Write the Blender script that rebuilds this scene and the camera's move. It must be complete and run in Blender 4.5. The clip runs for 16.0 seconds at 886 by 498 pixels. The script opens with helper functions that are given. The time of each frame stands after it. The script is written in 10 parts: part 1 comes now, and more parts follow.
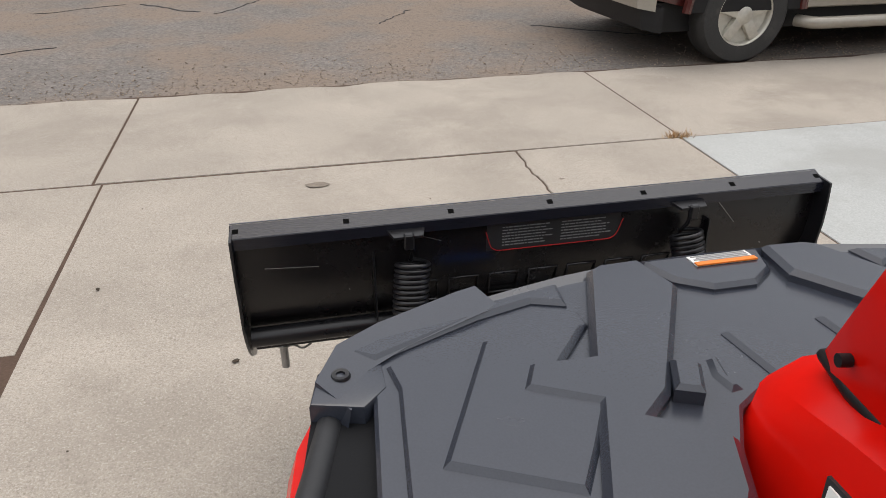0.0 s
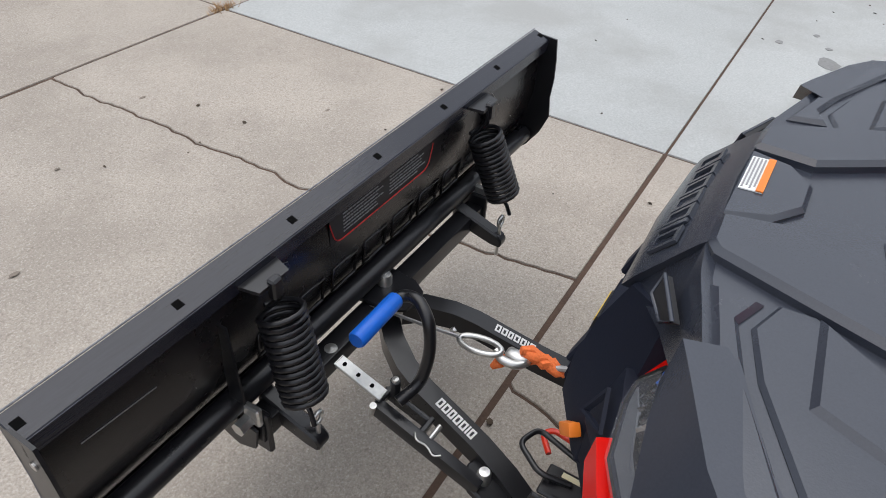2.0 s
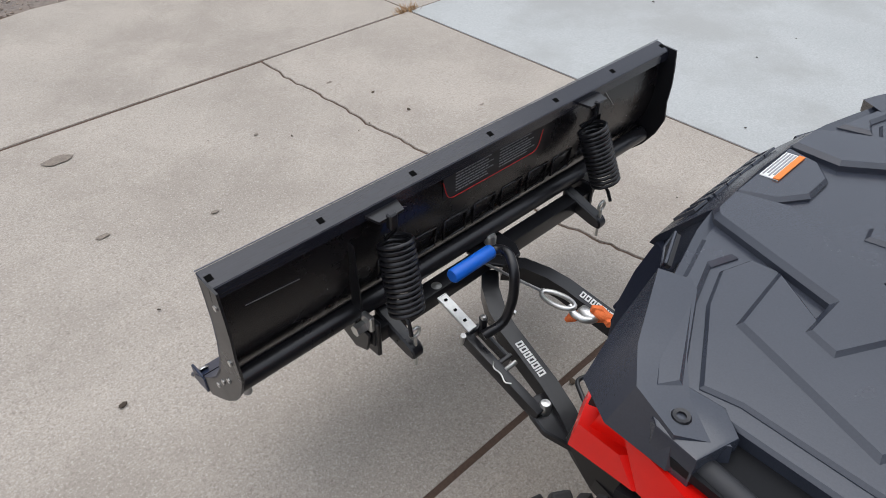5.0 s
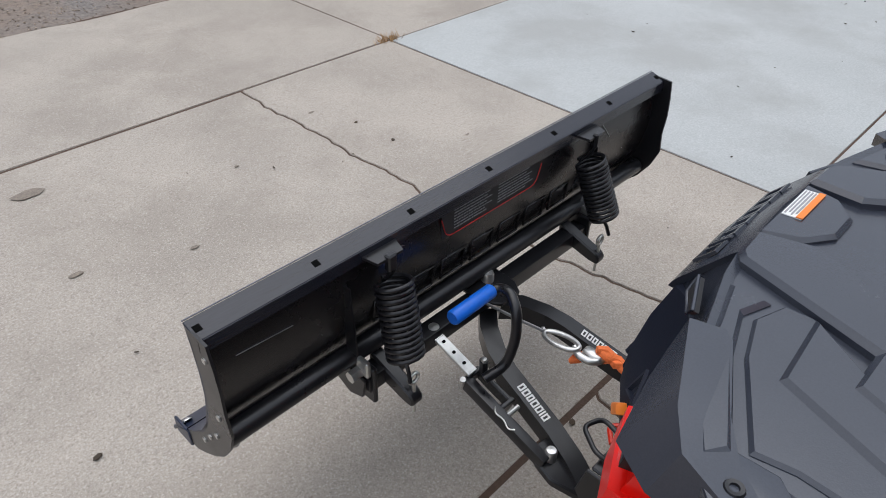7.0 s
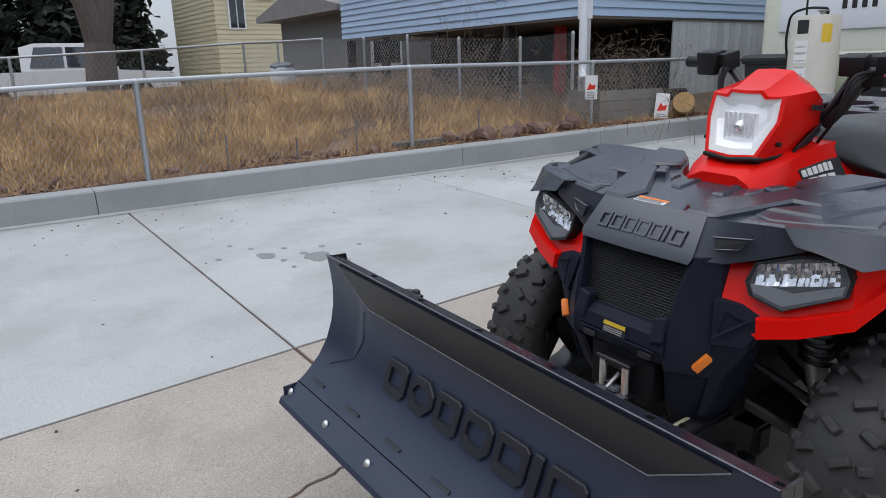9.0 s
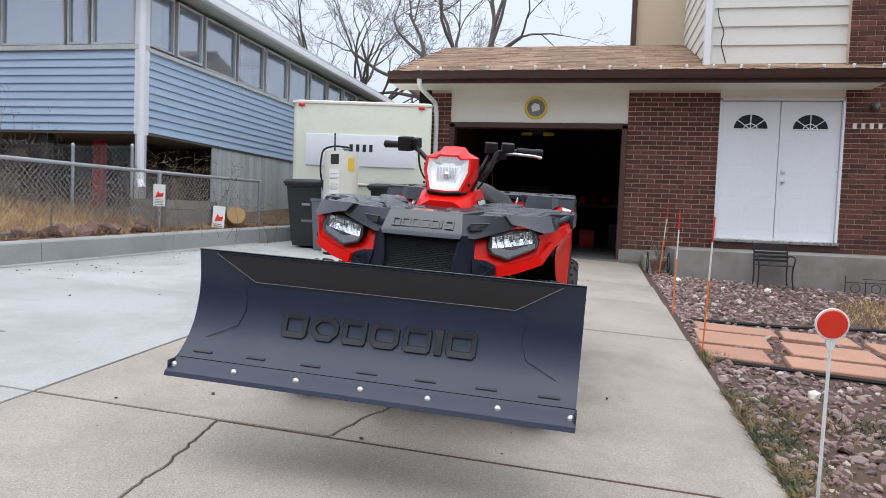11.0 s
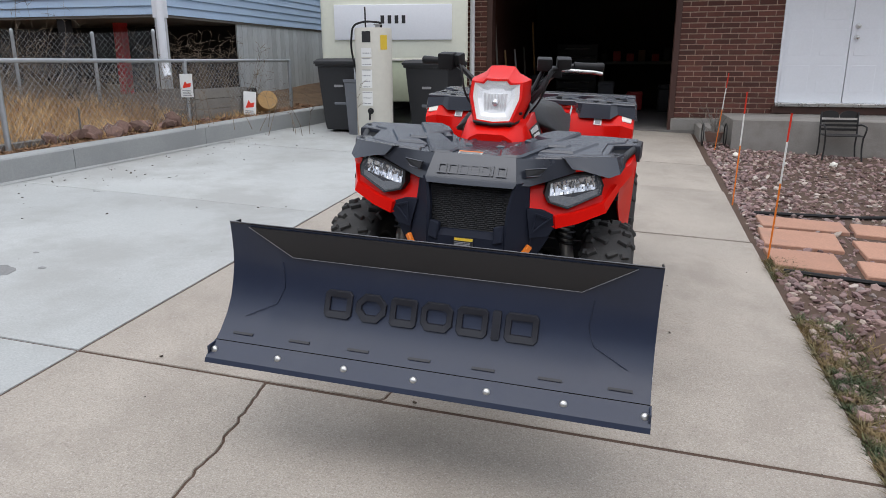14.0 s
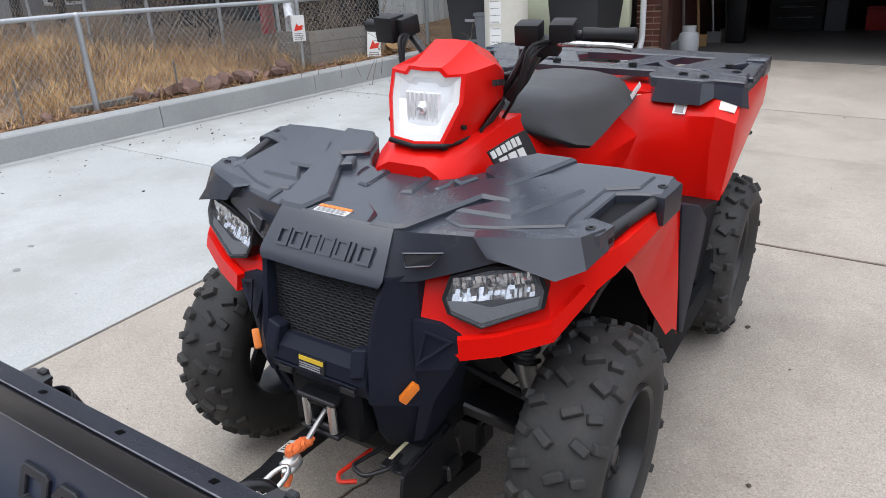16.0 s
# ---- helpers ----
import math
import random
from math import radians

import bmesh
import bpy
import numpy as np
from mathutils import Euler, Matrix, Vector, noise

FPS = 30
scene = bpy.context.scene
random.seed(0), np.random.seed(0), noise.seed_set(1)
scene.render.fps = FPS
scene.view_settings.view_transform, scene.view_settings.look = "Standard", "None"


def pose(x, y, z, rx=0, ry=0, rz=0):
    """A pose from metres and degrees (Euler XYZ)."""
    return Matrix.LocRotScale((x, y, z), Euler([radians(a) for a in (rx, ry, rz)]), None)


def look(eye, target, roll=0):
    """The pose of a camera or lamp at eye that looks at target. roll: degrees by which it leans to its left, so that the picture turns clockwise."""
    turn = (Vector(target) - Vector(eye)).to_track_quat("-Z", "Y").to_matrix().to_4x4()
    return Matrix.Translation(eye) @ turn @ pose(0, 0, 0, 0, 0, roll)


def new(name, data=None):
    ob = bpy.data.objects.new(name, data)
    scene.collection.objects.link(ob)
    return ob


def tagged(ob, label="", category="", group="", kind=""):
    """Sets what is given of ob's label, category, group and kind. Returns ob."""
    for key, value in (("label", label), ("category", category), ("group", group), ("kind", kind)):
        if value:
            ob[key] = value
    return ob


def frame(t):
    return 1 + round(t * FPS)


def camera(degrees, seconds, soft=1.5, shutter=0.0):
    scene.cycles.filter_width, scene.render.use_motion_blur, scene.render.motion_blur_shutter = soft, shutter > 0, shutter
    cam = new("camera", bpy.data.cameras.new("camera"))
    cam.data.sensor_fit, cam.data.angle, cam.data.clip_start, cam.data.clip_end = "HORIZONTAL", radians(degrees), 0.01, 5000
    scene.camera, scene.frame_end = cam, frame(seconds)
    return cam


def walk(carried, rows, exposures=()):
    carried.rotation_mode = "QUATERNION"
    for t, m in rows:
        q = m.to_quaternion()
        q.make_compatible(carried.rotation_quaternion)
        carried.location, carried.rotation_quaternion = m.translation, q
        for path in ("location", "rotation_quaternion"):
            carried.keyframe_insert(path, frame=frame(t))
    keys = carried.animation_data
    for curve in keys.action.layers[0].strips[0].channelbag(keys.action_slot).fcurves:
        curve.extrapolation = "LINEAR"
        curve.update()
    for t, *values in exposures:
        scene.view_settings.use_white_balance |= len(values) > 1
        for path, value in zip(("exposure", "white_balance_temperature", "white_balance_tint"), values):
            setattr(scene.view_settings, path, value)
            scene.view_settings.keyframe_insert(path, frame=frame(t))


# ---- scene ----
cam = camera(65.00, 16.0, soft=0.8)

PATH = [
    (0, (0.8847, 0.0070, 1.3164), (0.4636, -1.6560, 0.2889), 3.42),
    (0.5, (1.0966, -0.0419, 1.3326), (0.2303, -1.5106, 0.2875), 4.16),
    (1, (1.1363, -0.1546, 1.3464), (-0.0380, -1.3604, 0.2657), 4.34),
    (1.5, (1.1676, -0.3698, 1.3716), (-0.1179, -1.4795, 0.3164), 3.10),
    (2, (1.1916, -0.6810, 1.2710), (-0.2191, -1.3618, 0.0289), 8.53),
    (2.5, (1.1313, -0.6767, 1.2887), (-0.1815, -1.3206, -0.0753), 8.34),
    (3, (1.2494, -0.5987, 1.3620), (0.1237, -1.4078, -0.0785), 6.05),
    (3.5, (1.2771, -0.4383, 1.3562), (0.1518, -1.3727, -0.0062), 7.63),
    (4, (1.3175, -0.4127, 1.3906), (0.2481, -1.4380, 0.0473), 6.28),
    (4.2, (1.2968, -0.4160, 1.3723), (0.2302, -1.4701, 0.0497), 5.13),
    (6.3, (1.4111, -0.4422, 1.4015), (0.1866, -1.4441, 0.1778), 6.18),
    (6.5, (1.3091, -0.4823, 1.3551), (0.0988, -1.5055, 0.1360), 6.48),
    (7, (1.3183, -0.5046, 1.3599), (0.1065, -1.5391, 0.1513), 5.76),
    (7.5, (1.3442, -0.7065, 1.3287), (-0.0880, -1.4846, 0.1697), 9.12),
    (8, (1.4266, -1.1509, 1.2794), (-0.0427, -1.6202, 0.0051), 7.67),
    (8.5, (1.3124, -1.5879, 1.2216), (-0.4977, -1.3615, 0.4022), -1.39),
    (9, (1.4134, -2.0939, 1.1841), (-0.1632, -0.9734, 0.6771), -1.60),
    (9.5, (1.3368, -2.5164, 1.1153), (0.1860, -0.9285, 0.7233), -1.12),
    (10, (1.2804, -3.0221, 1.0985), (0.4196, -1.2288, 0.8938), 1.41),
    (12.5, (0.6607, -3.5908, 0.4156), (0.5383, -1.5955, 0.3513), 0.64),
    (13, (0.6671, -3.5339, 0.5448), (0.4790, -1.5502, 0.3716), -0.80),
    (13.5, (0.7869, -3.3859, 0.9464), (0.3907, -1.4797, 0.4863), -4.56),
    (14, (0.8921, -3.1787, 1.1676), (0.3904, -1.3140, 0.6492), -0.11),
    (14.5, (1.0242, -2.8776, 1.2442), (0.4537, -1.0765, 0.5880), -2.43),
    (15, (1.2173, -2.5136, 1.2978), (0.3720, -0.8207, 0.6497), -2.12),
    (15.5, (1.2619, -2.1212, 1.2956), (0.3593, -0.4811, 0.5927), -0.49),
    (16, (1.2943, -1.7316, 1.2867), (0.2650, -0.1729, 0.5699), -3.12),
]
walk(cam, [(t, look(eye, target, roll)) for t, eye, target, roll in PATH],
     exposures=[(0.0, 0.02, 6700, 10), (1.0, -0.1, 6350, 10), (1.5, -0.1, 6350, 10), (2.5, 0.1, 6200, 10), (3.5, 0.05, 6200, 10), (7.0, -0.1, 6100, 10), (8.0, -0.2, 6100, 10), (8.5, -0.32, 6050, 10), (9.0, -0.2, 5950, 10), (10.0, 0.27, 5950, 10), (12.5, 0.0, 6250, 10), (14.0, -0.03, 6150, 10), (15.0, 0.12, 6050, 10), (16.0, 0.32, 6100, 10)])

# ---- world ----
# the slabs slope: up towards the house, down across the drive
UP = Vector((-0.042, 0.040, 1.0)).normalized()
TILT = UP.rotation_difference(Vector((0, 0, 1))).to_matrix().to_4x4()
PIVOT = Matrix.Translation((0.31, 0, 0))
SLOPE = PIVOT @ TILT @ PIVOT.inverted()


def on_slope(x, y, z=0.0):
    """A place given on the sloping drive, in the world."""
    return SLOPE @ Vector((x, y, z))


sky_world = bpy.data.worlds.new("overcast_sky")
scene.world = sky_world
sky_world.use_nodes = True
wt = sky_world.node_tree
wt.nodes.clear()
w_out = wt.nodes.new("ShaderNodeOutputWorld")
w_add = wt.nodes.new("ShaderNodeAddShader")
w_sky = wt.nodes.new("ShaderNodeTexSky")
w_sky.sky_type = "NISHITA"
w_sky.sun_disc = False
w_sky.sun_elevation = radians(66)
w_sky.sun_rotation = radians(140)
w_sky.dust_density = 4.0
w_bg1 = wt.nodes.new("ShaderNodeBackground")
w_bg1.inputs["Strength"].default_value = 0.05
w_bg2 = wt.nodes.new("ShaderNodeBackground")
w_bg2.inputs["Color"].default_value = (0.92, 0.95, 1.0, 1)
w_bg2.inputs["Strength"].default_value = 0.84
w_co = wt.nodes.new("ShaderNodeTexCoord")
w_no = wt.nodes.new("ShaderNodeTexNoise")
w_no.inputs["Scale"].default_value = 2.2
w_no.inputs["Detail"].default_value = 6
w_rp = wt.nodes.new("ShaderNodeValToRGB")
w_rp.color_ramp.elements[0].color = (0.88, 0.90, 0.94, 1)
w_rp.color_ramp.elements[1].color = (1.0, 1.0, 1.0, 1)
wt.links.new(w_co.outputs["Generated"], w_no.inputs["Vector"])
wt.links.new(w_no.outputs["Fac"], w_rp.inputs["Fac"])
w_sp = wt.nodes.new("ShaderNodeSeparateXYZ")
wt.links.new(w_co.outputs["Generated"], w_sp.inputs[0])
w_gr = wt.nodes.new("ShaderNodeMath")
w_gr.operation = "MULTIPLY_ADD"
w_gr.use_clamp = False
wt.links.new(w_sp.outputs["Z"], w_gr.inputs[0])
w_gr.inputs[1].default_value = 0.74
w_gr.inputs[2].default_value = 0.52
wt.links.new(w_gr.outputs[0], w_bg2.inputs["Strength"])
wt.links.new(w_rp.outputs["Color"], w_bg2.inputs["Color"])
wt.links.new(w_sky.outputs["Color"], w_bg1.inputs["Color"])
wt.links.new(w_bg1.outputs[0], w_add.inputs[0])
wt.links.new(w_bg2.outputs[0], w_add.inputs[1])
wt.links.new(w_add.outputs[0], w_out.inputs["Surface"])

sun_data = bpy.data.lights.new("sun", "SUN")
sun_data.energy = 0.75
sun_data.angle = radians(50)
sun_data.color = (1.0, 0.95, 0.88)
sun = new("sun", sun_data)
# veiled sun high over the street
sun.matrix_world = look((-2.6, -2.2, 9.0), (0, 0, 0))


# ---- materials ----
def pbr(name, col, rough=0.6, metal=0.0, var=0.12, scale=3.0, bump=0.15, fine=90.0, spec=0.5, coat=0.0,
        stain=None, stain_scale=1.2, stain_at=0.62, stain_amt=0.6, rand=0.0, island=0.0, stretch=None, dist=0.004, rvar=0.1, speck=None, grain=None):
    """A surface with slow and fine variation in colour, gloss and relief, at world size."""
    m = bpy.data.materials.new(name)
    m.use_nodes = True
    nt = m.node_tree
    n, l = nt.nodes, nt.links
    b = n["Principled BSDF"]
    b.inputs["Metallic"].default_value = metal
    b.inputs["Specular IOR Level"].default_value = spec
    b.inputs["Coat Weight"].default_value = coat
    b.inputs["Coat Roughness"].default_value = 0.08
    geo = n.new("ShaderNodeNewGeometry")
    src = geo.outputs["Position"]
    if stretch:
        mp = n.new("ShaderNodeMapping")
        mp.inputs["Scale"].default_value = stretch
        l.new(src, mp.inputs["Vector"])
        src = mp.outputs["Vector"]
    n1 = n.new("ShaderNodeTexNoise")
    n1.inputs["Scale"].default_value = scale
    n1.inputs["Detail"].default_value = 9
    n1.inputs["Roughness"].default_value = 0.62
    n2 = n.new("ShaderNodeTexNoise")
    n2.inputs["Scale"].default_value = fine
    n2.inputs["Detail"].default_value = 3
    l.new(src, n1.inputs["Vector"])
    l.new(src, n2.inputs["Vector"])
    add = n.new("ShaderNodeMath")
    add.operation = "MULTIPLY_ADD"
    l.new(n2.outputs["Fac"], add.inputs[0])
    add.inputs[1].default_value = 0.5
    half = n.new("ShaderNodeMath")
    half.operation = "MULTIPLY"
    half.inputs[1].default_value = 0.5
    l.new(n1.outputs["Fac"], half.inputs[0])
    l.new(half.outputs[0], add.inputs[2])
    ramp = n.new("ShaderNodeMapRange")
    ramp.inputs["From Min"].default_value = 0.3
    ramp.inputs["From Max"].default_value = 0.7
    ramp.inputs["To Min"].default_value = 1 - var
    ramp.inputs["To Max"].default_value = 1 + var
    l.new(add.outputs[0], ramp.inputs["Value"])
    val = ramp.outputs["Result"]
    if grain:
        gn = n.new("ShaderNodeTexNoise")
        gn.inputs["Scale"].default_value = grain[0]
        gn.inputs["Detail"].default_value = 5
        gn.inputs["Roughness"].default_value = 0.8
        l.new(src, gn.inputs["Vector"])
        gr = n.new("ShaderNodeMapRange")
        gr.inputs["From Min"].default_value = 0.36
        gr.inputs["From Max"].default_value = 0.62
        gr.inputs["To Min"].default_value = 1 - grain[1]
        gr.inputs["To Max"].default_value = 1 + grain[1] * 0.7
        l.new(gn.outputs["Fac"], gr.inputs["Value"])
        gm = n.new("ShaderNodeMath")
        gm.operation = "MULTIPLY"
        l.new(val, gm.inputs[0])
        l.new(gr.outputs["Result"], gm.inputs[1])
        val = gm.outputs[0]
    if rand or island:
        oi = n.new("ShaderNodeObjectInfo").outputs["Random"] if rand else geo.outputs["Random Per Island"]
        rr = n.new("ShaderNodeMapRange")
        amt = rand or island
        rr.inputs["To Min"].default_value = 1 - amt
        rr.inputs["To Max"].default_value = 1 + amt
        l.new(oi, rr.inputs["Value"])
        mu = n.new("ShaderNodeMath")
        mu.operation = "MULTIPLY"
        l.new(val, mu.inputs[0])
        l.new(rr.outputs["Result"], mu.inputs[1])
        val = mu.outputs[0]
    mul = n.new("ShaderNodeVectorMath")
    mul.operation = "SCALE"
    mul.inputs[0].default_value = col[:3]
    l.new(val, mul.inputs["Scale"])
    colour = mul.outputs["Vector"]
    for k, (c2, sc, at, am) in enumerate(([(stain, stain_scale, stain_at, stain_amt)] if stain else []) + ([(c3, fine * f3, 0.61, 0.7) for c3, f3 in speck] if speck else [])):
        ns = n.new("ShaderNodeTexNoise")
        ns.inputs["Scale"].default_value = sc
        ns.inputs["Detail"].default_value = 7
        ns.inputs["Roughness"].default_value = 0.65
        l.new(src, ns.inputs["Vector"])
        mr = n.new("ShaderNodeMapRange")
        mr.inputs["From Min"].default_value = at - 0.08
        mr.inputs["From Max"].default_value = at + 0.08
        mr.inputs["To Max"].default_value = am
        l.new(ns.outputs["Fac"], mr.inputs["Value"])
        mx = n.new("ShaderNodeMix")
        mx.data_type = "RGBA"
        mx.inputs["B"].default_value = (*c2[:3], 1)
        l.new(mr.outputs["Result"], mx.inputs["Factor"])
        l.new(colour, mx.inputs["A"])
        colour = mx.outputs["Result"]
    l.new(colour, b.inputs["Base Color"])
    rr2 = n.new("ShaderNodeMapRange")
    rr2.inputs["To Min"].default_value = max(0.02, rough - rvar)
    rr2.inputs["To Max"].default_value = min(1.0, rough + rvar)
    l.new(n1.outputs["Fac"], rr2.inputs["Value"])
    l.new(rr2.outputs["Result"], b.inputs["Roughness"])
    if bump:
        bp = n.new("ShaderNodeBump")
        bp.inputs["Strength"].default_value = bump
        bp.inputs["Distance"].default_value = dist
        l.new(n2.outputs["Fac"], bp.inputs["Height"])
        l.new(bp.outputs["Normal"], b.inputs["Normal"])
    return m


def glass(name, tint=(0.9, 0.95, 0.95), rough=0.02):
    m = bpy.data.materials.new(name)
    m.use_nodes = True
    b = m.node_tree.nodes["Principled BSDF"]
    b.inputs["Base Color"].default_value = (*tint, 1)
    b.inputs["Roughness"].default_value = rough
    b.inputs["Transmission Weight"].default_value = 1.0
    b.inputs["IOR"].default_value = 1.45
    return m


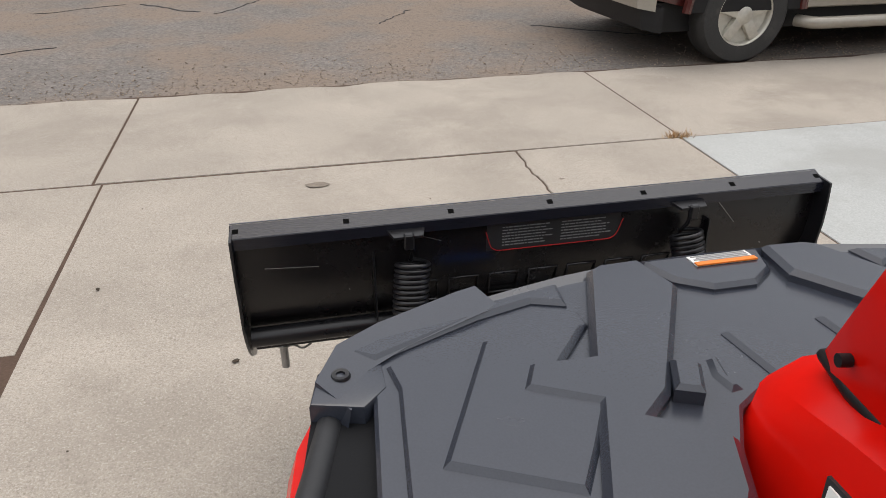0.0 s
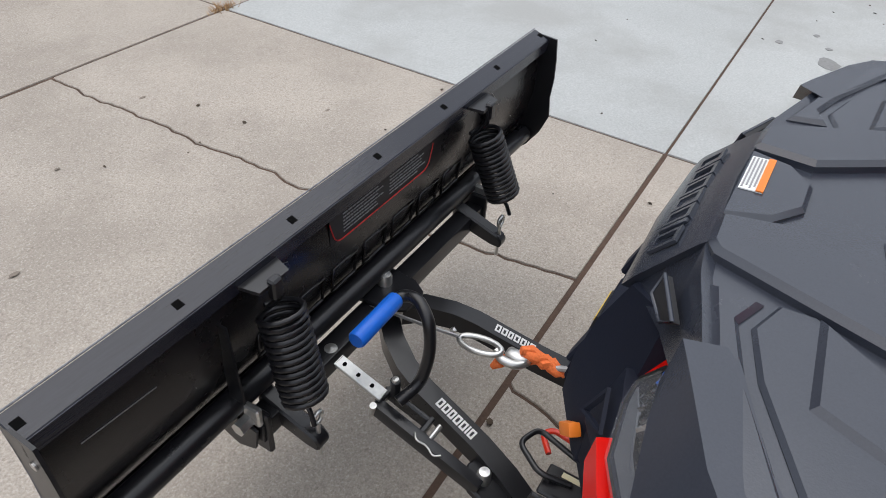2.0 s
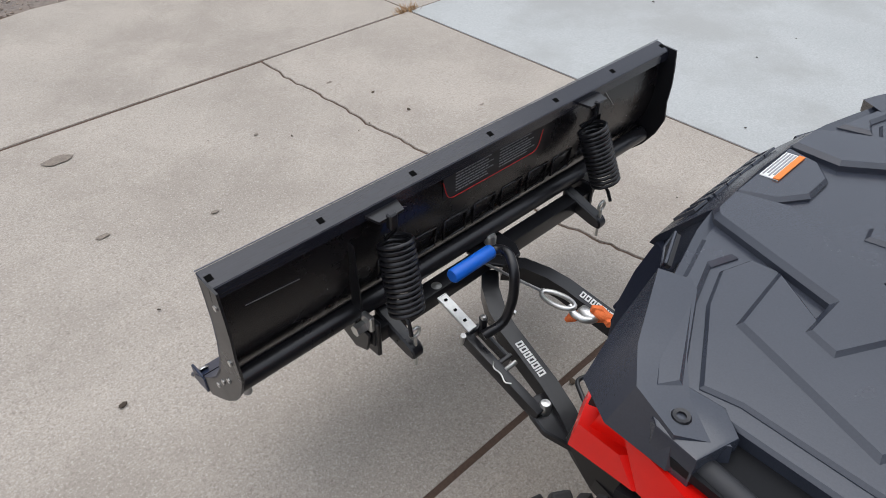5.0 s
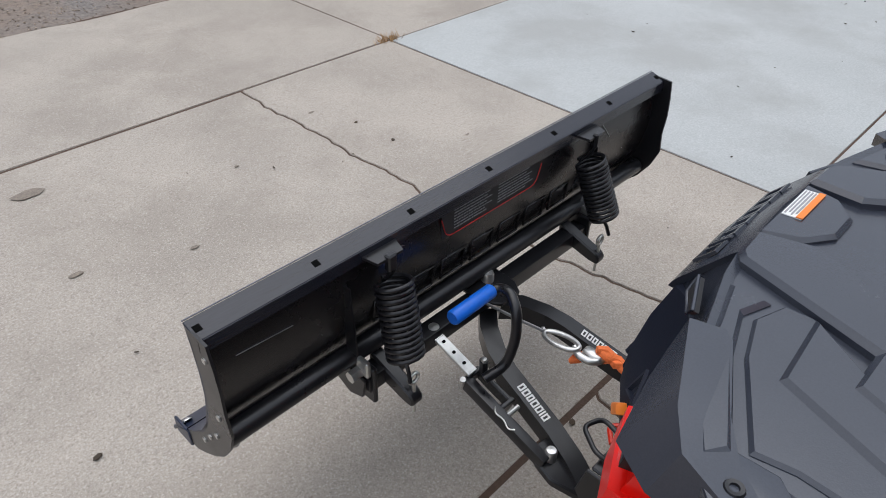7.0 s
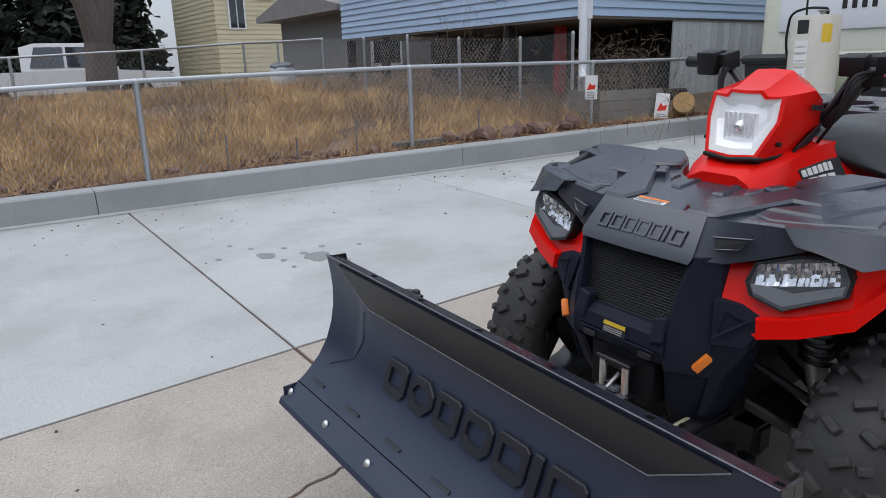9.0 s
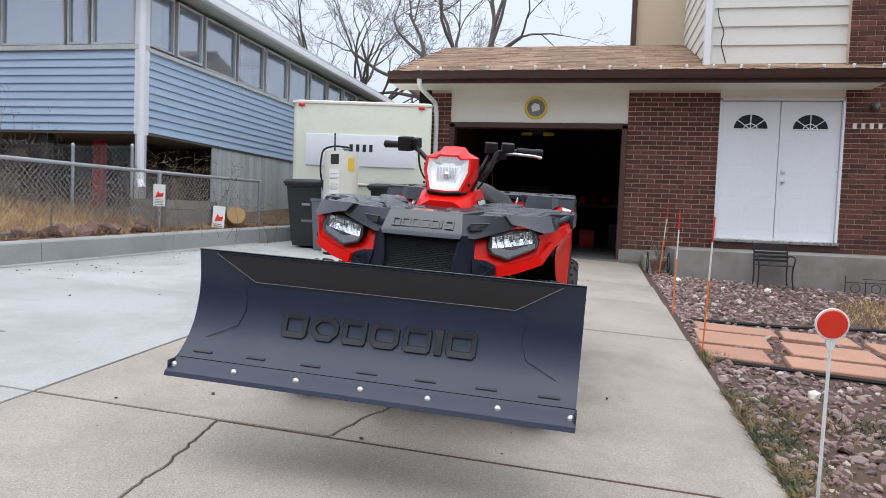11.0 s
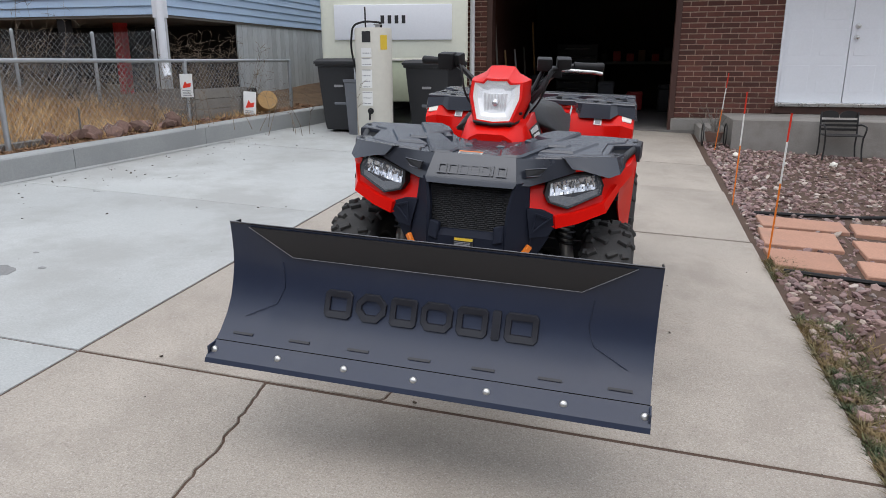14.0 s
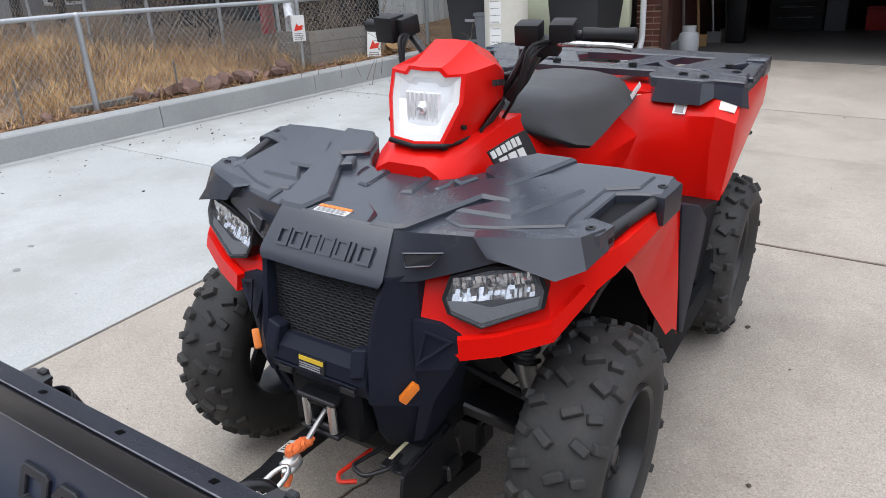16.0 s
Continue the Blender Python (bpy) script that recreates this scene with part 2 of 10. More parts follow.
M = {
    "slab_old": pbr("old_concrete", (0.412, 0.366, 0.313), 0.85, var=0.26, scale=1.4, fine=190, bump=0.55, stain=(0.30, 0.262, 0.222), stain_scale=1.7, stain_at=0.55, stain_amt=0.65, rand=0.04, speck=(((0.22, 0.185, 0.15), 0.55), ((0.60, 0.56, 0.50), 0.8)), grain=(170, 0.19)),
    "slab_new": pbr("new_concrete", (0.445, 0.458, 0.448), 0.8, grain=(100, 0.10), var=0.15, scale=0.9, fine=120, bump=0.15, stain=(0.345, 0.345, 0.33), stain_scale=1.2, stain_at=0.54, stain_amt=0.7, rand=0.03),
    "porch": pbr("porch_concrete", (0.27, 0.255, 0.235), 0.9, var=0.18, scale=2.2, fine=90, bump=0.3, stain=(0.16, 0.14, 0.12), stain_scale=1.6, stain_at=0.55, stain_amt=0.6),
    "grit": pbr("street_grit", (0.30, 0.24, 0.19), 0.9, var=0.2, scale=10, fine=60, bump=0.2, island=0.4),
    "dead_weed": pbr("dead_weeds", (0.20, 0.155, 0.11), 0.85, var=0.2, scale=3, fine=30, bump=0, island=0.45),
    "kerb": pbr("kerb_concrete", (0.36, 0.37, 0.365), 0.85, grain=(50, 0.05), var=0.10, scale=1.5, fine=90, bump=0.25, stain=(0.27, 0.28, 0.28), stain_scale=1.0, stain_at=0.55, stain_amt=0.5, rand=0.05),
    "spot": pbr("dirt_spot", (0.225, 0.190, 0.155), 0.9, var=0.4, scale=40, fine=200, bump=0.2),
    "dirt": pbr("joint_dirt", (0.090, 0.056, 0.039), 0.95, var=0.3, scale=8, fine=120, bump=0.6),
    "asphalt": pbr("worn_asphalt", (0.20, 0.18, 0.165), 0.9, grain=(30, 0.35), var=0.28, scale=1.1, fine=70, bump=0.6, stain=(0.25, 0.19, 0.145), stain_scale=0.9, stain_at=0.50, stain_amt=0.75, speck=(((0.05, 0.045, 0.04), 0.5),), dist=0.01),
    "tar": pbr("tar_patch", (0.045, 0.043, 0.045), 0.8, var=0.25, scale=2, fine=60, bump=0.5),
    "soil": pbr("dry_soil", (0.20, 0.13, 0.075), 0.95, var=0.35, scale=3, fine=50, bump=0.7, stain=(0.09, 0.055, 0.035), stain_scale=2.5, stain_at=0.52, stain_amt=0.7, dist=0.02),
    "ground": pbr("far_ground", (0.22, 0.17, 0.11), 0.95, var=0.25, scale=0.3, fine=8, bump=0.4),
    "straw": pbr("dry_grass", (0.66, 0.45, 0.215), 0.8, var=0.2, scale=2.5, fine=30, bump=0, island=0.45, stain=(0.27, 0.15, 0.075), stain_scale=2.2, stain_at=0.48, stain_amt=0.7),
    "weed": pbr("weeds", (0.060, 0.085, 0.035), 0.7, var=0.3, scale=5, fine=30, bump=0, island=0.4, stain=(0.27, 0.18, 0.08), stain_scale=4, stain_at=0.5, stain_amt=0.8),
    "stone": pbr("red_gravel", (0.30, 0.195, 0.17), 0.85, var=0.15, scale=30, fine=140, bump=0.5, island=0.45, stain=(0.36, 0.30, 0.26), stain_scale=9, stain_at=0.56, stain_amt=0.7),
    "flag": pbr("red_flagstone", (0.47, 0.26, 0.18), 0.85, var=0.14, scale=5, fine=80, bump=0.4, stain=(0.36, 0.22, 0.17), stain_scale=3, rand=0.1),
    "brick": pbr("brown_brick", (0.108, 0.037, 0.026), 0.85, var=0.2, scale=14, fine=150, bump=0.5, rand=0.38),
    "brick_far": pbr("brown_brick_joined", (0.108, 0.037, 0.026), 0.85, var=0.2, scale=14, fine=150, bump=0.5, island=0.38),
    "mortar": pbr("mortar", (0.62, 0.50, 0.40), 0.95, var=0.12, scale=6, fine=120, bump=0.5),
    "redbrick": pbr("red_brick", (0.30, 0.10, 0.06), 0.85, var=0.2, scale=14, fine=120, bump=0.5, rand=0.2),
    "white": pbr("white_paint", (0.82, 0.84, 0.88), 0.5, var=0.03, scale=2, fine=40, bump=0.05),
    "cream": pbr("cream_paint", (0.82, 0.79, 0.71), 0.6, var=0.05, scale=1.5, fine=40, bump=0.08),
    "beige": pbr("beige_paint", (0.56, 0.46, 0.33), 0.7, var=0.05, scale=1.5, fine=40, bump=0.08),
    "camper": pbr("camper_skin", (0.80, 0.81, 0.69), 0.45, var=0.04, scale=1.2, fine=20, bump=0.05, stain=(0.55, 0.55, 0.45), stain_scale=2, stain_at=0.66, stain_amt=0.4),
    "camper_low": pbr("camper_skin_lower", (0.56, 0.60, 0.44), 0.5, var=0.05, scale=1.2, fine=20, bump=0.05),
    "siding": pbr("blue_siding", (0.39, 0.51, 0.67), 0.55, var=0.05, scale=2, fine=40, bump=0.05, rand=0.04, stain=(0.42, 0.50, 0.58), stain_scale=2.0, stain_at=0.62, stain_amt=0.4),
    "siding_white": pbr("white_siding", (0.72, 0.71, 0.66), 0.6, var=0.04, scale=2, fine=40, bump=0.05),
    "siding_yellow": pbr("yellow_siding", (0.66, 0.60, 0.40), 0.6, var=0.05, scale=2, fine=20, bump=0.05, rand=0.04),
    "plank_white": pbr("weathered_white_board", (0.50, 0.52, 0.53), 0.8, var=0.15, scale=4, fine=60, bump=0.3, rand=0.14, stretch=(1, 1, 0.2)),
    "plank_grey": pbr("weathered_grey_board", (0.20, 0.185, 0.165), 0.85, var=0.2, scale=4, fine=60, bump=0.4, rand=0.2),
    # the deep shade under the blue house is put into this colour
    "shade": pbr("undercroft_shade_colour", (0.014, 0.012, 0.012), 0.9, var=0.3, scale=2, fine=20, bump=0.3),
    "galv": pbr("galvanised_steel", (0.46, 0.48, 0.50), 0.45, 0.85, var=0.12, scale=12, fine=60, bump=0.08),
    "wire": pbr("galvanised_wire", (0.42, 0.43, 0.44), 0.6, 0.2, var=0.1, scale=12, fine=60, bump=0),
    "brownmetal": pbr("brown_gutter", (0.070, 0.032, 0.024), 0.45, var=0.1, scale=3, fine=30, bump=0.05),
    "shingle": pbr("brown_shingle", (0.33, 0.22, 0.145), 0.95, var=0.3, scale=12, fine=160, bump=0.6, rand=0.38, grain=(60, 0.25)),
    "shingle_joined": pbr("brown_shingle_joined", (0.33, 0.22, 0.145), 0.95, var=0.3, scale=12, fine=160, bump=0.6, island=0.38, grain=(60, 0.25)),
    "roof_grey": pbr("grey_roof_felt", (0.24, 0.23, 0.23), 0.95, var=0.25, scale=4, fine=60, bump=0.4),
    "sky_block": pbr("dull_brown_wall", (0.095, 0.080, 0.066), 0.95, var=0.3, scale=0.4, fine=4, bump=0.2),
    # near-black colour stands in for the shade of unlit rooms
    "dark": pbr("interior_shade_colour", (0.026, 0.020, 0.019), 0.9, var=0.2, scale=2, fine=20, bump=0.1),
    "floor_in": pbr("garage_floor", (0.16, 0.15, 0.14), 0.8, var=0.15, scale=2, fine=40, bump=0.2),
    "black": pbr("black_plastic", (0.010, 0.010, 0.011), 0.5, var=0.15, scale=6, fine=120, bump=0.08, spec=0.35),
    "bin": pbr("bin_plastic", (0.022, 0.023, 0.026), 0.55, var=0.15, scale=3, fine=80, bump=0.1),
    "lamp_grey": pbr("lamp_inset_plastic", (0.10, 0.108, 0.125), 0.35, var=0.08, scale=8, fine=90, bump=0.05, spec=0.4),
    "bin_grey": pbr("grey_plastic", (0.15, 0.16, 0.18), 0.55, var=0.1, scale=3, fine=80, bump=0.08),
    "tank": pbr("tank_enamel", (0.64, 0.62, 0.55), 0.4, var=0.05, scale=3, fine=20, bump=0.03, stain=(0.36, 0.30, 0.22), stain_scale=6, stain_at=0.70, stain_amt=0.5),
    "paper": pbr("white_label", (0.80, 0.80, 0.78), 0.5, var=0.03, scale=6, fine=60, bump=0),
    "ink": pbr("black_ink", (0.02, 0.02, 0.022), 0.6, var=0.05, bump=0),
    "ink_grey": pbr("grey_ink", (0.30, 0.30, 0.31), 0.6, var=0.05, bump=0),
    "yellow": pbr("yellow_label", (0.75, 0.52, 0.04), 0.5, var=0.04, bump=0),
    "orange": pbr("orange_plastic", (0.85, 0.22, 0.02), 0.4, var=0.06, scale=10, fine=60, bump=0.03),
    "orange_web": pbr("orange_strap", (0.90, 0.20, 0.05), 0.8, var=0.15, scale=30, fine=250, bump=0.5),
    "redsign": pbr("red_reflector", (0.72, 0.035, 0.012), 0.35, var=0.05, scale=20, fine=100, bump=0.05),
    "redink": pbr("red_ink", (0.50, 0.02, 0.02), 0.5, var=0.05, bump=0),
    "blue_grip": pbr("blue_vinyl", (0.012, 0.14, 0.66), 0.42, var=0.06, scale=20, fine=100, bump=0.05),
    "red": pbr("red_bodywork", (0.74, 0.008, 0.004), 0.24, var=0.03, scale=4, fine=60, bump=0.01, spec=0.20, coat=0.0, rvar=0.05),
    "rack": pbr("charcoal_plastic", (0.033, 0.038, 0.052), 0.25, var=0.10, scale=5, fine=420, bump=0.12, dist=0.001, rvar=0.07, spec=0.8),
    "rack_dark": pbr("dark_cap_plastic", (0.021, 0.024, 0.034), 0.40, var=0.10, scale=5, fine=420, bump=0.2, dist=0.001, rvar=0.06),
    # darker copy of the blade colour, painting the band's dark reflection
    "blade_top": pbr("blade_band_darkened", (0.016, 0.0155, 0.018), 0.42, var=0.15, scale=6, fine=300, bump=0.12, dist=0.001, stretch=(0.3, 3, 3)),
    # raised shapes are blade plastic; this darker copy carries their shade
    "blade_mark": pbr("blade_mark_shade", (0.012, 0.013, 0.020), 0.45, var=0.10, scale=5, fine=300, bump=0.1, dist=0.001),
    # near-black without sheen: paints holes dark, also the wear bar's gap
    "void": pbr("painted_gap_dark", (0.004, 0.004, 0.004), 0.9, var=0.05, bump=0, spec=0.05),
    "ink_dim": pbr("dim_ink", (0.24, 0.24, 0.245), 0.5, var=0.1, bump=0),
    "lamp_white": pbr("pale_lamp_reflector", (0.93, 0.94, 0.95), 0.42, 0.35, var=0.05, scale=20, fine=60, bump=0.1),
    "trim": pbr("dark_bumper_plastic", (0.016, 0.019, 0.031), 0.55, var=0.08, scale=5, fine=420, bump=0.2, dist=0.001, rvar=0.06, spec=0.12),
    "flare": pbr("black_fender_plastic", (0.011, 0.0115, 0.013), 0.55, var=0.1, scale=6, fine=300, bump=0.15, dist=0.001, spec=0.12),
    "seat": pbr("black_vinyl_seat", (0.034, 0.035, 0.038), 0.42, var=0.08, scale=6, fine=500, bump=0.3, dist=0.001),
    "tyre": pbr("tyre_rubber", (0.032, 0.0315, 0.031), 0.70, var=0.25, scale=9, fine=120, bump=0.25, stain=(0.085, 0.078, 0.070), stain_scale=6, stain_at=0.62, stain_amt=0.5),
    "steel_black": pbr("black_powder_coat", (0.012, 0.012, 0.014), 0.30, var=0.1, scale=8, fine=250, bump=0.08, dist=0.001),
    "blade_back": pbr("gloss_black_blade", (0.010, 0.009, 0.010), 0.27, var=0.2, scale=5, fine=200, bump=0.05, dist=0.001),
    "blade": pbr("blade_plastic", (0.018, 0.026, 0.054), 0.36, var=0.12, scale=4, fine=300, bump=0.12, dist=0.001, stain=(0.030, 0.037, 0.062), stain_scale=5, stain_at=0.58, stain_amt=0.4),
    "worn_glint": pbr("worn_and_lit_edge", (0.16, 0.165, 0.18), 0.5, var=0.4, scale=30, fine=120, bump=0.1),
    "blade_scuff": pbr("scuffed_blade_top", (0.015, 0.016, 0.024), 0.20, spec=0.5, var=0.25, scale=9, fine=90, bump=0.1, stretch=(0.3, 4, 4)),
    "zinc": pbr("zinc_plate", (0.62, 0.62, 0.60), 0.35, 0.9, var=0.12, scale=20, fine=120, bump=0.08),
    "alloy": pbr("bare_aluminium", (0.70, 0.70, 0.69), 0.28, 0.95, var=0.08, scale=14, fine=100, bump=0.05),
    "chrome": pbr("lamp_reflector", (0.84, 0.85, 0.87), 0.27, 0.7, var=0.05, scale=20, fine=60, bump=0.1),
    "steel_grey": pbr("grey_shock_steel", (0.38, 0.38, 0.38), 0.4, 0.8, var=0.15, scale=14, fine=90, bump=0.1),
    "rim": pbr("black_rim", (0.016, 0.016, 0.017), 0.4, var=0.1, scale=6, fine=90, bump=0.05),
    "suv": pbr("maroon_car_paint", (0.075, 0.016, 0.014), 0.25, var=0.08, scale=3, fine=40, bump=0.02, coat=0.5),
    "suv_low": pbr("pewter_car_paint", (0.36, 0.33, 0.28), 0.35, 0.3, var=0.08, scale=3, fine=40, bump=0.02, coat=0.3),
    "wheel_silver": pbr("silver_wheel", (0.56, 0.54, 0.48), 0.4, 0.6, var=0.12, scale=8, fine=40, bump=0.03),
    "truck": pbr("white_truck_paint", (0.72, 0.73, 0.74), 0.3, var=0.03, scale=2, fine=20, bump=0.02, coat=0.4),
    "bark": pbr("tree_bark", (0.125, 0.105, 0.095), 0.95, var=0.3, scale=6, fine=30, bump=0.8, stretch=(1, 1, 0.3), dist=0.03),
    "leaf_dark": pbr("conifer_needles", (0.022, 0.030, 0.020), 0.8, var=0.3, scale=2, fine=10, bump=0, island=0.4),
    "litter": pbr("fallen_leaves", (0.19, 0.105, 0.055), 0.85, var=0.25, scale=10, fine=60, bump=0.2, island=0.5),
    "speckle": pbr("leaf_scraps", (0.07, 0.052, 0.036), 0.9, var=0.25, scale=10, fine=60, bump=0.2, island=0.4),
    "iron": pbr("black_wrought_iron", (0.018, 0.017, 0.017), 0.5, var=0.2, scale=8, fine=90, bump=0.15),
    "wood_log": pbr("cut_log", (0.42, 0.26, 0.11), 0.85, var=0.2, scale=12, fine=70, bump=0.4),
    "rock_red": pbr("edging_rock", (0.21, 0.13, 0.105), 0.9, var=0.25, scale=6, fine=60, bump=0.7, rand=0.35, dist=0.02),
    "curtain": pbr("drawn_curtain", (0.66, 0.65, 0.61), 0.8, var=0.2, scale=2, fine=20, bump=0.1, rand=0.35, stretch=(6, 6, 0.3)),
    "blind": pbr("window_blind", (0.50, 0.52, 0.54), 0.6, var=0.05, scale=2, fine=20, bump=0),
    "greypaint": pbr("grey_wall_paint", (0.21, 0.215, 0.225), 0.8, var=0.08, scale=1, fine=10, bump=0.1),
    "oil": pbr("oil_mark", (0.23, 0.23, 0.225), 0.6, var=0.2, scale=20, fine=80, bump=0.1),
    "mirror": pbr("lamp_mirror", (0.60, 0.62, 0.66), 0.10, 1.0, var=0.03, scale=20, fine=60, bump=0, rvar=0.04),
    "lampglass": glass("clear_glass"),
}
PANE = bpy.data.materials.new("reflecting_pane")
PANE.use_nodes = True
_b = PANE.node_tree.nodes["Principled BSDF"]
_b.inputs["Base Color"].default_value = (0.50, 0.55, 0.63, 1)
_b.inputs["Metallic"].default_value = 0.7
_b.inputs["Roughness"].default_value = 0.04
_b.inputs["Specular IOR Level"].default_value = 1.0
_b.inputs["Alpha"].default_value = 0.62
M["pane_shaded"] = bpy.data.materials.new("plain_window_pane")
M["pane_shaded"].use_nodes = True
_b = M["pane_shaded"].node_tree.nodes["Principled BSDF"]
_b.inputs["Base Color"].default_value = (0.06, 0.07, 0.09, 1)
_b.inputs["Roughness"].default_value = 0.04
_b.inputs["Specular IOR Level"].default_value = 0.7
_b.inputs["Alpha"].default_value = 0.6
M["lens_clear"] = bpy.data.materials.new("clear_lens")
M["lens_clear"].use_nodes = True
_b = M["lens_clear"].node_tree.nodes["Principled BSDF"]
_b.inputs["Base Color"].default_value = (0.8, 0.82, 0.84, 1)
_b.inputs["Roughness"].default_value = 0.03
_b.inputs["Alpha"].default_value = 0.05
M["pane_dark"] = bpy.data.materials.new("dark_glass_pane")
M["pane_dark"].use_nodes = True
_b = M["pane_dark"].node_tree.nodes["Principled BSDF"]
_b.inputs["Base Color"].default_value = (0.03, 0.036, 0.045, 1)
_b.inputs["Roughness"].default_value = 0.05
_b.inputs["Specular IOR Level"].default_value = 0.8


# ---- shape helpers ----
def empty(name, label, category, m=None, group="", kind=""):
    ob = tagged(new(name), label, category, group, kind)
    ob.empty_display_size = 0.1
    if m is not None:
        ob.matrix_world = m
    return ob


def mesh_of(name, bm, material, sharp=38):
    bmesh.ops.recalc_face_normals(bm, faces=bm.faces[:])
    for e in bm.edges:
        if len(e.link_faces) == 2 and e.calc_face_angle(0) > radians(sharp):
            e.smooth = False
    for f in bm.faces:
        f.smooth = True
    me = bpy.data.meshes.new(name)
    bm.to_mesh(me)
    bm.free()
    me.materials.append(material)
    return me


def part(name, bm, material, parent, label="", sharp=38, kind=""):
    ob = new(name, mesh_of(name, bm, material, sharp))
    ob.parent = parent
    return tagged(ob, label, kind=kind)


def solo(name, bm, material, label, category, m=None, group="", kind="", sharp=38):
    ob = tagged(new(name, mesh_of(name, bm, material, sharp)), label, category, group, kind)
    if m is not None:
        ob.matrix_world = m
    return ob


def piece(name, me, parent, m):
    ob = new(name, me)
    ob.parent = parent
    ob.matrix_basis = m
    return ob


def raw(name, verts, faces, material, parent=None, smooth=False):
    me = bpy.data.meshes.new(name)
    me.from_pydata(verts, [], faces)
    me.materials.append(material)
    if smooth:
        me.polygons.foreach_set("use_smooth", [True] * len(me.polygons))
    ob = new(name, me)
    ob.parent = parent
    return ob


def nb():
    return bmesh.new()


def box(bm, lo, hi, bev=0.0, m=None, seg=1):
    vs = [bm.verts.new((x, y, z)) for z in (lo[2], hi[2]) for y in (lo[1], hi[1]) for x in (lo[0], hi[0])]
    q = [(0, 2, 3, 1), (4, 5, 7, 6), (0, 1, 5, 4), (2, 6, 7, 3), (0, 4, 6, 2), (1, 3, 7, 5)]
    fs = [bm.faces.new([vs[i] for i in f]) for f in q]
    if bev:
        es = list({e for f in fs for e in f.edges})
        r = bmesh.ops.bevel(bm, geom=es, offset=bev, segments=seg, affect="EDGES", profile=0.6)
        vs = list({v for v in vs if v.is_valid} | set(r["verts"]))
    if m is not None:
        bmesh.ops.transform(bm, matrix=m, verts=vs)
    return vs


def prism(bm, pts, vec, bev=0.0, seg=1):
    """A polygon of places, drawn out by vec."""
    a = [bm.verts.new(p) for p in pts]
    b = [bm.verts.new(Vector(p) + Vector(vec)) for p in pts]
    n = len(a)
    fs = [bm.faces.new(a), bm.faces.new(b[::-1])]
    fs += [bm.faces.new((a[i], b[i], b[(i + 1) % n], a[(i + 1) % n])) for i in range(n)]
    if bev:
        bmesh.ops.recalc_face_normals(bm, faces=fs)
        es = list({e for f in fs for e in f.edges})
        bmesh.ops.bevel(bm, geom=es, offset=bev, segments=seg, affect="EDGES", profile=0.6, clamp_overlap=True)
    return a + b


def loft(bm, rings, cap=True, closed=True):
    vs = [[bm.verts.new(p) for p in r] for r in rings]
    k = len(vs[0])
    for r0, r1 in zip(vs, vs[1:]):
        for i in range(k if closed else k - 1):
            j = (i + 1) % k
            bm.faces.new((r0[i], r0[j], r1[j], r1[i]))
    if cap and closed:
        bm.faces.new(vs[0][::-1])
        bm.faces.new(vs[-1])
    return vs


def tube(bm, pts, r, n=8, caps=True, ring=False):
    pts = [Vector(p) for p in pts]
    k = len(pts)
    rs = r if isinstance(r, (list, tuple)) else [r] * k
    tang = []
    for i in range(k):
        a, b = (pts[i - 1], pts[(i + 1) % k]) if ring else (pts[max(i - 1, 0)], pts[min(i + 1, k - 1)])
        tang.append((b - a).normalized())
    up = Vector((0, 0, 1)) if abs(tang[0].z) < 0.9 else Vector((1, 0, 0))
    side = tang[0].cross(up).normalized()
    rings = []
    for i in range(k):
        side = (side - tang[i] * side.dot(tang[i])).normalized()
        up = side.cross(tang[i])
        rings.append([pts[i] + (side * math.cos(a) + up * math.sin(a)) * rs[i] for a in (2 * math.pi * j / n for j in range(n))])
    if ring:
        rings.append(rings[0])
    return loft(bm, rings, caps and not ring)


def bend(pts, r=0.05, n=5):
    """Rounds the corners of a line of places."""
    pts = [Vector(p) for p in pts]
    out = [pts[0]]
    for a, b, c in zip(pts, pts[1:], pts[2:]):
        d1, d2 = (a - b), (c - b)
        k = min(r, d1.length * 0.45, d2.length * 0.45)
        p, q = b + d1.normalized() * k, b + d2.normalized() * k
        out += [p * (1 - t) ** 2 + b * 2 * t * (1 - t) + q * t ** 2 for t in (i / n for i in range(n + 1))]
    return out + [pts[-1]]


def lathe(bm, prof, n=24, m=None, cap=True):
    """A profile of (radius, height) turned round z."""
    rings = [[Vector((r * math.cos(a), r * math.sin(a), z)) for a in (2 * math.pi * j / n for j in range(n))] for r, z in prof]
    vs = loft(bm, rings, cap)
    flat = [v for r in vs for v in r]
    if m is not None:
        bmesh.ops.transform(bm, matrix=m, verts=flat)
    return flat


def rod(bm, a, b, r, n=8):
    return tube(bm, [a, b], r, n)


AX = pose(0, 0, 0, 0, 90, 0)      # turns z to x
AY = pose(0, 0, 0, -90, 0, 0)     # turns z to y


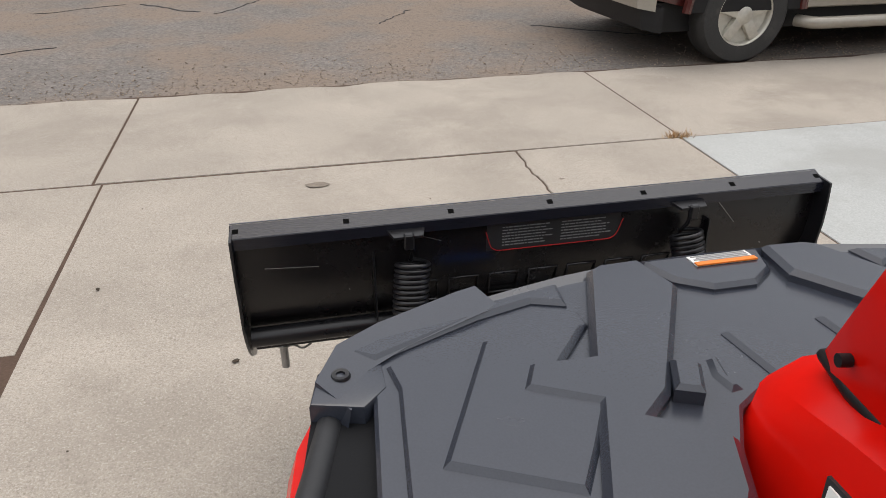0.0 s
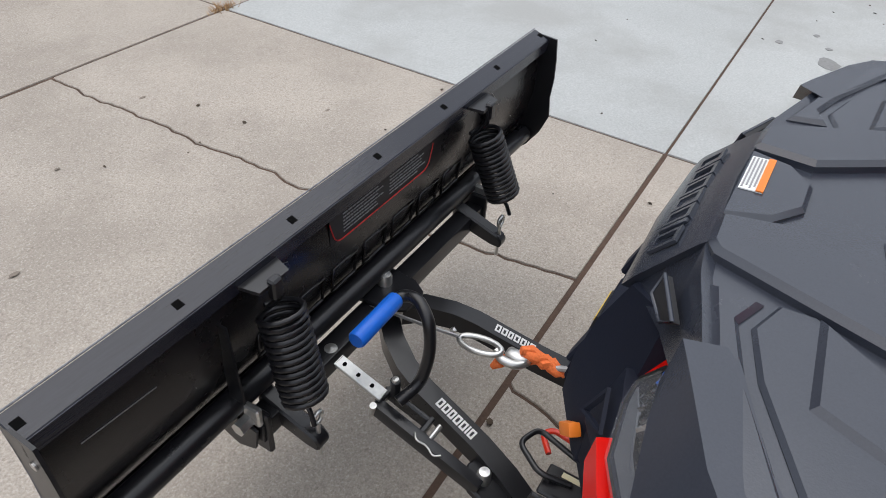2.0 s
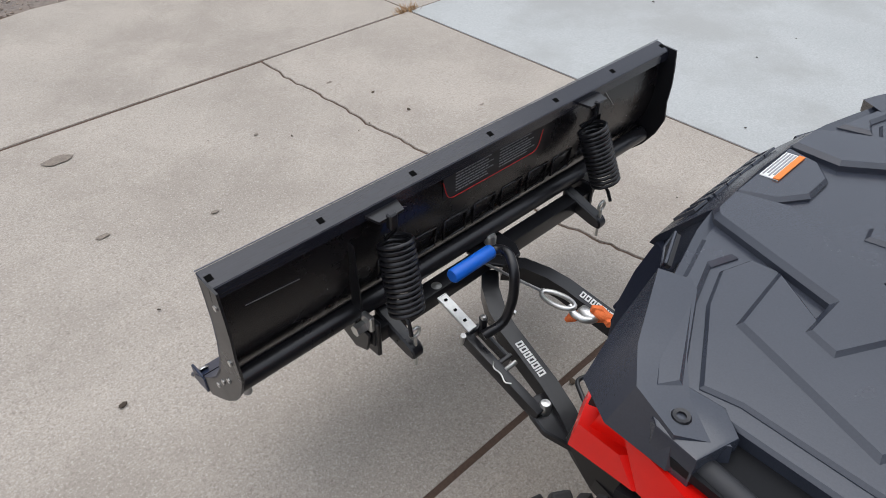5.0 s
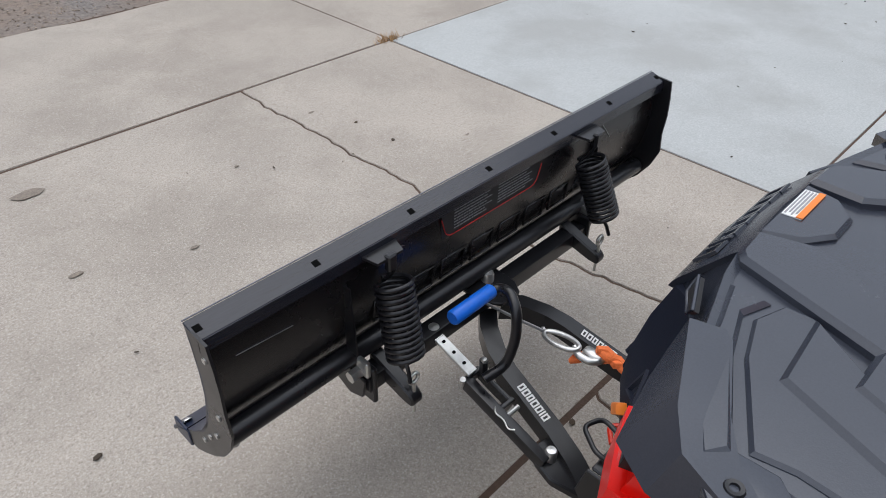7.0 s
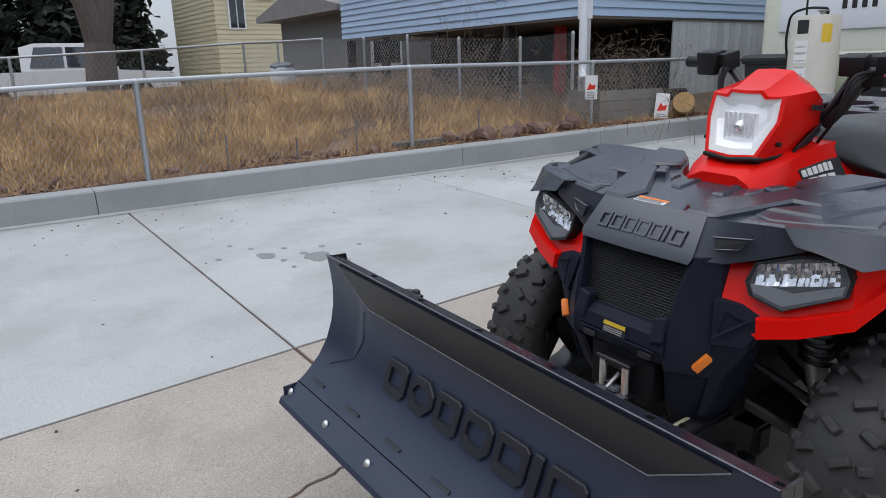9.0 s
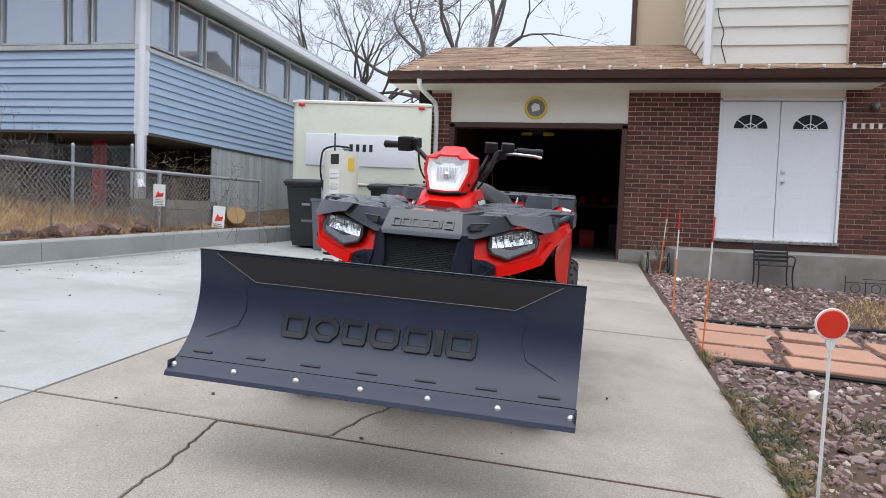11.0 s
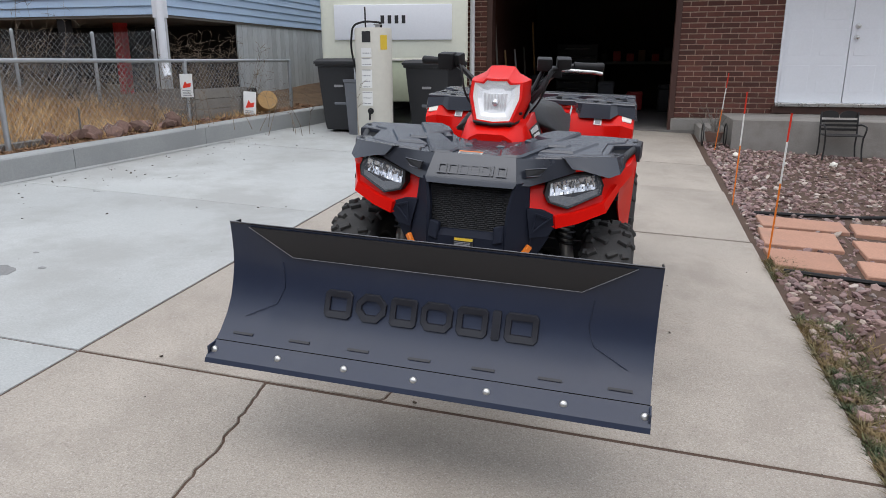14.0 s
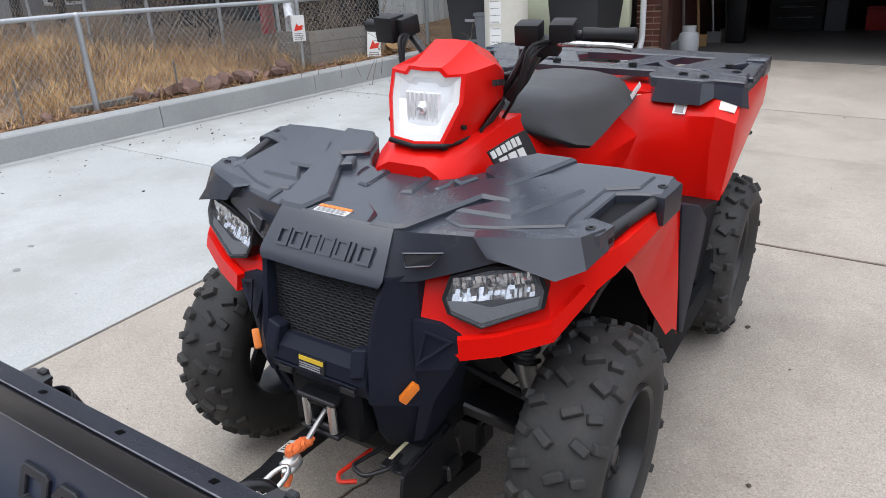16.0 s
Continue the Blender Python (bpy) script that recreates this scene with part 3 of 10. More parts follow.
def gravel_colours():
    """Mixed landscaping stone: each one its own tone."""
    m = M["stone"]
    n, l = m.node_tree.nodes, m.node_tree.links
    b = n["Principled BSDF"]
    old = b.inputs["Base Color"].links[0].from_socket
    geo = n.new("ShaderNodeNewGeometry")
    rp = n.new("ShaderNodeValToRGB")
    rp.color_ramp.interpolation = "CONSTANT"
    cols = ((0.0, (0.20, 0.12, 0.11)), (0.16, (0.30, 0.20, 0.19)), (0.34, (0.13, 0.085, 0.085)), (0.50, (0.36, 0.25, 0.22)), (0.64, (0.25, 0.17, 0.17)), (0.78, (0.42, 0.36, 0.30)), (0.88, (0.22, 0.19, 0.18)), (0.95, (0.58, 0.53, 0.47)))
    e = rp.color_ramp.elements
    e[0].color = (*cols[0][1], 1)
    e[1].position, e[1].color = cols[1][0], (*cols[1][1], 1)
    for at, c in cols[2:]:
        x = e.new(at)
        x.color = (*c, 1)
    mx = n.new("ShaderNodeMix")
    mx.data_type = "RGBA"
    mx.inputs["Factor"].default_value = 0.75
    l.new(geo.outputs["Random Per Island"], rp.inputs["Fac"])
    l.new(old, mx.inputs["A"])
    l.new(rp.outputs["Color"], mx.inputs["B"])
    l.new(mx.outputs["Result"], b.inputs["Base Color"])


gravel_colours()


# ---- ground, street, drive ----
KERB_A, KERB_B = (-4.70, -3.25), (-3.22, 5.55)     # foot of the raised kerb, on the slope
def kerb_x(y):
    return KERB_A[0] + (y - KERB_A[1]) * (KERB_B[0] - KERB_A[0]) / (KERB_B[1] - KERB_A[1])


def lie(x, y):
    """Height of the land: the slope near by, levelling out far away."""
    cx, cy = max(-9.0, min(7.0, x)), max(-8.0, min(8.0, y))
    p = on_slope(cx, cy)
    return p.z


def land_grid():
    xs = sorted({-150, -90, -60, -40, -30, -22, -16, -12, -9, -6, -4, -2, 0, 2, 4, 7, 10, 15, 22, 32, 50, 90, 150})
    ys = sorted({-150, -90, -50, -30, -20, -14, -10, -8, -6, -4, -2, 0, 2, 4, 6, 8, 12, 18, 26, 40, 70, 150})
    vs = [(x, y, lie(x, y) - 0.20) for y in ys for x in xs]
    k = len(xs)
    fs = [(j * k + i, j * k + i + 1, (j + 1) * k + i + 1, (j + 1) * k + i) for j in range(len(ys) - 1) for i in range(k - 1)]
    ob = raw("ground", vs, fs, M["ground"], smooth=True)
    return tagged(ob, "bare brownish ground reaching out under everything", "ground", kind="structure")


land_grid()


def slab_mesh(name, outline, material, z=0.0, thick=0.12, soft=0.006):
    bm = nb()
    prism(bm, [(x, y, z - thick) for x, y in outline], (0, 0, thick))
    bmesh.ops.recalc_face_normals(bm, faces=bm.faces[:])
    top = [e for e in bm.edges if all(abs(v.co.z - z) < 1e-5 for v in e.verts)]
    bmesh.ops.bevel(bm, geom=top, offset=soft, segments=2, affect="EDGES", profile=0.5)
    return mesh_of(name, bm, material)


def rect(x0, y0, x1, y1, g=0.006):
    return [(x0 + g, y0 + g), (x1 - g, y0 + g), (x1 - g, y1 - g), (x0 + g, y1 - g)]


def jag(a, b, n, amp, seed):
    """A wandering crack line from a to b."""
    rnd = random.Random(seed)
    out = []
    dx, dy = b[0] - a[0], b[1] - a[1]
    ln = math.hypot(dx, dy)
    w = 0.0
    for i in range(1, n):
        t = i / n
        w = w * 0.8 + rnd.uniform(-amp, amp)
        out.append((a[0] + dx * t - dy / ln * w, a[1] + dy * t + dx / ln * w))
    return [a] + out + [b]


# unseen wall added on the street's far side, shuts out low sky light
bm = nb()
box(bm, (-26, -19.0, -2.0), (30, -18.6, 7.0))
solo("sky_block_wall", bm, M["sky_block"], "unseen plain wall added across the street to block low sky light", "wall", kind="structure")


# the street: one rough asphalt sheet past the pavement, with broken edge
def street():
    rnd = random.Random(5)
    road = empty("road", "worn brown-grey asphalt street with dirt along its broken edge", "street", SLOPE, kind="structure")
    bm = nb()
    edge = [(x * 0.25, -4.66 + 0.10 * noise.noise((x * 0.31, 0, 3)) + rnd.uniform(-0.02, 0.02)) for x in range(-200, 121)]
    far = [(30, -17), (-50, -17)]
    prism(bm, [(x, y, -0.10) for x, y in edge + far], (0, 0, 0.075))
    part("asphalt", bm, M["asphalt"], road)
    # tar seams
    for k in range(9):
        a = (rnd.uniform(-5, 4), rnd.uniform(-8.5, -4.9))
        b = (a[0] + rnd.uniform(-1.2, 1.2), a[1] + rnd.uniform(-0.9, 0.9))
        line = jag(a, b, 12, 0.03, 60 + k)
        bm = nb()
        tw = rnd.uniform(0.004, 0.011)
        loft(bm, [[(x - tw, y - tw, -0.024), (x + tw, y + tw, -0.024)] for x, y in line], closed=False)
        r = bmesh.ops.extrude_face_region(bm, geom=bm.faces[:])
        bmesh.ops.translate(bm, vec=(0, 0, 0.004), verts=[v for v in r["geom"] if isinstance(v, bmesh.types.BMVert)])
        part("tar_seam", bm, M["tar"], road)
    # grit and dirt swept along the edge
    vs, fs = [], []
    for k in range(3600):
        x = rnd.uniform(-7, 5)
        y = -4.68 - abs(rnd.gauss(0, 0.5))
        s = rnd.uniform(0.003, 0.009)
        add_stone(vs, fs, (x, y, -0.022), s, rnd)
    ob = raw("grit", vs, fs, M["grit"], road)
    tagged(ob, kind="stuff")
    return road


ICO = [(0, 0, 1), (0.89, 0, 0.45), (0.28, 0.85, 0.45), (-0.72, 0.53, 0.45), (-0.72, -0.53, 0.45), (0.28, -0.85, 0.45),
       (0.72, 0.53, -0.45), (-0.28, 0.85, -0.45), (-0.89, 0, -0.45), (-0.28, -0.85, -0.45), (0.72, -0.53, -0.45)]
ICOF = [(0, 1, 2), (0, 2, 3), (0, 3, 4), (0, 4, 5), (0, 5, 1), (1, 6, 2), (2, 7, 3), (3, 8, 4), (4, 9, 5), (5, 10, 1),
        (2, 6, 7), (3, 7, 8), (4, 8, 9), (5, 9, 10), (1, 10, 6)]


def add_stone(vs, fs, at, s, rnd, flat=0.6):
    k = len(vs)
    a = rnd.uniform(0, 6.3)
    c, sn = math.cos(a), math.sin(a)
    sx, sy, sz = s * rnd.uniform(0.7, 1.3), s * rnd.uniform(0.6, 1.1), s * flat * rnd.uniform(0.7, 1.2)
    tx, ty = rnd.uniform(-0.4, 0.4), rnd.uniform(-0.4, 0.4)
    for x, y, z in ICO:
        j = rnd.uniform(0.75, 1.2)
        x, y, z = x * sx * j, y * sy * j, z * sz * j
        z += tx * x + ty * y
        vs.append((at[0] + c * x - sn * y, at[1] + sn * x + c * y, at[2] + z + sz * 0.4))
    fs += [(k + i, k + j, k + q) for i, j, q in ICOF]


street()

# the old drive and the pavement, slab by slab; a crack runs through two of them
drive = empty("driveway", "tan weathered concrete driveway with dirt-filled joints and a long crack", "driveway", SLOPE, kind="structure")
bm = nb()
box(bm, (-4.5, -4.66, -0.16), (5.2, 7.0, -0.0065))
part("joint_bed", bm, M["dirt"], drive, "brown dirt in the joints")
crack1 = jag((-0.30, -3.235), (-0.285, -1.98), 40, 0.010, 3) + jag((-0.285, -1.98), (-0.395, -1.008), 32, 0.010, 8)[1:]
crack2 = jag((0.06, -1.008), (0.42, 0.35), 40, 0.010, 21) + jag((0.42, 0.35), (0.62, 1.66), 36, 0.010, 22)[1:]
w = 0.0038
SLABS = [
    [(-1.244, -3.228), (-0.303, -3.228)] + [(x - w, y) for x, y in crack1[1:-1]] + [(-0.40, -1.008), (-1.244, -1.008)],
    [(-0.293, -3.228), (1.742, -3.228), (1.728, -1.008), (-0.39, -1.008)] + [(x + w, y) for x, y in crack1[1:-1]][::-1],
    [(-1.244, -0.992), (0.055, -0.992)] + [(x - w, y) for x, y in crack2[1:-1]] + [(0.612, 1.672), (-1.244, 1.672)],
    [(0.065, -0.992), (1.728, -0.992), (1.715, 1.672), (0.626, 1.672)] + [(x + w, y) for x, y in crack2[1:-1]][::-1],
    rect(-1.25, 1.68, 1.71, 3.26), rect(-1.25, 3.26, 1.70, 4.52), rect(-1.25, 4.52, 1.68, 6.98),
    rect(1.745, -3.235, 3.30, -1.90), rect(3.30, -3.235, 5.00, -1.90),
]
for k, o in enumerate(SLABS):
    ob = new("slab", slab_mesh("slab", o, M["slab_old"], z=-0.003 * (k % 2)))
    ob.parent = drive
pavement = empty("pavement", "tan concrete sidewalk slabs along the street", "sidewalk", SLOPE, kind="structure")
for k, (x0, x1) in enumerate(((-11.0, -8.0), (-8.0, -4.72), (-4.72, -1.262), (-1.262, 1.79), (1.79, 4.9), (4.9, 8.0))):
    rnd = random.Random(k)
    n = 14
    out = [(x0 + 0.007, -3.242), (x0 + 0.007, -4.62)]
    out += [(x0 + (x1 - x0) * i / n, -4.63 + rnd.uniform(-0.035, 0.03)) for i in range(1, n)]
    out += [(x1 - 0.007, -4.62), (x1 - 0.007, -3.242)]
    ob = new("slab", slab_mesh("slab", out, M["slab_old"], z=-0.002 * (k % 3)))
    ob.parent = pavement
bm = nb()
box(bm, (-11, -4.6, -0.16), (8, -3.22, -0.0085))
part("joint_bed", bm, M["dirt"], pavement, "brown dirt in the joints")

# the newer, paler pad beside it
pad = empty("parking_pad", "pale grey newer concrete parking pad with a few stains", "parking pad", SLOPE, kind="structure")
bm = nb()
prism(bm, [(-4.66, -3.24, -0.16), (-1.25, -3.24, -0.16), (-1.25, 8.4, -0.16), (-2.7, 8.4, -0.16)], (0, 0, 0.146))
part("joint_bed", bm, M["kerb"], pad)
cuts = [-3.235, -1.0, 1.36, 3.75, 6.1, 8.4]
for k, (a, b) in enumerate(zip(cuts, cuts[1:])):
    o = [(kerb_x(a) + 0.004, a + 0.005), (-1.257, a + 0.005), (-1.257, b - 0.005), (kerb_x(b) + 0.004, b - 0.005)]
    ob = new("slab", slab_mesh("slab", o, M["slab_new"], z=0.0015 * (k % 2)))
    ob.parent = pad
# oil drips
rnd = random.Random(11)
for x, y, r in ((-2.55, -0.60, 0.055), (-2.33, -0.36, 0.075), (-2.40, -0.55, 0.02), (-2.62, -0.45, 0.018), (-2.45, -0.40, 0.022), (-2.75, -0.62, 0.016),
                (-2.50, -0.25, 0.02), (-2.25, -0.55, 0.015), (-2.68, -0.85, 0.02), (-2.15, -0.25, 0.018), (-2.9, -0.7, 0.015), (-2.38, -0.05, 0.015)):
    bm = nb()
    n = 14
    out = [(x + r * (1 + rnd.uniform(-0.2, 0.2)) * math.cos(6.283 * i / n) * 1.25, y + r * (1 + rnd.uniform(-0.2, 0.2)) * math.sin(6.283 * i / n), 0.0022) for i in range(n)]
    prism(bm, out, (0, 0, 0.0012))
    solo("oil_spot", bm, M["oil"], "dark oil drip on the pale concrete pad", "oil stain", SLOPE, "oil drips")
for x, y, r in ((0.488, -2.298, 0.011), (0.825, -2.43, 0.017), (0.754, -3.0, 0.045), (-0.397, -2.823, 0.010), (0.1, -2.65, 0.008), (-0.75, -2.2, 0.008)):
    bm = nb()
    n = 12
    out = [(x + r * (1 + rnd.uniform(-0.3, 0.3)) * math.cos(6.283 * i / n) * 1.3, y + r * 0.7 * (1 + rnd.uniform(-0.3, 0.3)) * math.sin(6.283 * i / n), 0.001) for i in range(n)]
    prism(bm, out, (0, 0, 0.001))
    solo("dirt_spot", bm, M["spot"], "small dark dirt spot on the tan concrete", "stain", SLOPE, "spots on the drive")

# leaf scraps on the pad and in the joint
vs, fs = [], []
for k in range(330):
    if k < 235:
        y = rnd.uniform(-2.8, 5.0)
        x = kerb_x(y) + abs(rnd.gauss(0.05, 0.45))
    else:
        x, y = rnd.uniform(-3.5, 1.6), rnd.uniform(-3.0, 5.0)
    if x > 1.6:
        continue
    add_stone(vs, fs, (x, y, 0.002), rnd.choice((0.003, 0.004, 0.006, 0.010)), rnd, 0.35)
ob = raw("leaf_scraps", vs, fs, M["speckle"])
ob.matrix_world = SLOPE
tagged(ob, "tiny dark scraps of dead leaves strewn over the concrete", "leaf litter", kind="stuff")
# tuft of dead grass where the joints cross
vs, fs = [], []
for k in range(90):
    x, y = -1.25 + rnd.gauss(0, 0.035), -3.24 + rnd.gauss(0, 0.015)
    a, h = rnd.uniform(0, 6.3), rnd.uniform(0.01, 0.04)
    i = len(vs)
    vs += [(x - 0.004, y, -0.01), (x + 0.004, y, -0.01), (x + 0.03 * math.cos(a), y + 0.03 * math.sin(a), h)]
    fs.append((i, i + 1, i + 2))
ob = raw("joint_grass", vs, fs, M["straw"])
ob.matrix_world = SLOPE
tagged(ob, "tuft of dead orange grass in the concrete joint", "grass", kind="stuff")

# kerb wall between the pad and the neighbour's yard
kerb = empty("kerb_wall", "grey concrete kerb wall along the parking pad", "kerb", SLOPE, kind="structure")
KH = 0.20
cuts = [-2.72, -1.2, 1.9, 3.5, 5.1, 6.7, 8.6]
for a, b in zip(cuts, cuts[1:]):
    bm = nb()
    xa, xb = kerb_x(a), kerb_x(b)
    loft(bm, [[(x, y, -0.15), (x - 0.008, y, KH - 0.012), (x - 0.02, y, KH), (x - 0.17, y, KH), (x - 0.18, y, -0.15)] for x, y in ((xa, a + 0.003), (xb, b - 0.003))])
    part("kerb_section", bm, M["kerb"], kerb)
bm = nb()
loft(bm, [[(x, y, -0.15), (x - 0.008, y, h - 0.008), (x - 0.02, y, h), (x - 0.17, y, h), (x - 0.18, y, -0.15)] for x, y, h in ((kerb_x(-3.3), -3.3, 0.012), (kerb_x(-2.72), -2.723, KH))])
part("kerb_ramp", bm, M["kerb"], kerb)
# pale mortar line along the foot of the kerb
bm = nb()
loft(bm, [[(kerb_x(y) + 0.002, y, 0.0), (kerb_x(y) + 0.03, y, 0.003), (kerb_x(y) - 0.004, y, 0.016)] for y in (-2.7, -1, 1, 3, 5)])
part("fillet", bm, M["slab_new"], kerb)

# neighbour's raised yard
yard = empty("neighbour_yard", "raised dry brown yard behind the kerb", "yard", SLOPE, kind="structure")
vs, fs = [], []
nx, ny = 30, 40
for j in range(ny + 1):
    y = -3.2 + 13.2 * j / ny
    for i in range(nx + 1):
        x = kerb_x(y) - 0.16 - (9.5 * i / nx) ** 1.0
        z = KH - 0.03 + 0.05 * noise.noise((x * 0.9, y * 0.9, 1.0)) + 0.02 * min(i, 6)
        if j == 0:
            z = 0.02
        vs.append((x, y, z))
fs = [(j * (nx + 1) + i, j * (nx + 1) + i + 1, (j + 1) * (nx + 1) + i + 1, (j + 1) * (nx + 1) + i) for j in range(ny) for i in range(nx)]
raw("soil", vs, fs, M["soil"], yard, smooth=True)


def blades(name, label, where, count, h0, h1, material, seed, lean=0.35, width=0.004, m=SLOPE):
    """Many single tapered blades: one heap of grass."""
    rnd = random.Random(seed)
    vs, fs = [], []
    for _ in range(count):
        p = where(rnd)
        if p is None:
            continue
        x, y, z, k = p
        h = rnd.uniform(h0, h1) * k
        a = rnd.uniform(0, 6.283)
        lx, ly = math.cos(a) * lean * h * rnd.uniform(0.2, 1.2), math.sin(a) * lean * h * rnd.uniform(0.2, 1.2)
        b = rnd.uniform(0, 6.283)
        wx, wy = width * math.cos(b), width * math.sin(b)
        i = len(vs)
        vs += [(x - wx, y - wy, z), (x + wx, y + wy, z), (x + lx * 0.4 + wx * 0.7, y + ly * 0.4 + wy * 0.7, z + h * 0.6), (x + lx * 0.4 - wx * 0.7, y + ly * 0.4 - wy * 0.7, z + h * 0.6), (x + lx, y + ly, z + h)]
        fs += [(i, i + 1, i + 2, i + 3), (i + 3, i + 2, i + 4)]
    ob = raw(name, vs, fs, material)
    ob.matrix_world = m
    return tagged(ob, label, "grass", kind="stuff")


def straw_at(rnd):
    y = rnd.uniform(-3.1, 4.9)
    d = rnd.uniform(0.02, 1.0) ** 1.5 * 7.5
    x = kerb_x(y) - 0.20 - d
    if y > 4.1 and x < -4.6:
        return None
    den = noise.noise((x * 0.7, y * 0.7, 7.0)) + 0.5 * noise.noise((x * 2.6, y * 2.6, 3.0))
    if den < -0.26 or (d < 0.5 and rnd.random() > 0.25 + d):
        return None
    return x, y, KH - 0.02 + 0.02 * min(6, d * 3.2), 0.36 + 0.80 * max(0.0, min(1, d * 0.6)) * (0.45 + 1.3 * max(0, den))


blades("dry_grass", "tall dry golden-brown grass in the fenced yard", straw_at, 92000, 0.05, 0.27, M["straw"], 31, 1.05, 0.0030)


def weed_at(rnd):
    y = rnd.uniform(-2.6, 4.6)
    d = rnd.uniform(0.5, 7.0)
    x = kerb_x(y) - 0.3 - d
    den = noise.noise((x * 0.8, y * 0.8, 17.0))
    if den < 0.05 or (y > 4.1 and x < -4.6):
        return None
    return x, y, KH + 0.05, 0.6 + 0.8 * den


blades("dead_weeds", "thin grey-brown dead weed stalks in the fenced yard", weed_at, 9000, 0.20, 0.62, M["dead_weed"], 33, 0.7, 0.003)
# litter of leaves on top of the bed beside the kerb
vs, fs = [], []
rnd = random.Random(77)
for k in range(4200):
    y = rnd.uniform(-3.0, 6.0)
    x = kerb_x(y) - 0.19 - abs(rnd.gauss(0, 0.30))
    add_stone(vs, fs, (x, y, KH - 0.01), rnd.uniform(0.012, 0.035), rnd, 0.35)
ob = raw("leaf_litter", vs, fs, M["litter"])
ob.matrix_world = SLOPE
tagged(ob, "brown fallen leaves and bark along the kerb", "leaf litter", kind="stuff")

# gravel front yard on the house side
front_yard = empty("gravel_yard", "front yard bed of reddish landscaping gravel", "yard", SLOPE, kind="structure")
bm = nb()
prism(bm, [(1.72, -1.9, -0.1), (9.5, -1.9, -0.1), (9.5, 7.0, -0.1), (1.70, 7.0, -0.1)], (0, 0, 0.075))
part("soil", bm, M["soil"], front_yard)
bm = nb()
prism(bm, [(5.0, -3.24, -0.1), (9.5, -3.24, -0.1), (9.5, -1.9, -0.1), (5.0, -1.9, -0.1)], (0, 0, 0.075))
part("soil", bm, M["soil"], front_yard)
vs, fs = [], []
rnd = random.Random(41)
FLAGS = [(1.86, 2.12, 2.40, 2.40), (1.80, 1.62, 2.28, 2.02), (1.76, 1.16, 2.16, 1.50), (2.46, 2.06, 2.95, 2.38), (2.36, 1.52, 2.95, 1.92), (2.25, 1.10, 2.85, 1.42), (3.05, 1.9, 3.6, 2.25), (3.05, 1.4, 3.7, 1.75), (3.75, 1.6, 4.4, 2.0)]
for k in range(25000):
    x = 1.76 + (rnd.random() ** 1.5) * 7.2
    y = rnd.uniform(-1.7, 6.2)
    if any(a - 0.02 < x < c + 0.02 and b - 0.02 < y < d + 0.02 for a, b, c, d in FLAGS):
        continue
    if 3.3 < x and 1.9 < y < 5.3 and (x - 5.2) ** 2 / 3.6 + (y - 3.6) ** 2 / 3.0 < 1 and rnd.random() < 0.85:
        continue
    add_stone(vs, fs, (x, y, -0.03 + rnd.uniform(0, 0.03)), rnd.choice((0.010, 0.014, 0.018, 0.022, 0.030)), rnd, 0.65)
ob = raw("gravel", vs, fs, M["stone"])
ob.matrix_world = SLOPE
tagged(ob, "reddish and pinkish landscaping gravel", "gravel", kind="stuff")
for k, (a, b, c, d) in enumerate(FLAGS):
    bm = nb()
    rnd = random.Random(200 + k)
    j = lambda: rnd.uniform(-0.025, 0.025)
    prism(bm, [(a + j(), b + j(), -0.03), (c + j(), b + j(), -0.03), (c + j(), d + j(), -0.03), (a + j(), d + j(), -0.03)], (0, 0, 0.05), 0.006)
    solo("flagstone", bm, M["flag"], "flat red sandstone stepping slab in the gravel", "flagstone", SLOPE, "stepping stones")


def patch_at(rnd):
    a, r = rnd.uniform(0, 6.283), math.sqrt(rnd.random())
    return 5.2 + 1.9 * r * math.cos(a), 3.6 + 1.7 * r * math.sin(a), -0.02, 1.0


blades("lawn_patch", "small patch of dormant straw-coloured lawn", patch_at, 9000, 0.03, 0.08, M["straw"], 51, 0.9, 0.004)


def edge_at(rnd):
    y = rnd.uniform(-1.5, 1.3)
    x = 1.73 + abs(rnd.gauss(0, 0.09))
    if noise.noise((x * 3, y * 2.2, 2.0)) < -0.12:
        return None
    return x, y, -0.02, 1.0


blades("edge_weeds", "green and brown weeds along the driveway edge", edge_at, 9000, 0.02, 0.055, M["weed"], 52, 1.6, 0.004)


def edge2_at(rnd):
    x, y = rnd.uniform(1.9, 4.0), 0.05 + rnd.gauss(0, 0.10)
    return x, y - 0.03 * x, -0.01, 0.8


blades("bed_weeds", "thin green weeds growing through the gravel", edge2_at, 1500, 0.02, 0.06, M["weed"], 53, 1.3, 0.004)
# black plastic lawn edging
for pts in ([(1.80, 1.08), (2.6, 0.98), (3.6, 0.92), (5.0, 0.95)], [(1.74, -1.0), (1.80, -1.25), (1.98, -1.7), (2.1, -1.85)], [(1.84, 2.50), (2.6, 2.62), (3.3, 2.9), (4.2, 3.1)]):
    bm = nb()
    tube(bm, [(x, y, 0.012) for x, y in pts], 0.014, 6)
    solo("lawn_edging", bm, M["black"], "black plastic lawn edging strip in the gravel", "edging", SLOPE, "edging strips")


# ---- the brick house ----
WY = 7.05                      # front wall


def wall_boxes(bm, spans):
    for x0, x1, z0, z1 in spans:
        box(bm, (x0, WY + 0.008, z0), (x1, WY + 0.22, z1))


bm = nb()
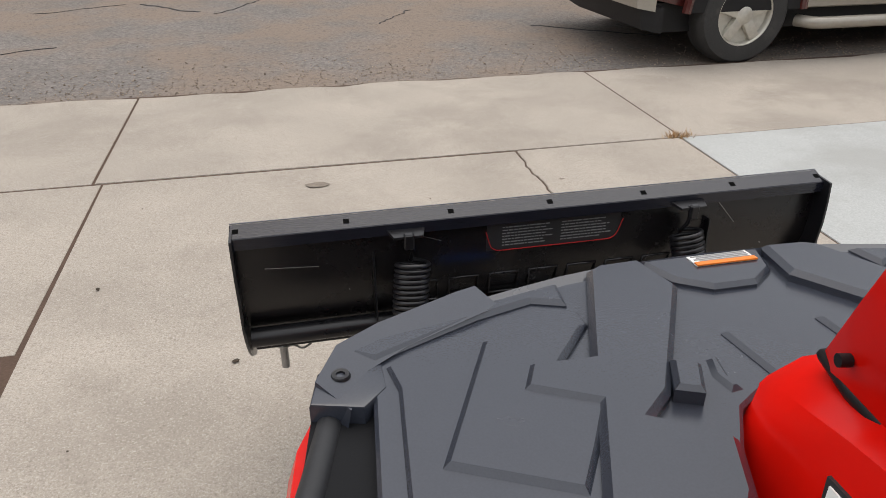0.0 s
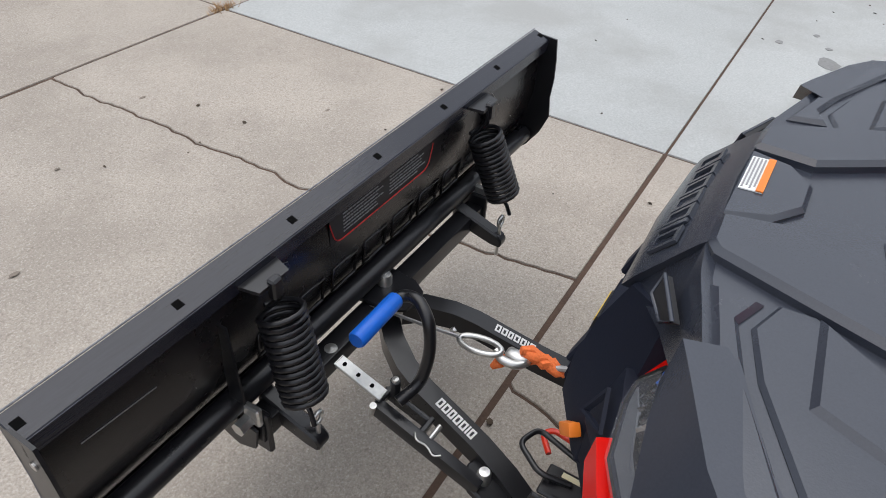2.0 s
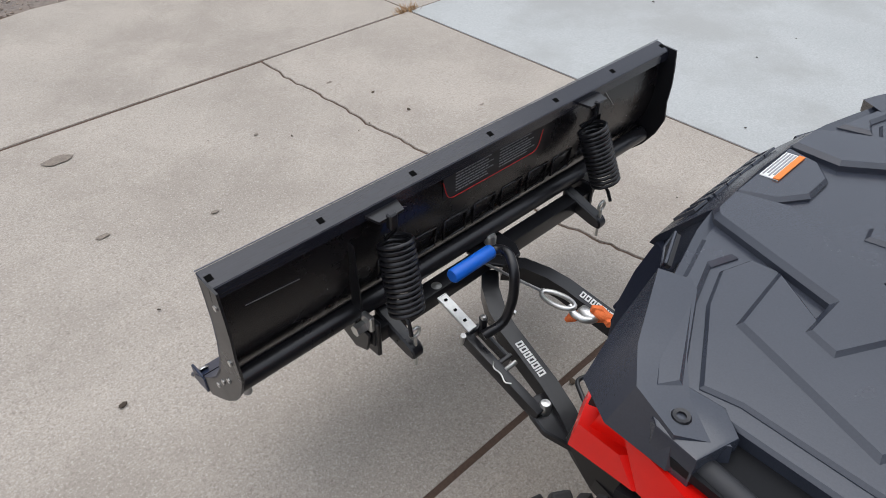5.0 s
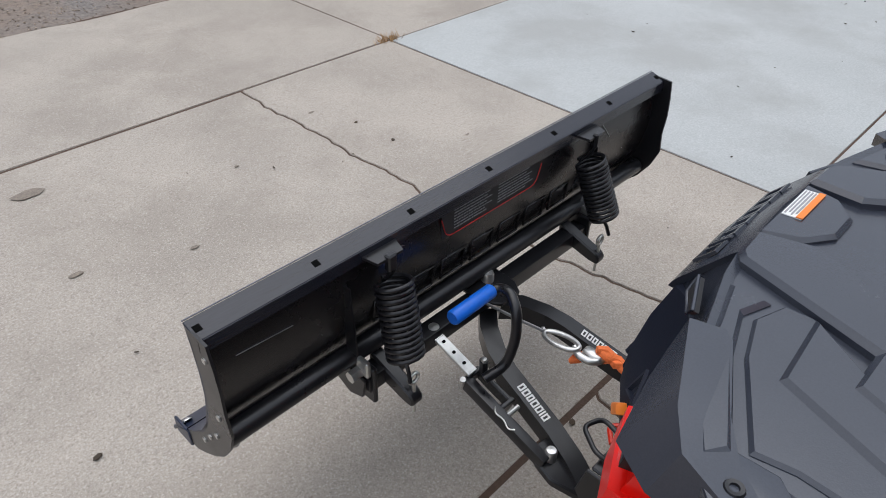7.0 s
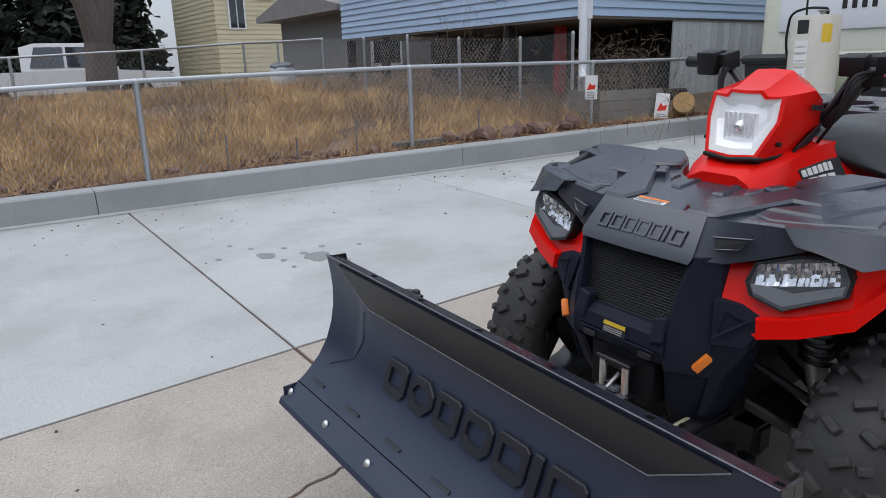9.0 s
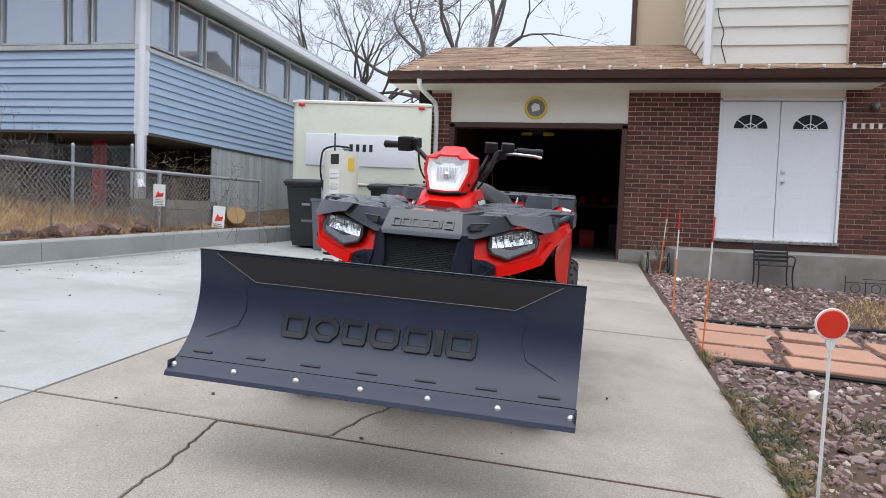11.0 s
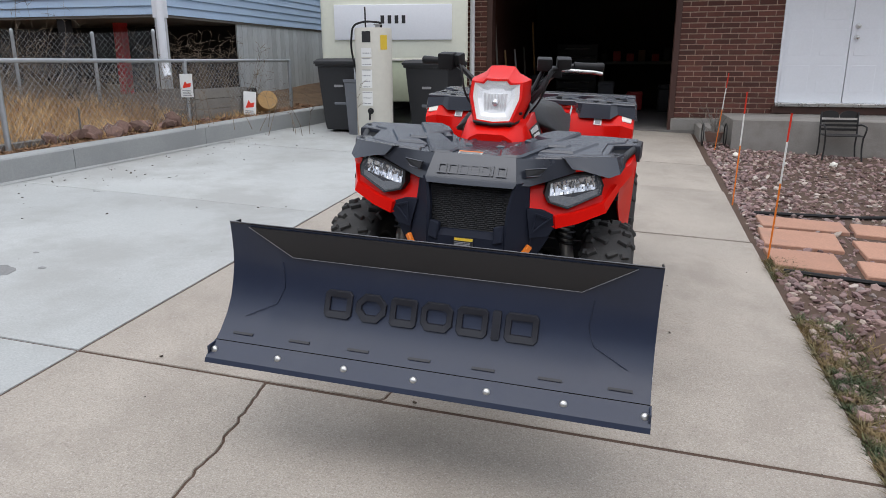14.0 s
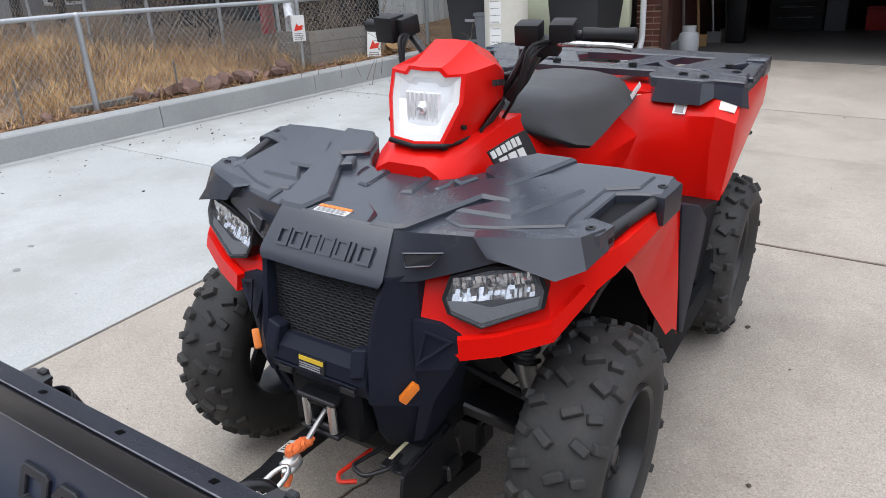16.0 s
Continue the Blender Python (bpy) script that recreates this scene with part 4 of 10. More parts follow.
wall_boxes(bm, [(-1.50, -1.20, -0.2, 2.74), (1.44, 2.69, -0.2, 2.74), (4.31, 5.75, -0.2, 4.9), (5.75, 7.40, -0.2, 0.49), (5.75, 7.40, 1.28, 2.61), (5.80, 7.40, 3.78, 4.9), (5.75, 5.80, 2.61, 4.9), (7.40, 10.0, -0.2, 4.9), (2.69, 4.31, -0.2, 0.60)])
front_wall = solo("wall_front", bm, M["mortar"], "dark brown brick front wall with pale mortar", "brick wall", kind="structure")
bm = nb()
box(bm, (-1.20, WY + 0.02, 2.23), (1.44, WY + 0.2, 2.80), 0.004)
solo("garage_header", bm, M["cream"], "cream painted panel over the garage opening", "panel", kind="structure")
bm = nb()
box(bm, (2.69, WY + 0.015, 2.62), (4.31, WY + 0.2, 2.86), 0.004)
solo("door_header", bm, M["cream"], "cream painted panel over the front door", "panel", kind="structure")
# jambs of the garage opening
bm = nb()
box(bm, (-1.20, WY - 0.02, 0.2), (-1.12, WY + 0.2, 2.23), 0.004)
box(bm, (1.36, WY - 0.02, 0.2), (1.44, WY + 0.2, 2.23), 0.004)
box(bm, (-1.20, WY - 0.02, 2.17), (1.44, WY + 0.2, 2.25), 0.004)
solo("garage_frame", bm, M["brownmetal"], "dark brown wooden frame round the open garage", "door frame", kind="structure")
# foundation
bm = nb()
box(bm, (1.40, WY - 0.03, -0.2), (2.06, WY + 0.02, 0.42), 0.008)
box(bm, (-1.52, WY - 0.03, -0.2), (-1.16, WY + 0.02, 0.40), 0.008)
solo("foundation", bm, M["porch"], "pale concrete foundation strip under the brick", "foundation", kind="structure")

# garage interior: its shade is put into the wall, ceiling and floor colours
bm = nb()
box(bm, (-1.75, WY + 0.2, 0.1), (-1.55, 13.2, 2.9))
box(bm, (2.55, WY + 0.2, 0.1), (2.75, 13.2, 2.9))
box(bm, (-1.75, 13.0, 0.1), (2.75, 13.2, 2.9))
solo("garage_walls", bm, M["dark"], "garage walls coloured near-black for the unlit interior", "wall", kind="structure")
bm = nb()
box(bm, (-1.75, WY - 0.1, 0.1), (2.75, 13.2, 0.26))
solo("garage_floor", bm, M["floor_in"], "garage floor in a grey darkened for the unlit interior", "floor", kind="structure")
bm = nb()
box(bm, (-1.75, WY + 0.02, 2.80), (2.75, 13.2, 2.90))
solo("garage_ceiling", bm, M["dark"], "garage ceiling coloured near-black for the unlit interior", "ceiling", kind="structure")


def garage_things():
    rnd = random.Random(3)
    # metal shelf stack
    s = empty("tool_chest", "grey drawer chest, coloured near-black for the dim garage", "tool chest", pose(-0.25, 11.6, 0.26))
    # chest and drawers take a near-black colour to paint the garage's dimness
    bm = nb()
    box(bm, (-0.40, -0.25, 0.0), (0.40, 0.25, 1.25), 0.01)
    part("body", bm, M["bin"], s)
    for k in range(7):
        bm = nb()
        box(bm, (-0.37, -0.275, 0.10 + 0.16 * k), (0.37, -0.25, 0.235 + 0.16 * k), 0.006)
        d = part("drawer", bm, M["bin"], s)
        bm = nb()
        rod(bm, (-0.25, -0.29, 0.20 + 0.16 * k), (0.25, -0.29, 0.20 + 0.16 * k), 0.008, 6)
        part("handle", bm, M["zinc"], d)
    s = empty("workbench", "cluttered workbench along the garage's back wall", "workbench", pose(1.2, 12.3, 0.26))
    bm = nb()
    box(bm, (-1.1, -0.35, 0.86), (1.2, 0.35, 0.92), 0.01)
    part("top", bm, M["plank_grey"], s)
    for x in (-1.0, 1.1):
        for y in (-0.3, 0.3):
            bm = nb()
            box(bm, (x - 0.04, y - 0.04, 0), (x + 0.04, y + 0.04, 0.86))
            part("leg", bm, M["plank_grey"], s)
    for k in range(9):
        x = 0.25 + 0.25 * k
        bm = nb()
        h = rnd.uniform(0.1, 0.32)
        box(bm, (x - rnd.uniform(0.05, 0.1), 12.1, 1.18), (x + rnd.uniform(0.04, 0.09), 12.35, 1.18 + h), 0.01)
        solo("storage_box", bm, M[rnd.choice(("bin", "litter", "bin_grey", "redink", "iron"))], "small box standing on the garage workbench", "box", group="boxes on the bench")
    for k in range(5):
        bm = nb()
        x, y = -1.2 + 0.08 * k, 8.2 + 0.5 * k
        tube(bm, [(x, y, 0.26), (x - 0.12, y + 0.05, rnd.uniform(1.3, 1.9))], 0.018, 6)
        box(bm, (x - 0.1, y - 0.02, 0.26), (x + 0.1, y + 0.02, 0.42), 0.005)
        solo("garden_tool", bm, M[("plank_grey", "wood_log", "steel_grey")[k % 3]], "long-handled garden tool leaning on the garage wall", "garden tool", group="tools on the wall")
    for x, y, w, h, c in ((0.9, 11.3, 0.3, 0.35, "redink"), (1.5, 10.8, 0.35, 0.5, "bin"), (0.35, 11.2, 0.3, 0.55, "bin_grey"), (-0.75, 9.3, 0.25, 0.7, "black"), (1.9, 9.6, 0.3, 0.8, "bin")):
        bm = nb()
        box(bm, (x - w / 2, y - w / 2, 0.26), (x + w / 2, y + w / 2, 0.26 + h), 0.03, seg=2)
        box(bm, (x - w / 2 - 0.012, y - w / 2 - 0.012, 0.26 + h * 0.82), (x + w / 2 + 0.012, y + w / 2 + 0.012, 0.26 + h * 0.9), 0.01)
        solo("storage_tub", bm, M[c], "storage tub on the garage floor", "tub", group="tubs on the floor")
    o = empty("garage_opener", "ceiling garage door opener, two lamp covers painted yellow for their glow", "door opener", pose(-0.05, 9.6, 2.35))
    bm = nb()
    box(bm, (-0.16, -0.22, 0), (0.16, 0.22, 0.16), 0.02)
    box(bm, (-0.03, -2.2, 0.10), (0.03, -0.2, 0.14))
    rod(bm, (0, 0, 0.15), (0, 0, 0.45), 0.01, 6)
    part("motor_box", bm, M["bin"], o)
    # plain yellow plates: the lamps' glow is painted, they give no light
    for x in (-0.2, 0.2):
        bm = nb()
        box(bm, (x - 0.10, -0.26, -0.02), (x + 0.10, -0.2, 0.04), 0.015)
        part("lamp_cover", bm, M["yellow"], o, "lamp cover, its yellow glow put into the colour")


garage_things()

# side walls and the rest of the house, to close it
bm = nb()
box(bm, (-1.50, WY + 0.2, -0.2), (-1.30, 13.4, 2.75))
solo("wall_side", bm, M["brick_far"], "brown brick garage side wall", "wall", kind="structure")
bm = nb()
box(bm, (2.52, WY + 0.22, 2.85), (10.0, 13.5, 5.4))
solo("upper_storey", bm, M["siding_white"], "white upper storey wall", "wall", kind="structure")
# white lap siding over the entrance, board by board
upper = empty("siding_front", "white lap siding over the entrance", "siding", kind="structure")
for k in range(8):
    bm = nb()
    z = 2.86 + 0.262 * k
    prism(bm, [(2.50, WY + 0.10, z), (4.58, WY + 0.10, z), (4.58, WY + 0.125, z + 0.27), (2.50, WY + 0.125, z + 0.27)], (0, 0.10, 0))
    part("siding_board", bm, M["siding_white"], upper)
side = empty("siding_side", "white lap siding on the upper side wall", "siding", kind="structure")
for k in range(10):
    bm = nb()
    z = 2.86 + 0.24 * k
    prism(bm, [(2.50, WY + 0.10, z), (2.50, 10.6, z), (2.525, 10.6, z + 0.245), (2.525, WY + 0.10, z + 0.245)], (0.06, 0, 0))
    part("siding_board", bm, M["siding_white"], side)
bm = nb()
box(bm, (2.44, WY + 0.05, 2.95), (2.53, WY + 0.14, 5.3), 0.004)
solo("corner_trim", bm, M["white"], "white corner board", "trim", kind="structure")
bm = nb()
tube(bm, bend([(2.60, WY + 0.06, 3.9), (2.62, WY + 0.05, 3.75), (2.70, WY + 0.05, 3.55), (2.66, WY + 0.05, 3.4), (2.74, WY + 0.05, 3.12)], 0.05, 5), 0.007, 6)
solo("utility_cable", bm, M["black"], "black utility cable hanging down the siding", "cable")
bm = nb()
box(bm, (1.62, 10.35, 3.3), (2.52, 10.55, 5.6))
solo("rear_wing_wall", bm, M["beige"], "beige painted wall behind the garage roof", "wall", kind="structure")
bm = nb()
box(bm, (1.55, 10.28, 3.2), (1.64, 10.6, 5.6))
solo("rear_fascia", bm, M["brownmetal"], "dark brown edge board", "trim", kind="structure")

# roof of the garage
EY, EZ = 6.48, 2.90
RY, RZ = 10.30, 4.16
roof = empty("garage_roof", "brown asphalt shingle roof over the garage", "roof", kind="structure")
bm = nb()
prism(bm, [(-2.02, EY, EZ - 0.03), (-2.02, RY, RZ - 0.03), (-2.02, 14.2, EZ - 0.03)], (4.55, 0, 0))
part("deck", bm, M["shingle_joined"], roof)
bm = nb()
prism(bm, [(2.53, EY, EZ - 0.03), (2.53, WY + 0.10, EZ - 0.03 + 0.22), (2.53, WY + 0.10, EZ - 0.03)], (2.07, 0, 0))
part("deck", bm, M["shingle_joined"], roof)
# fascia, gutter and soffit
bm = nb()
box(bm, (-2.02, EY + 0.02, 2.735), (4.60, EY + 0.05, 2.90))
part("fascia", bm, M["brownmetal"], roof, "dark brown fascia board")
bm = nb()
gut = [(EY + 0.018, 2.785), (EY - 0.06, 2.785), (EY - 0.085, 2.83), (EY - 0.10, 2.89), (EY - 0.092, 2.893), (EY - 0.075, 2.835), (EY - 0.055, 2.795), (EY + 0.018, 2.795)]
loft(bm, [[(x, y, z) for y, z in gut] for x in (-2.02, 4.62)])
part("gutter", bm, M["brownmetal"], roof, "dark brown metal gutter", 25)
bm = nb()
box(bm, (-2.0, EY + 0.05, 2.735), (4.6, WY + 0.02, 2.765))
part("soffit", bm, M["cream"], roof, "cream soffit")
bm = nb()
prism(bm, [(-2.03, EY - 0.02, EZ - 0.02), (-2.03, RY, RZ - 0.02), (-2.03, RY, RZ - 0.18), (-2.03, EY - 0.02, EZ - 0.17)], (0.03, 0, 0))
part("rake_board", bm, M["brownmetal"], roof, "dark brown rake board")
# downspout
bm = nb()
tube(bm, bend([(-1.56, EY - 0.03, 2.80), (-1.56, EY + 0.02, 2.68), (-1.42, WY - 0.07, 2.52), (-1.40, WY - 0.07, 2.3), (-1.40, WY - 0.07, 0.5), (-1.40, WY - 0.22, 0.36)], 0.08, 5), 0.036, 10)
solo("downspout", bm, M["white"], "white metal downspout beside the garage", "downspout")
# string of small bulbs along the gutter
string = empty("string_lights", "string of small unlit white bulbs clipped along the gutter", "string lights")
bm = nb()
pts = []
for k in range(60):
    x = -1.95 + 6.5 * k / 59
    pts.append((x, EY - 0.105, 2.898 - 0.012 * abs(math.sin(k * 0.785))))
tube(bm, pts, 0.004, 5)
part("wire", bm, M["black"], string, "thin dark wire")
bm = nb()
lathe(bm, [(0.0, -0.012), (0.010, -0.010), (0.012, 0.0), (0.012, 0.008), (0.020, 0.022), (0.018, 0.040), (0.0, 0.050)], 10)
bulb_me = mesh_of("bulb", bm, M["paper"], 60)
for k in range(20):
    piece("bulb", bulb_me, string, pose(-1.9 + 0.337 * k, EY - 0.10, 2.905, 20 * math.sin(k * 2.1), 14 * math.cos(k * 1.3), 0))
# round emblem over the garage
em = empty("emblem_plaque", "round gold-rimmed plaque with a grey-blue centre over the garage", "plaque", pose(0.10, WY + 0.015, 2.47, 90, 0, 0))
bm = nb()
lathe(bm, [(0.0, 0.0), (0.165, 0.0), (0.170, 0.012), (0.160, 0.022), (0.135, 0.020), (0.13, 0.012), (0.0, 0.012)], 32)
part("rim", bm, M["yellow"], em, "gold rim", 30)
bm = nb()
lathe(bm, [(0.0, 0.026), (0.06, 0.024), (0.115, 0.014), (0.13, 0.012)], 28, cap=False)
part("centre", bm, M["greypaint"], em, "grey-blue centre")
bm = nb()
prism(bm, [(-0.05, -0.06, 0.024), (0.06, -0.03, 0.024), (0.05, 0.05, 0.024), (-0.02, 0.07, 0.024), (-0.07, 0.02, 0.024)], (0, 0, 0.006))
part("motif", bm, M["paper"], em, "pale motif")

# front door: double leaves with fan windows
DZ0, DZ1 = 0.645, 2.575
dr = empty("door_1", "white double front door with half-round fan windows", "front door", kind="structure")
bm = nb()
for a in ((2.69, 2.725), (4.275, 4.31)):
    box(bm, (a[0], WY - 0.025, DZ0), (a[1], WY + 0.12, 2.625), 0.003)
box(bm, (2.69, WY - 0.025, 2.59), (4.31, WY + 0.12, 2.63), 0.003)
part("door_frame", bm, M["white"], dr)
bm = nb()
box(bm, (2.69, WY - 0.10, 0.60), (4.31, WY + 0.12, 0.642), 0.004)
part("threshold", bm, M["alloy"], dr, "metal threshold")
bm = nb()
box(bm, (2.66, WY - 0.06, 0.505), (4.34, WY + 0.01, 0.60), 0.004)
part("sill_course", bm, M["brownmetal"], dr, "dark red-brown sill")
for i, (x0, x1) in enumerate(((2.73, 3.492), (3.500, 4.27))):
    bm = nb()
    box(bm, (x0, WY + 0.012, DZ0), (x1, WY + 0.055, DZ1), 0.003)
    leaf = part("door_leaf", bm, M["white"], dr)
    cx = (x0 + x1) / 2
    for zz0, zz1 in ((0.78, 1.12), (1.24, 1.56), (1.68, 2.04)):
        for px in (cx - 0.19, cx + 0.19):
            bm = nb()
            box(bm, (px - 0.14, WY + 0.010, zz0), (px + 0.14, WY + 0.016, zz1), 0.002)
            part("door_panel", bm, M["white"], leaf)
    bm = nb()
    n = 14
    ar = [(cx + 0.235 * math.cos(math.pi * k / n), WY + 0.006, 2.19 + 0.215 * math.sin(math.pi * k / n)) for k in range(n + 1)]
    prism(bm, ar, (0, 0.008, 0))
    part("fan_glass", bm, M["pane_dark"], leaf, "dark glass fan light")
    bm = nb()
    tube(bm, ar, 0.011, 6)
    tube(bm, [ar[0], ar[-1]], 0.011, 6)
    for k in (3, 7, 11):
        tube(bm, [(cx, WY + 0.006, 2.19), ar[k]], 0.008, 6)
    inner = [(cx + 0.09 * math.cos(math.pi * k / n), WY + 0.006, 2.19 + 0.075 * math.sin(math.pi * k / n)) for k in range(n + 1)]
    tube(bm, inner, 0.008, 6)
    part("fan_grille", bm, M["white"], leaf, "white fan glazing bars")
for zz in (1.60, 1.46):
    bm = nb()
    lathe(bm, [(0.0, 0.06), (0.022, 0.055), (0.028, 0.04), (0.014, 0.025), (0.030, 0.01), (0.032, 0.0)], 16, pose(3.565, WY + 0.012, zz, 90, 0, 0))
    part("door_knob", bm, M["alloy"], dr, "brushed metal knob", 40)
# house number as plain bars
num = empty("number_plate_bars", "row of four pale bars on the brick", "number")
for k in range(4):
    bm = nb()
    box(bm, (4.412 + 0.105 * k, WY - 0.014, 2.205), (4.462 + 0.105 * k, WY - 0.002, 2.285), 0.004)
    part("bar", bm, M["cream"], num)
# porch lamp
pl = empty("wall_lamp", "small round porch lamp on the brick wall", "wall lamp", pose(4.66, WY, 2.50, 90, 0, 0))
bm = nb()
lathe(bm, [(0.0, 0.0), (0.05, 0.0), (0.05, 0.03), (0.02, 0.04), (0.02, 0.10), (0.0, 0.10)], 16)
part("base", bm, M["brownmetal"], pl)
bm = nb()
lathe(bm, [(0.02, 0.06), (0.035, 0.075), (0.045, 0.105), (0.036, 0.135), (0.0, 0.15)], 18)
part("globe", bm, M["bin_grey"], pl, "frosted globe", 50)
bm = nb()
rod(bm, (4.25, WY - 0.028, 1.62), (4.25, WY - 0.02, 1.62), 0.012, 10)
solo("doorbell", bm, M["zinc"], "small round doorbell on the frame", "doorbell")

# windows
def window(name, x0, x1, z0, z1, glazing, split=None):
    w = empty(name, "house window with closed blinds and a dark frame", "window", kind="structure")
    bm = nb()
    t = 0.035
    box(bm, (x0, WY + 0.02, z0), (x0 + t, WY + 0.11, z1))
    box(bm, (x1 - t, WY + 0.02, z0), (x1, WY + 0.11, z1))
    box(bm, (x0 + t, WY + 0.02, z0), (x1 - t, WY + 0.11, z0 + t))
    box(bm, (x0 + t, WY + 0.02, z1 - t), (x1 - t, WY + 0.11, z1))
    if split:
        box(bm, (x0 + t, WY + 0.02, split - 0.02), (x1 - t, WY + 0.11, split + 0.02))
    part("window_frame", bm, M["blind"], w, "grey metal frame")
    bm = nb()
    box(bm, (x0 + t, WY + 0.075, z0 + t), (x1 - t, WY + 0.080, z1 - t))
    ob = part("pane", bm, glazing, w, "reflecting glass pane")
    ob.visible_shadow = False
    for k in range(int((z1 - z0) / 0.05)):
        bm = nb()
        z = z0 + 0.03 + 0.05 * k
        prism(bm, [(x0 + 0.04, WY + 0.125, z), (x1 - 0.04, WY + 0.125, z), (x1 - 0.04, WY + 0.155, z + 0.040), (x0 + 0.04, WY + 0.155, z + 0.040)], (0, 0.003, 0))
        part("blind_slat", bm, M["blind"], w)
    # near-black sheet stands in for the unlit room behind the blinds
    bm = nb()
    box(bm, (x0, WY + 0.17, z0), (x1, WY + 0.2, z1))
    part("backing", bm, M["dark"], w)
    return w


window("window_1", 5.80, 7.40, 2.61, 3.78, M["pane_shaded"], 2.80)
window("window_2", 5.75, 7.40, 0.49, 1.28, PANE)
sill = empty("window_sill", "rowlock brick window sill", "sill", kind="structure")
bm = nb()
box(bm, (-0.032, -0.10, -0.05), (0.032, 0.02, 0.05), 0.003)
sm = mesh_of("brick", bm, M["brick"])
for k in range(22):
    piece("brick", sm, sill, pose(5.80 + 0.075 * k, WY + 0.01, 2.565, 8, 0, 0))

# porch slab and step
bm = nb()
box(bm, (2.05, 5.82, -0.2), (5.55, WY, 0.50), 0.015, seg=2)
porch = solo("porch", bm, M["porch"], "grey concrete porch slab before the front door", "porch", kind="structure")
bm = nb()
box(bm, (1.72, 6.25, -0.2), (2.05, WY - 0.03, 0.36), 0.012, seg=2)
solo("porch_step", bm, M["porch"], "low concrete step beside the porch", "step", kind="structure")
bm = nb()
box(bm, (5.55, 6.6, -0.2), (8.5, WY, 0.46), 0.012)
solo("planter_ledge", bm, M["porch"], "low concrete ledge under the window", "ledge", kind="structure")


# ---- the blue neighbour house ----
def blue_house():
    h = empty("blue_house", "pale blue sided house raised on posts with a band of windows", "house", pose(0, 0, 0))
    X, Y = -4.52, 4.25
    XW, YB = -10.55, 16.0
    n = 10
    step = 1.0 / n
    for k in range(n):
        z = 1.72 + step * k
        bm = nb()
        prism(bm, [(XW, Y, z), (X - 0.10, Y, z), (X - 0.10, Y + 0.022, z + step + 0.008), (XW, Y + 0.022, z + step + 0.008)], (0, 0.03, 0))
        part("siding_board", bm, M["siding"], h)
        bm = nb()
        yend = YB
        prism(bm, [(X, Y + 0.10, z), (X, yend, z), (X - 0.022, yend, z + step + 0.008), (X - 0.022, Y + 0.10, z + step + 0.008)], (-0.03, 0, 0))
        part("siding_board", bm, M["siding"], h)
    # body behind the boards
    bm = nb()
    box(bm, (XW, Y + 0.035, 1.70), (X - 0.035, YB, 2.74))
    part("wall", bm, M["siding"], h)
    bm = nb()
    box(bm, (XW, Y + 0.02, 1.69), (X - 0.02, YB, 1.72))
    part("floor_edge", bm, M["plank_grey"], h)
    # corner board
    bm = nb()
    box(bm, (X - 0.11, Y - 0.015, 1.68), (X + 0.015, Y + 0.11, 3.6), 0.004)
    part("corner_board", bm, M["white"], h, "white corner board")
    bm = nb()
    box(bm, (X - 0.10, Y, 0.35), (X, Y + 0.10, 1.70), 0.004)
    part("post", bm, M["plank_white"], h, "white painted post")
    bm = nb()
    tube(bm, bend([(X + 0.02, Y - 0.05, 3.5), (X + 0.02, Y - 0.05, 1.3), (X + 0.02, Y - 0.05, 1.10), (X + 0.10, Y - 0.12, 1.0)], 0.08, 5), 0.045, 10)
    part("downspout", bm, M["white"], h, "white downspout")
    # windows
    rnd = random.Random(8)
    def win(a, b, z0, z1, front):
        def bx(bm, u0, u1, za, zb, d0, d1):
            if front:
                box(bm, (u0, Y + d0, za), (u1, Y + d1, zb))
            else:
                box(bm, (X - d1, u0, za), (X - d0, u1, zb))
        bm = nb()
        t = 0.026
        bx(bm, a, a + t, z0, z1, -0.005, 0.06)
        bx(bm, b - t, b, z0, z1, -0.005, 0.06)
        bx(bm, a + t, b - t, z0, z0 + t, -0.005, 0.06)
        bx(bm, a + t, b - t, z1 - t, z1, -0.005, 0.06)
        w = part("window", bm, M["plank_white"], h, "weathered white window frame")
        bm = nb()
        bx(bm, a + t, b - t, z0 + t, z1 - t, 0.03, 0.036)
        pn = part("pane", bm, PANE, w, "reflecting glass pane")
        pn.visible_shadow = False
        bm = nb()
        if rnd.random() < (0.62 if front else 0.9):
            f = rnd.choice((1.0, 1.0, 0.6))
            bx(bm, a + t, a + t + (b - a - 2 * t) * f, z0 + t, z1 - t, 0.050, 0.058)
            part("curtain", bm, M["curtain"], w, "pale curtain")
        else:
            bm.free()
    x = X - 0.12
    k = 0
    while x > XW + 0.3:
        wd = (0.62, 0.30, 0.95, 0.55)[k % 4]
        win(max(XW, x - wd), x, 2.80, 3.62, True)
        x -= wd + 0.05
        k += 1
    y = Y + 0.12
    k = 0
    while y < YB - 0.5:
        wd = (0.52, 0.60, 0.86, 0.86)[min(k, 3)]
        win(y, y + wd, 2.78 if k > 1 else 2.80, 3.52, False)
        y += wd + 0.08
        k += 1
    # one near-black block paints the darkness of the rooms behind the glass
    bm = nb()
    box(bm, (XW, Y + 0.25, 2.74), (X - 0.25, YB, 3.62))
    part("inner_wall", bm, M["dark"], h, "near-black block standing in for the unlit rooms")
    bm = nb()
    box(bm, (XW, Y - 0.02, 2.73), (X + 0.02, Y + 0.08, 2.79), 0.003)
    box(bm, (X - 0.08, Y + 0.08, 2.72), (X + 0.02, YB, 2.77), 0.003)
    part("window_sill", bm, M["plank_white"], h, "white sill band")
    # roof and eaves
    bm = nb()
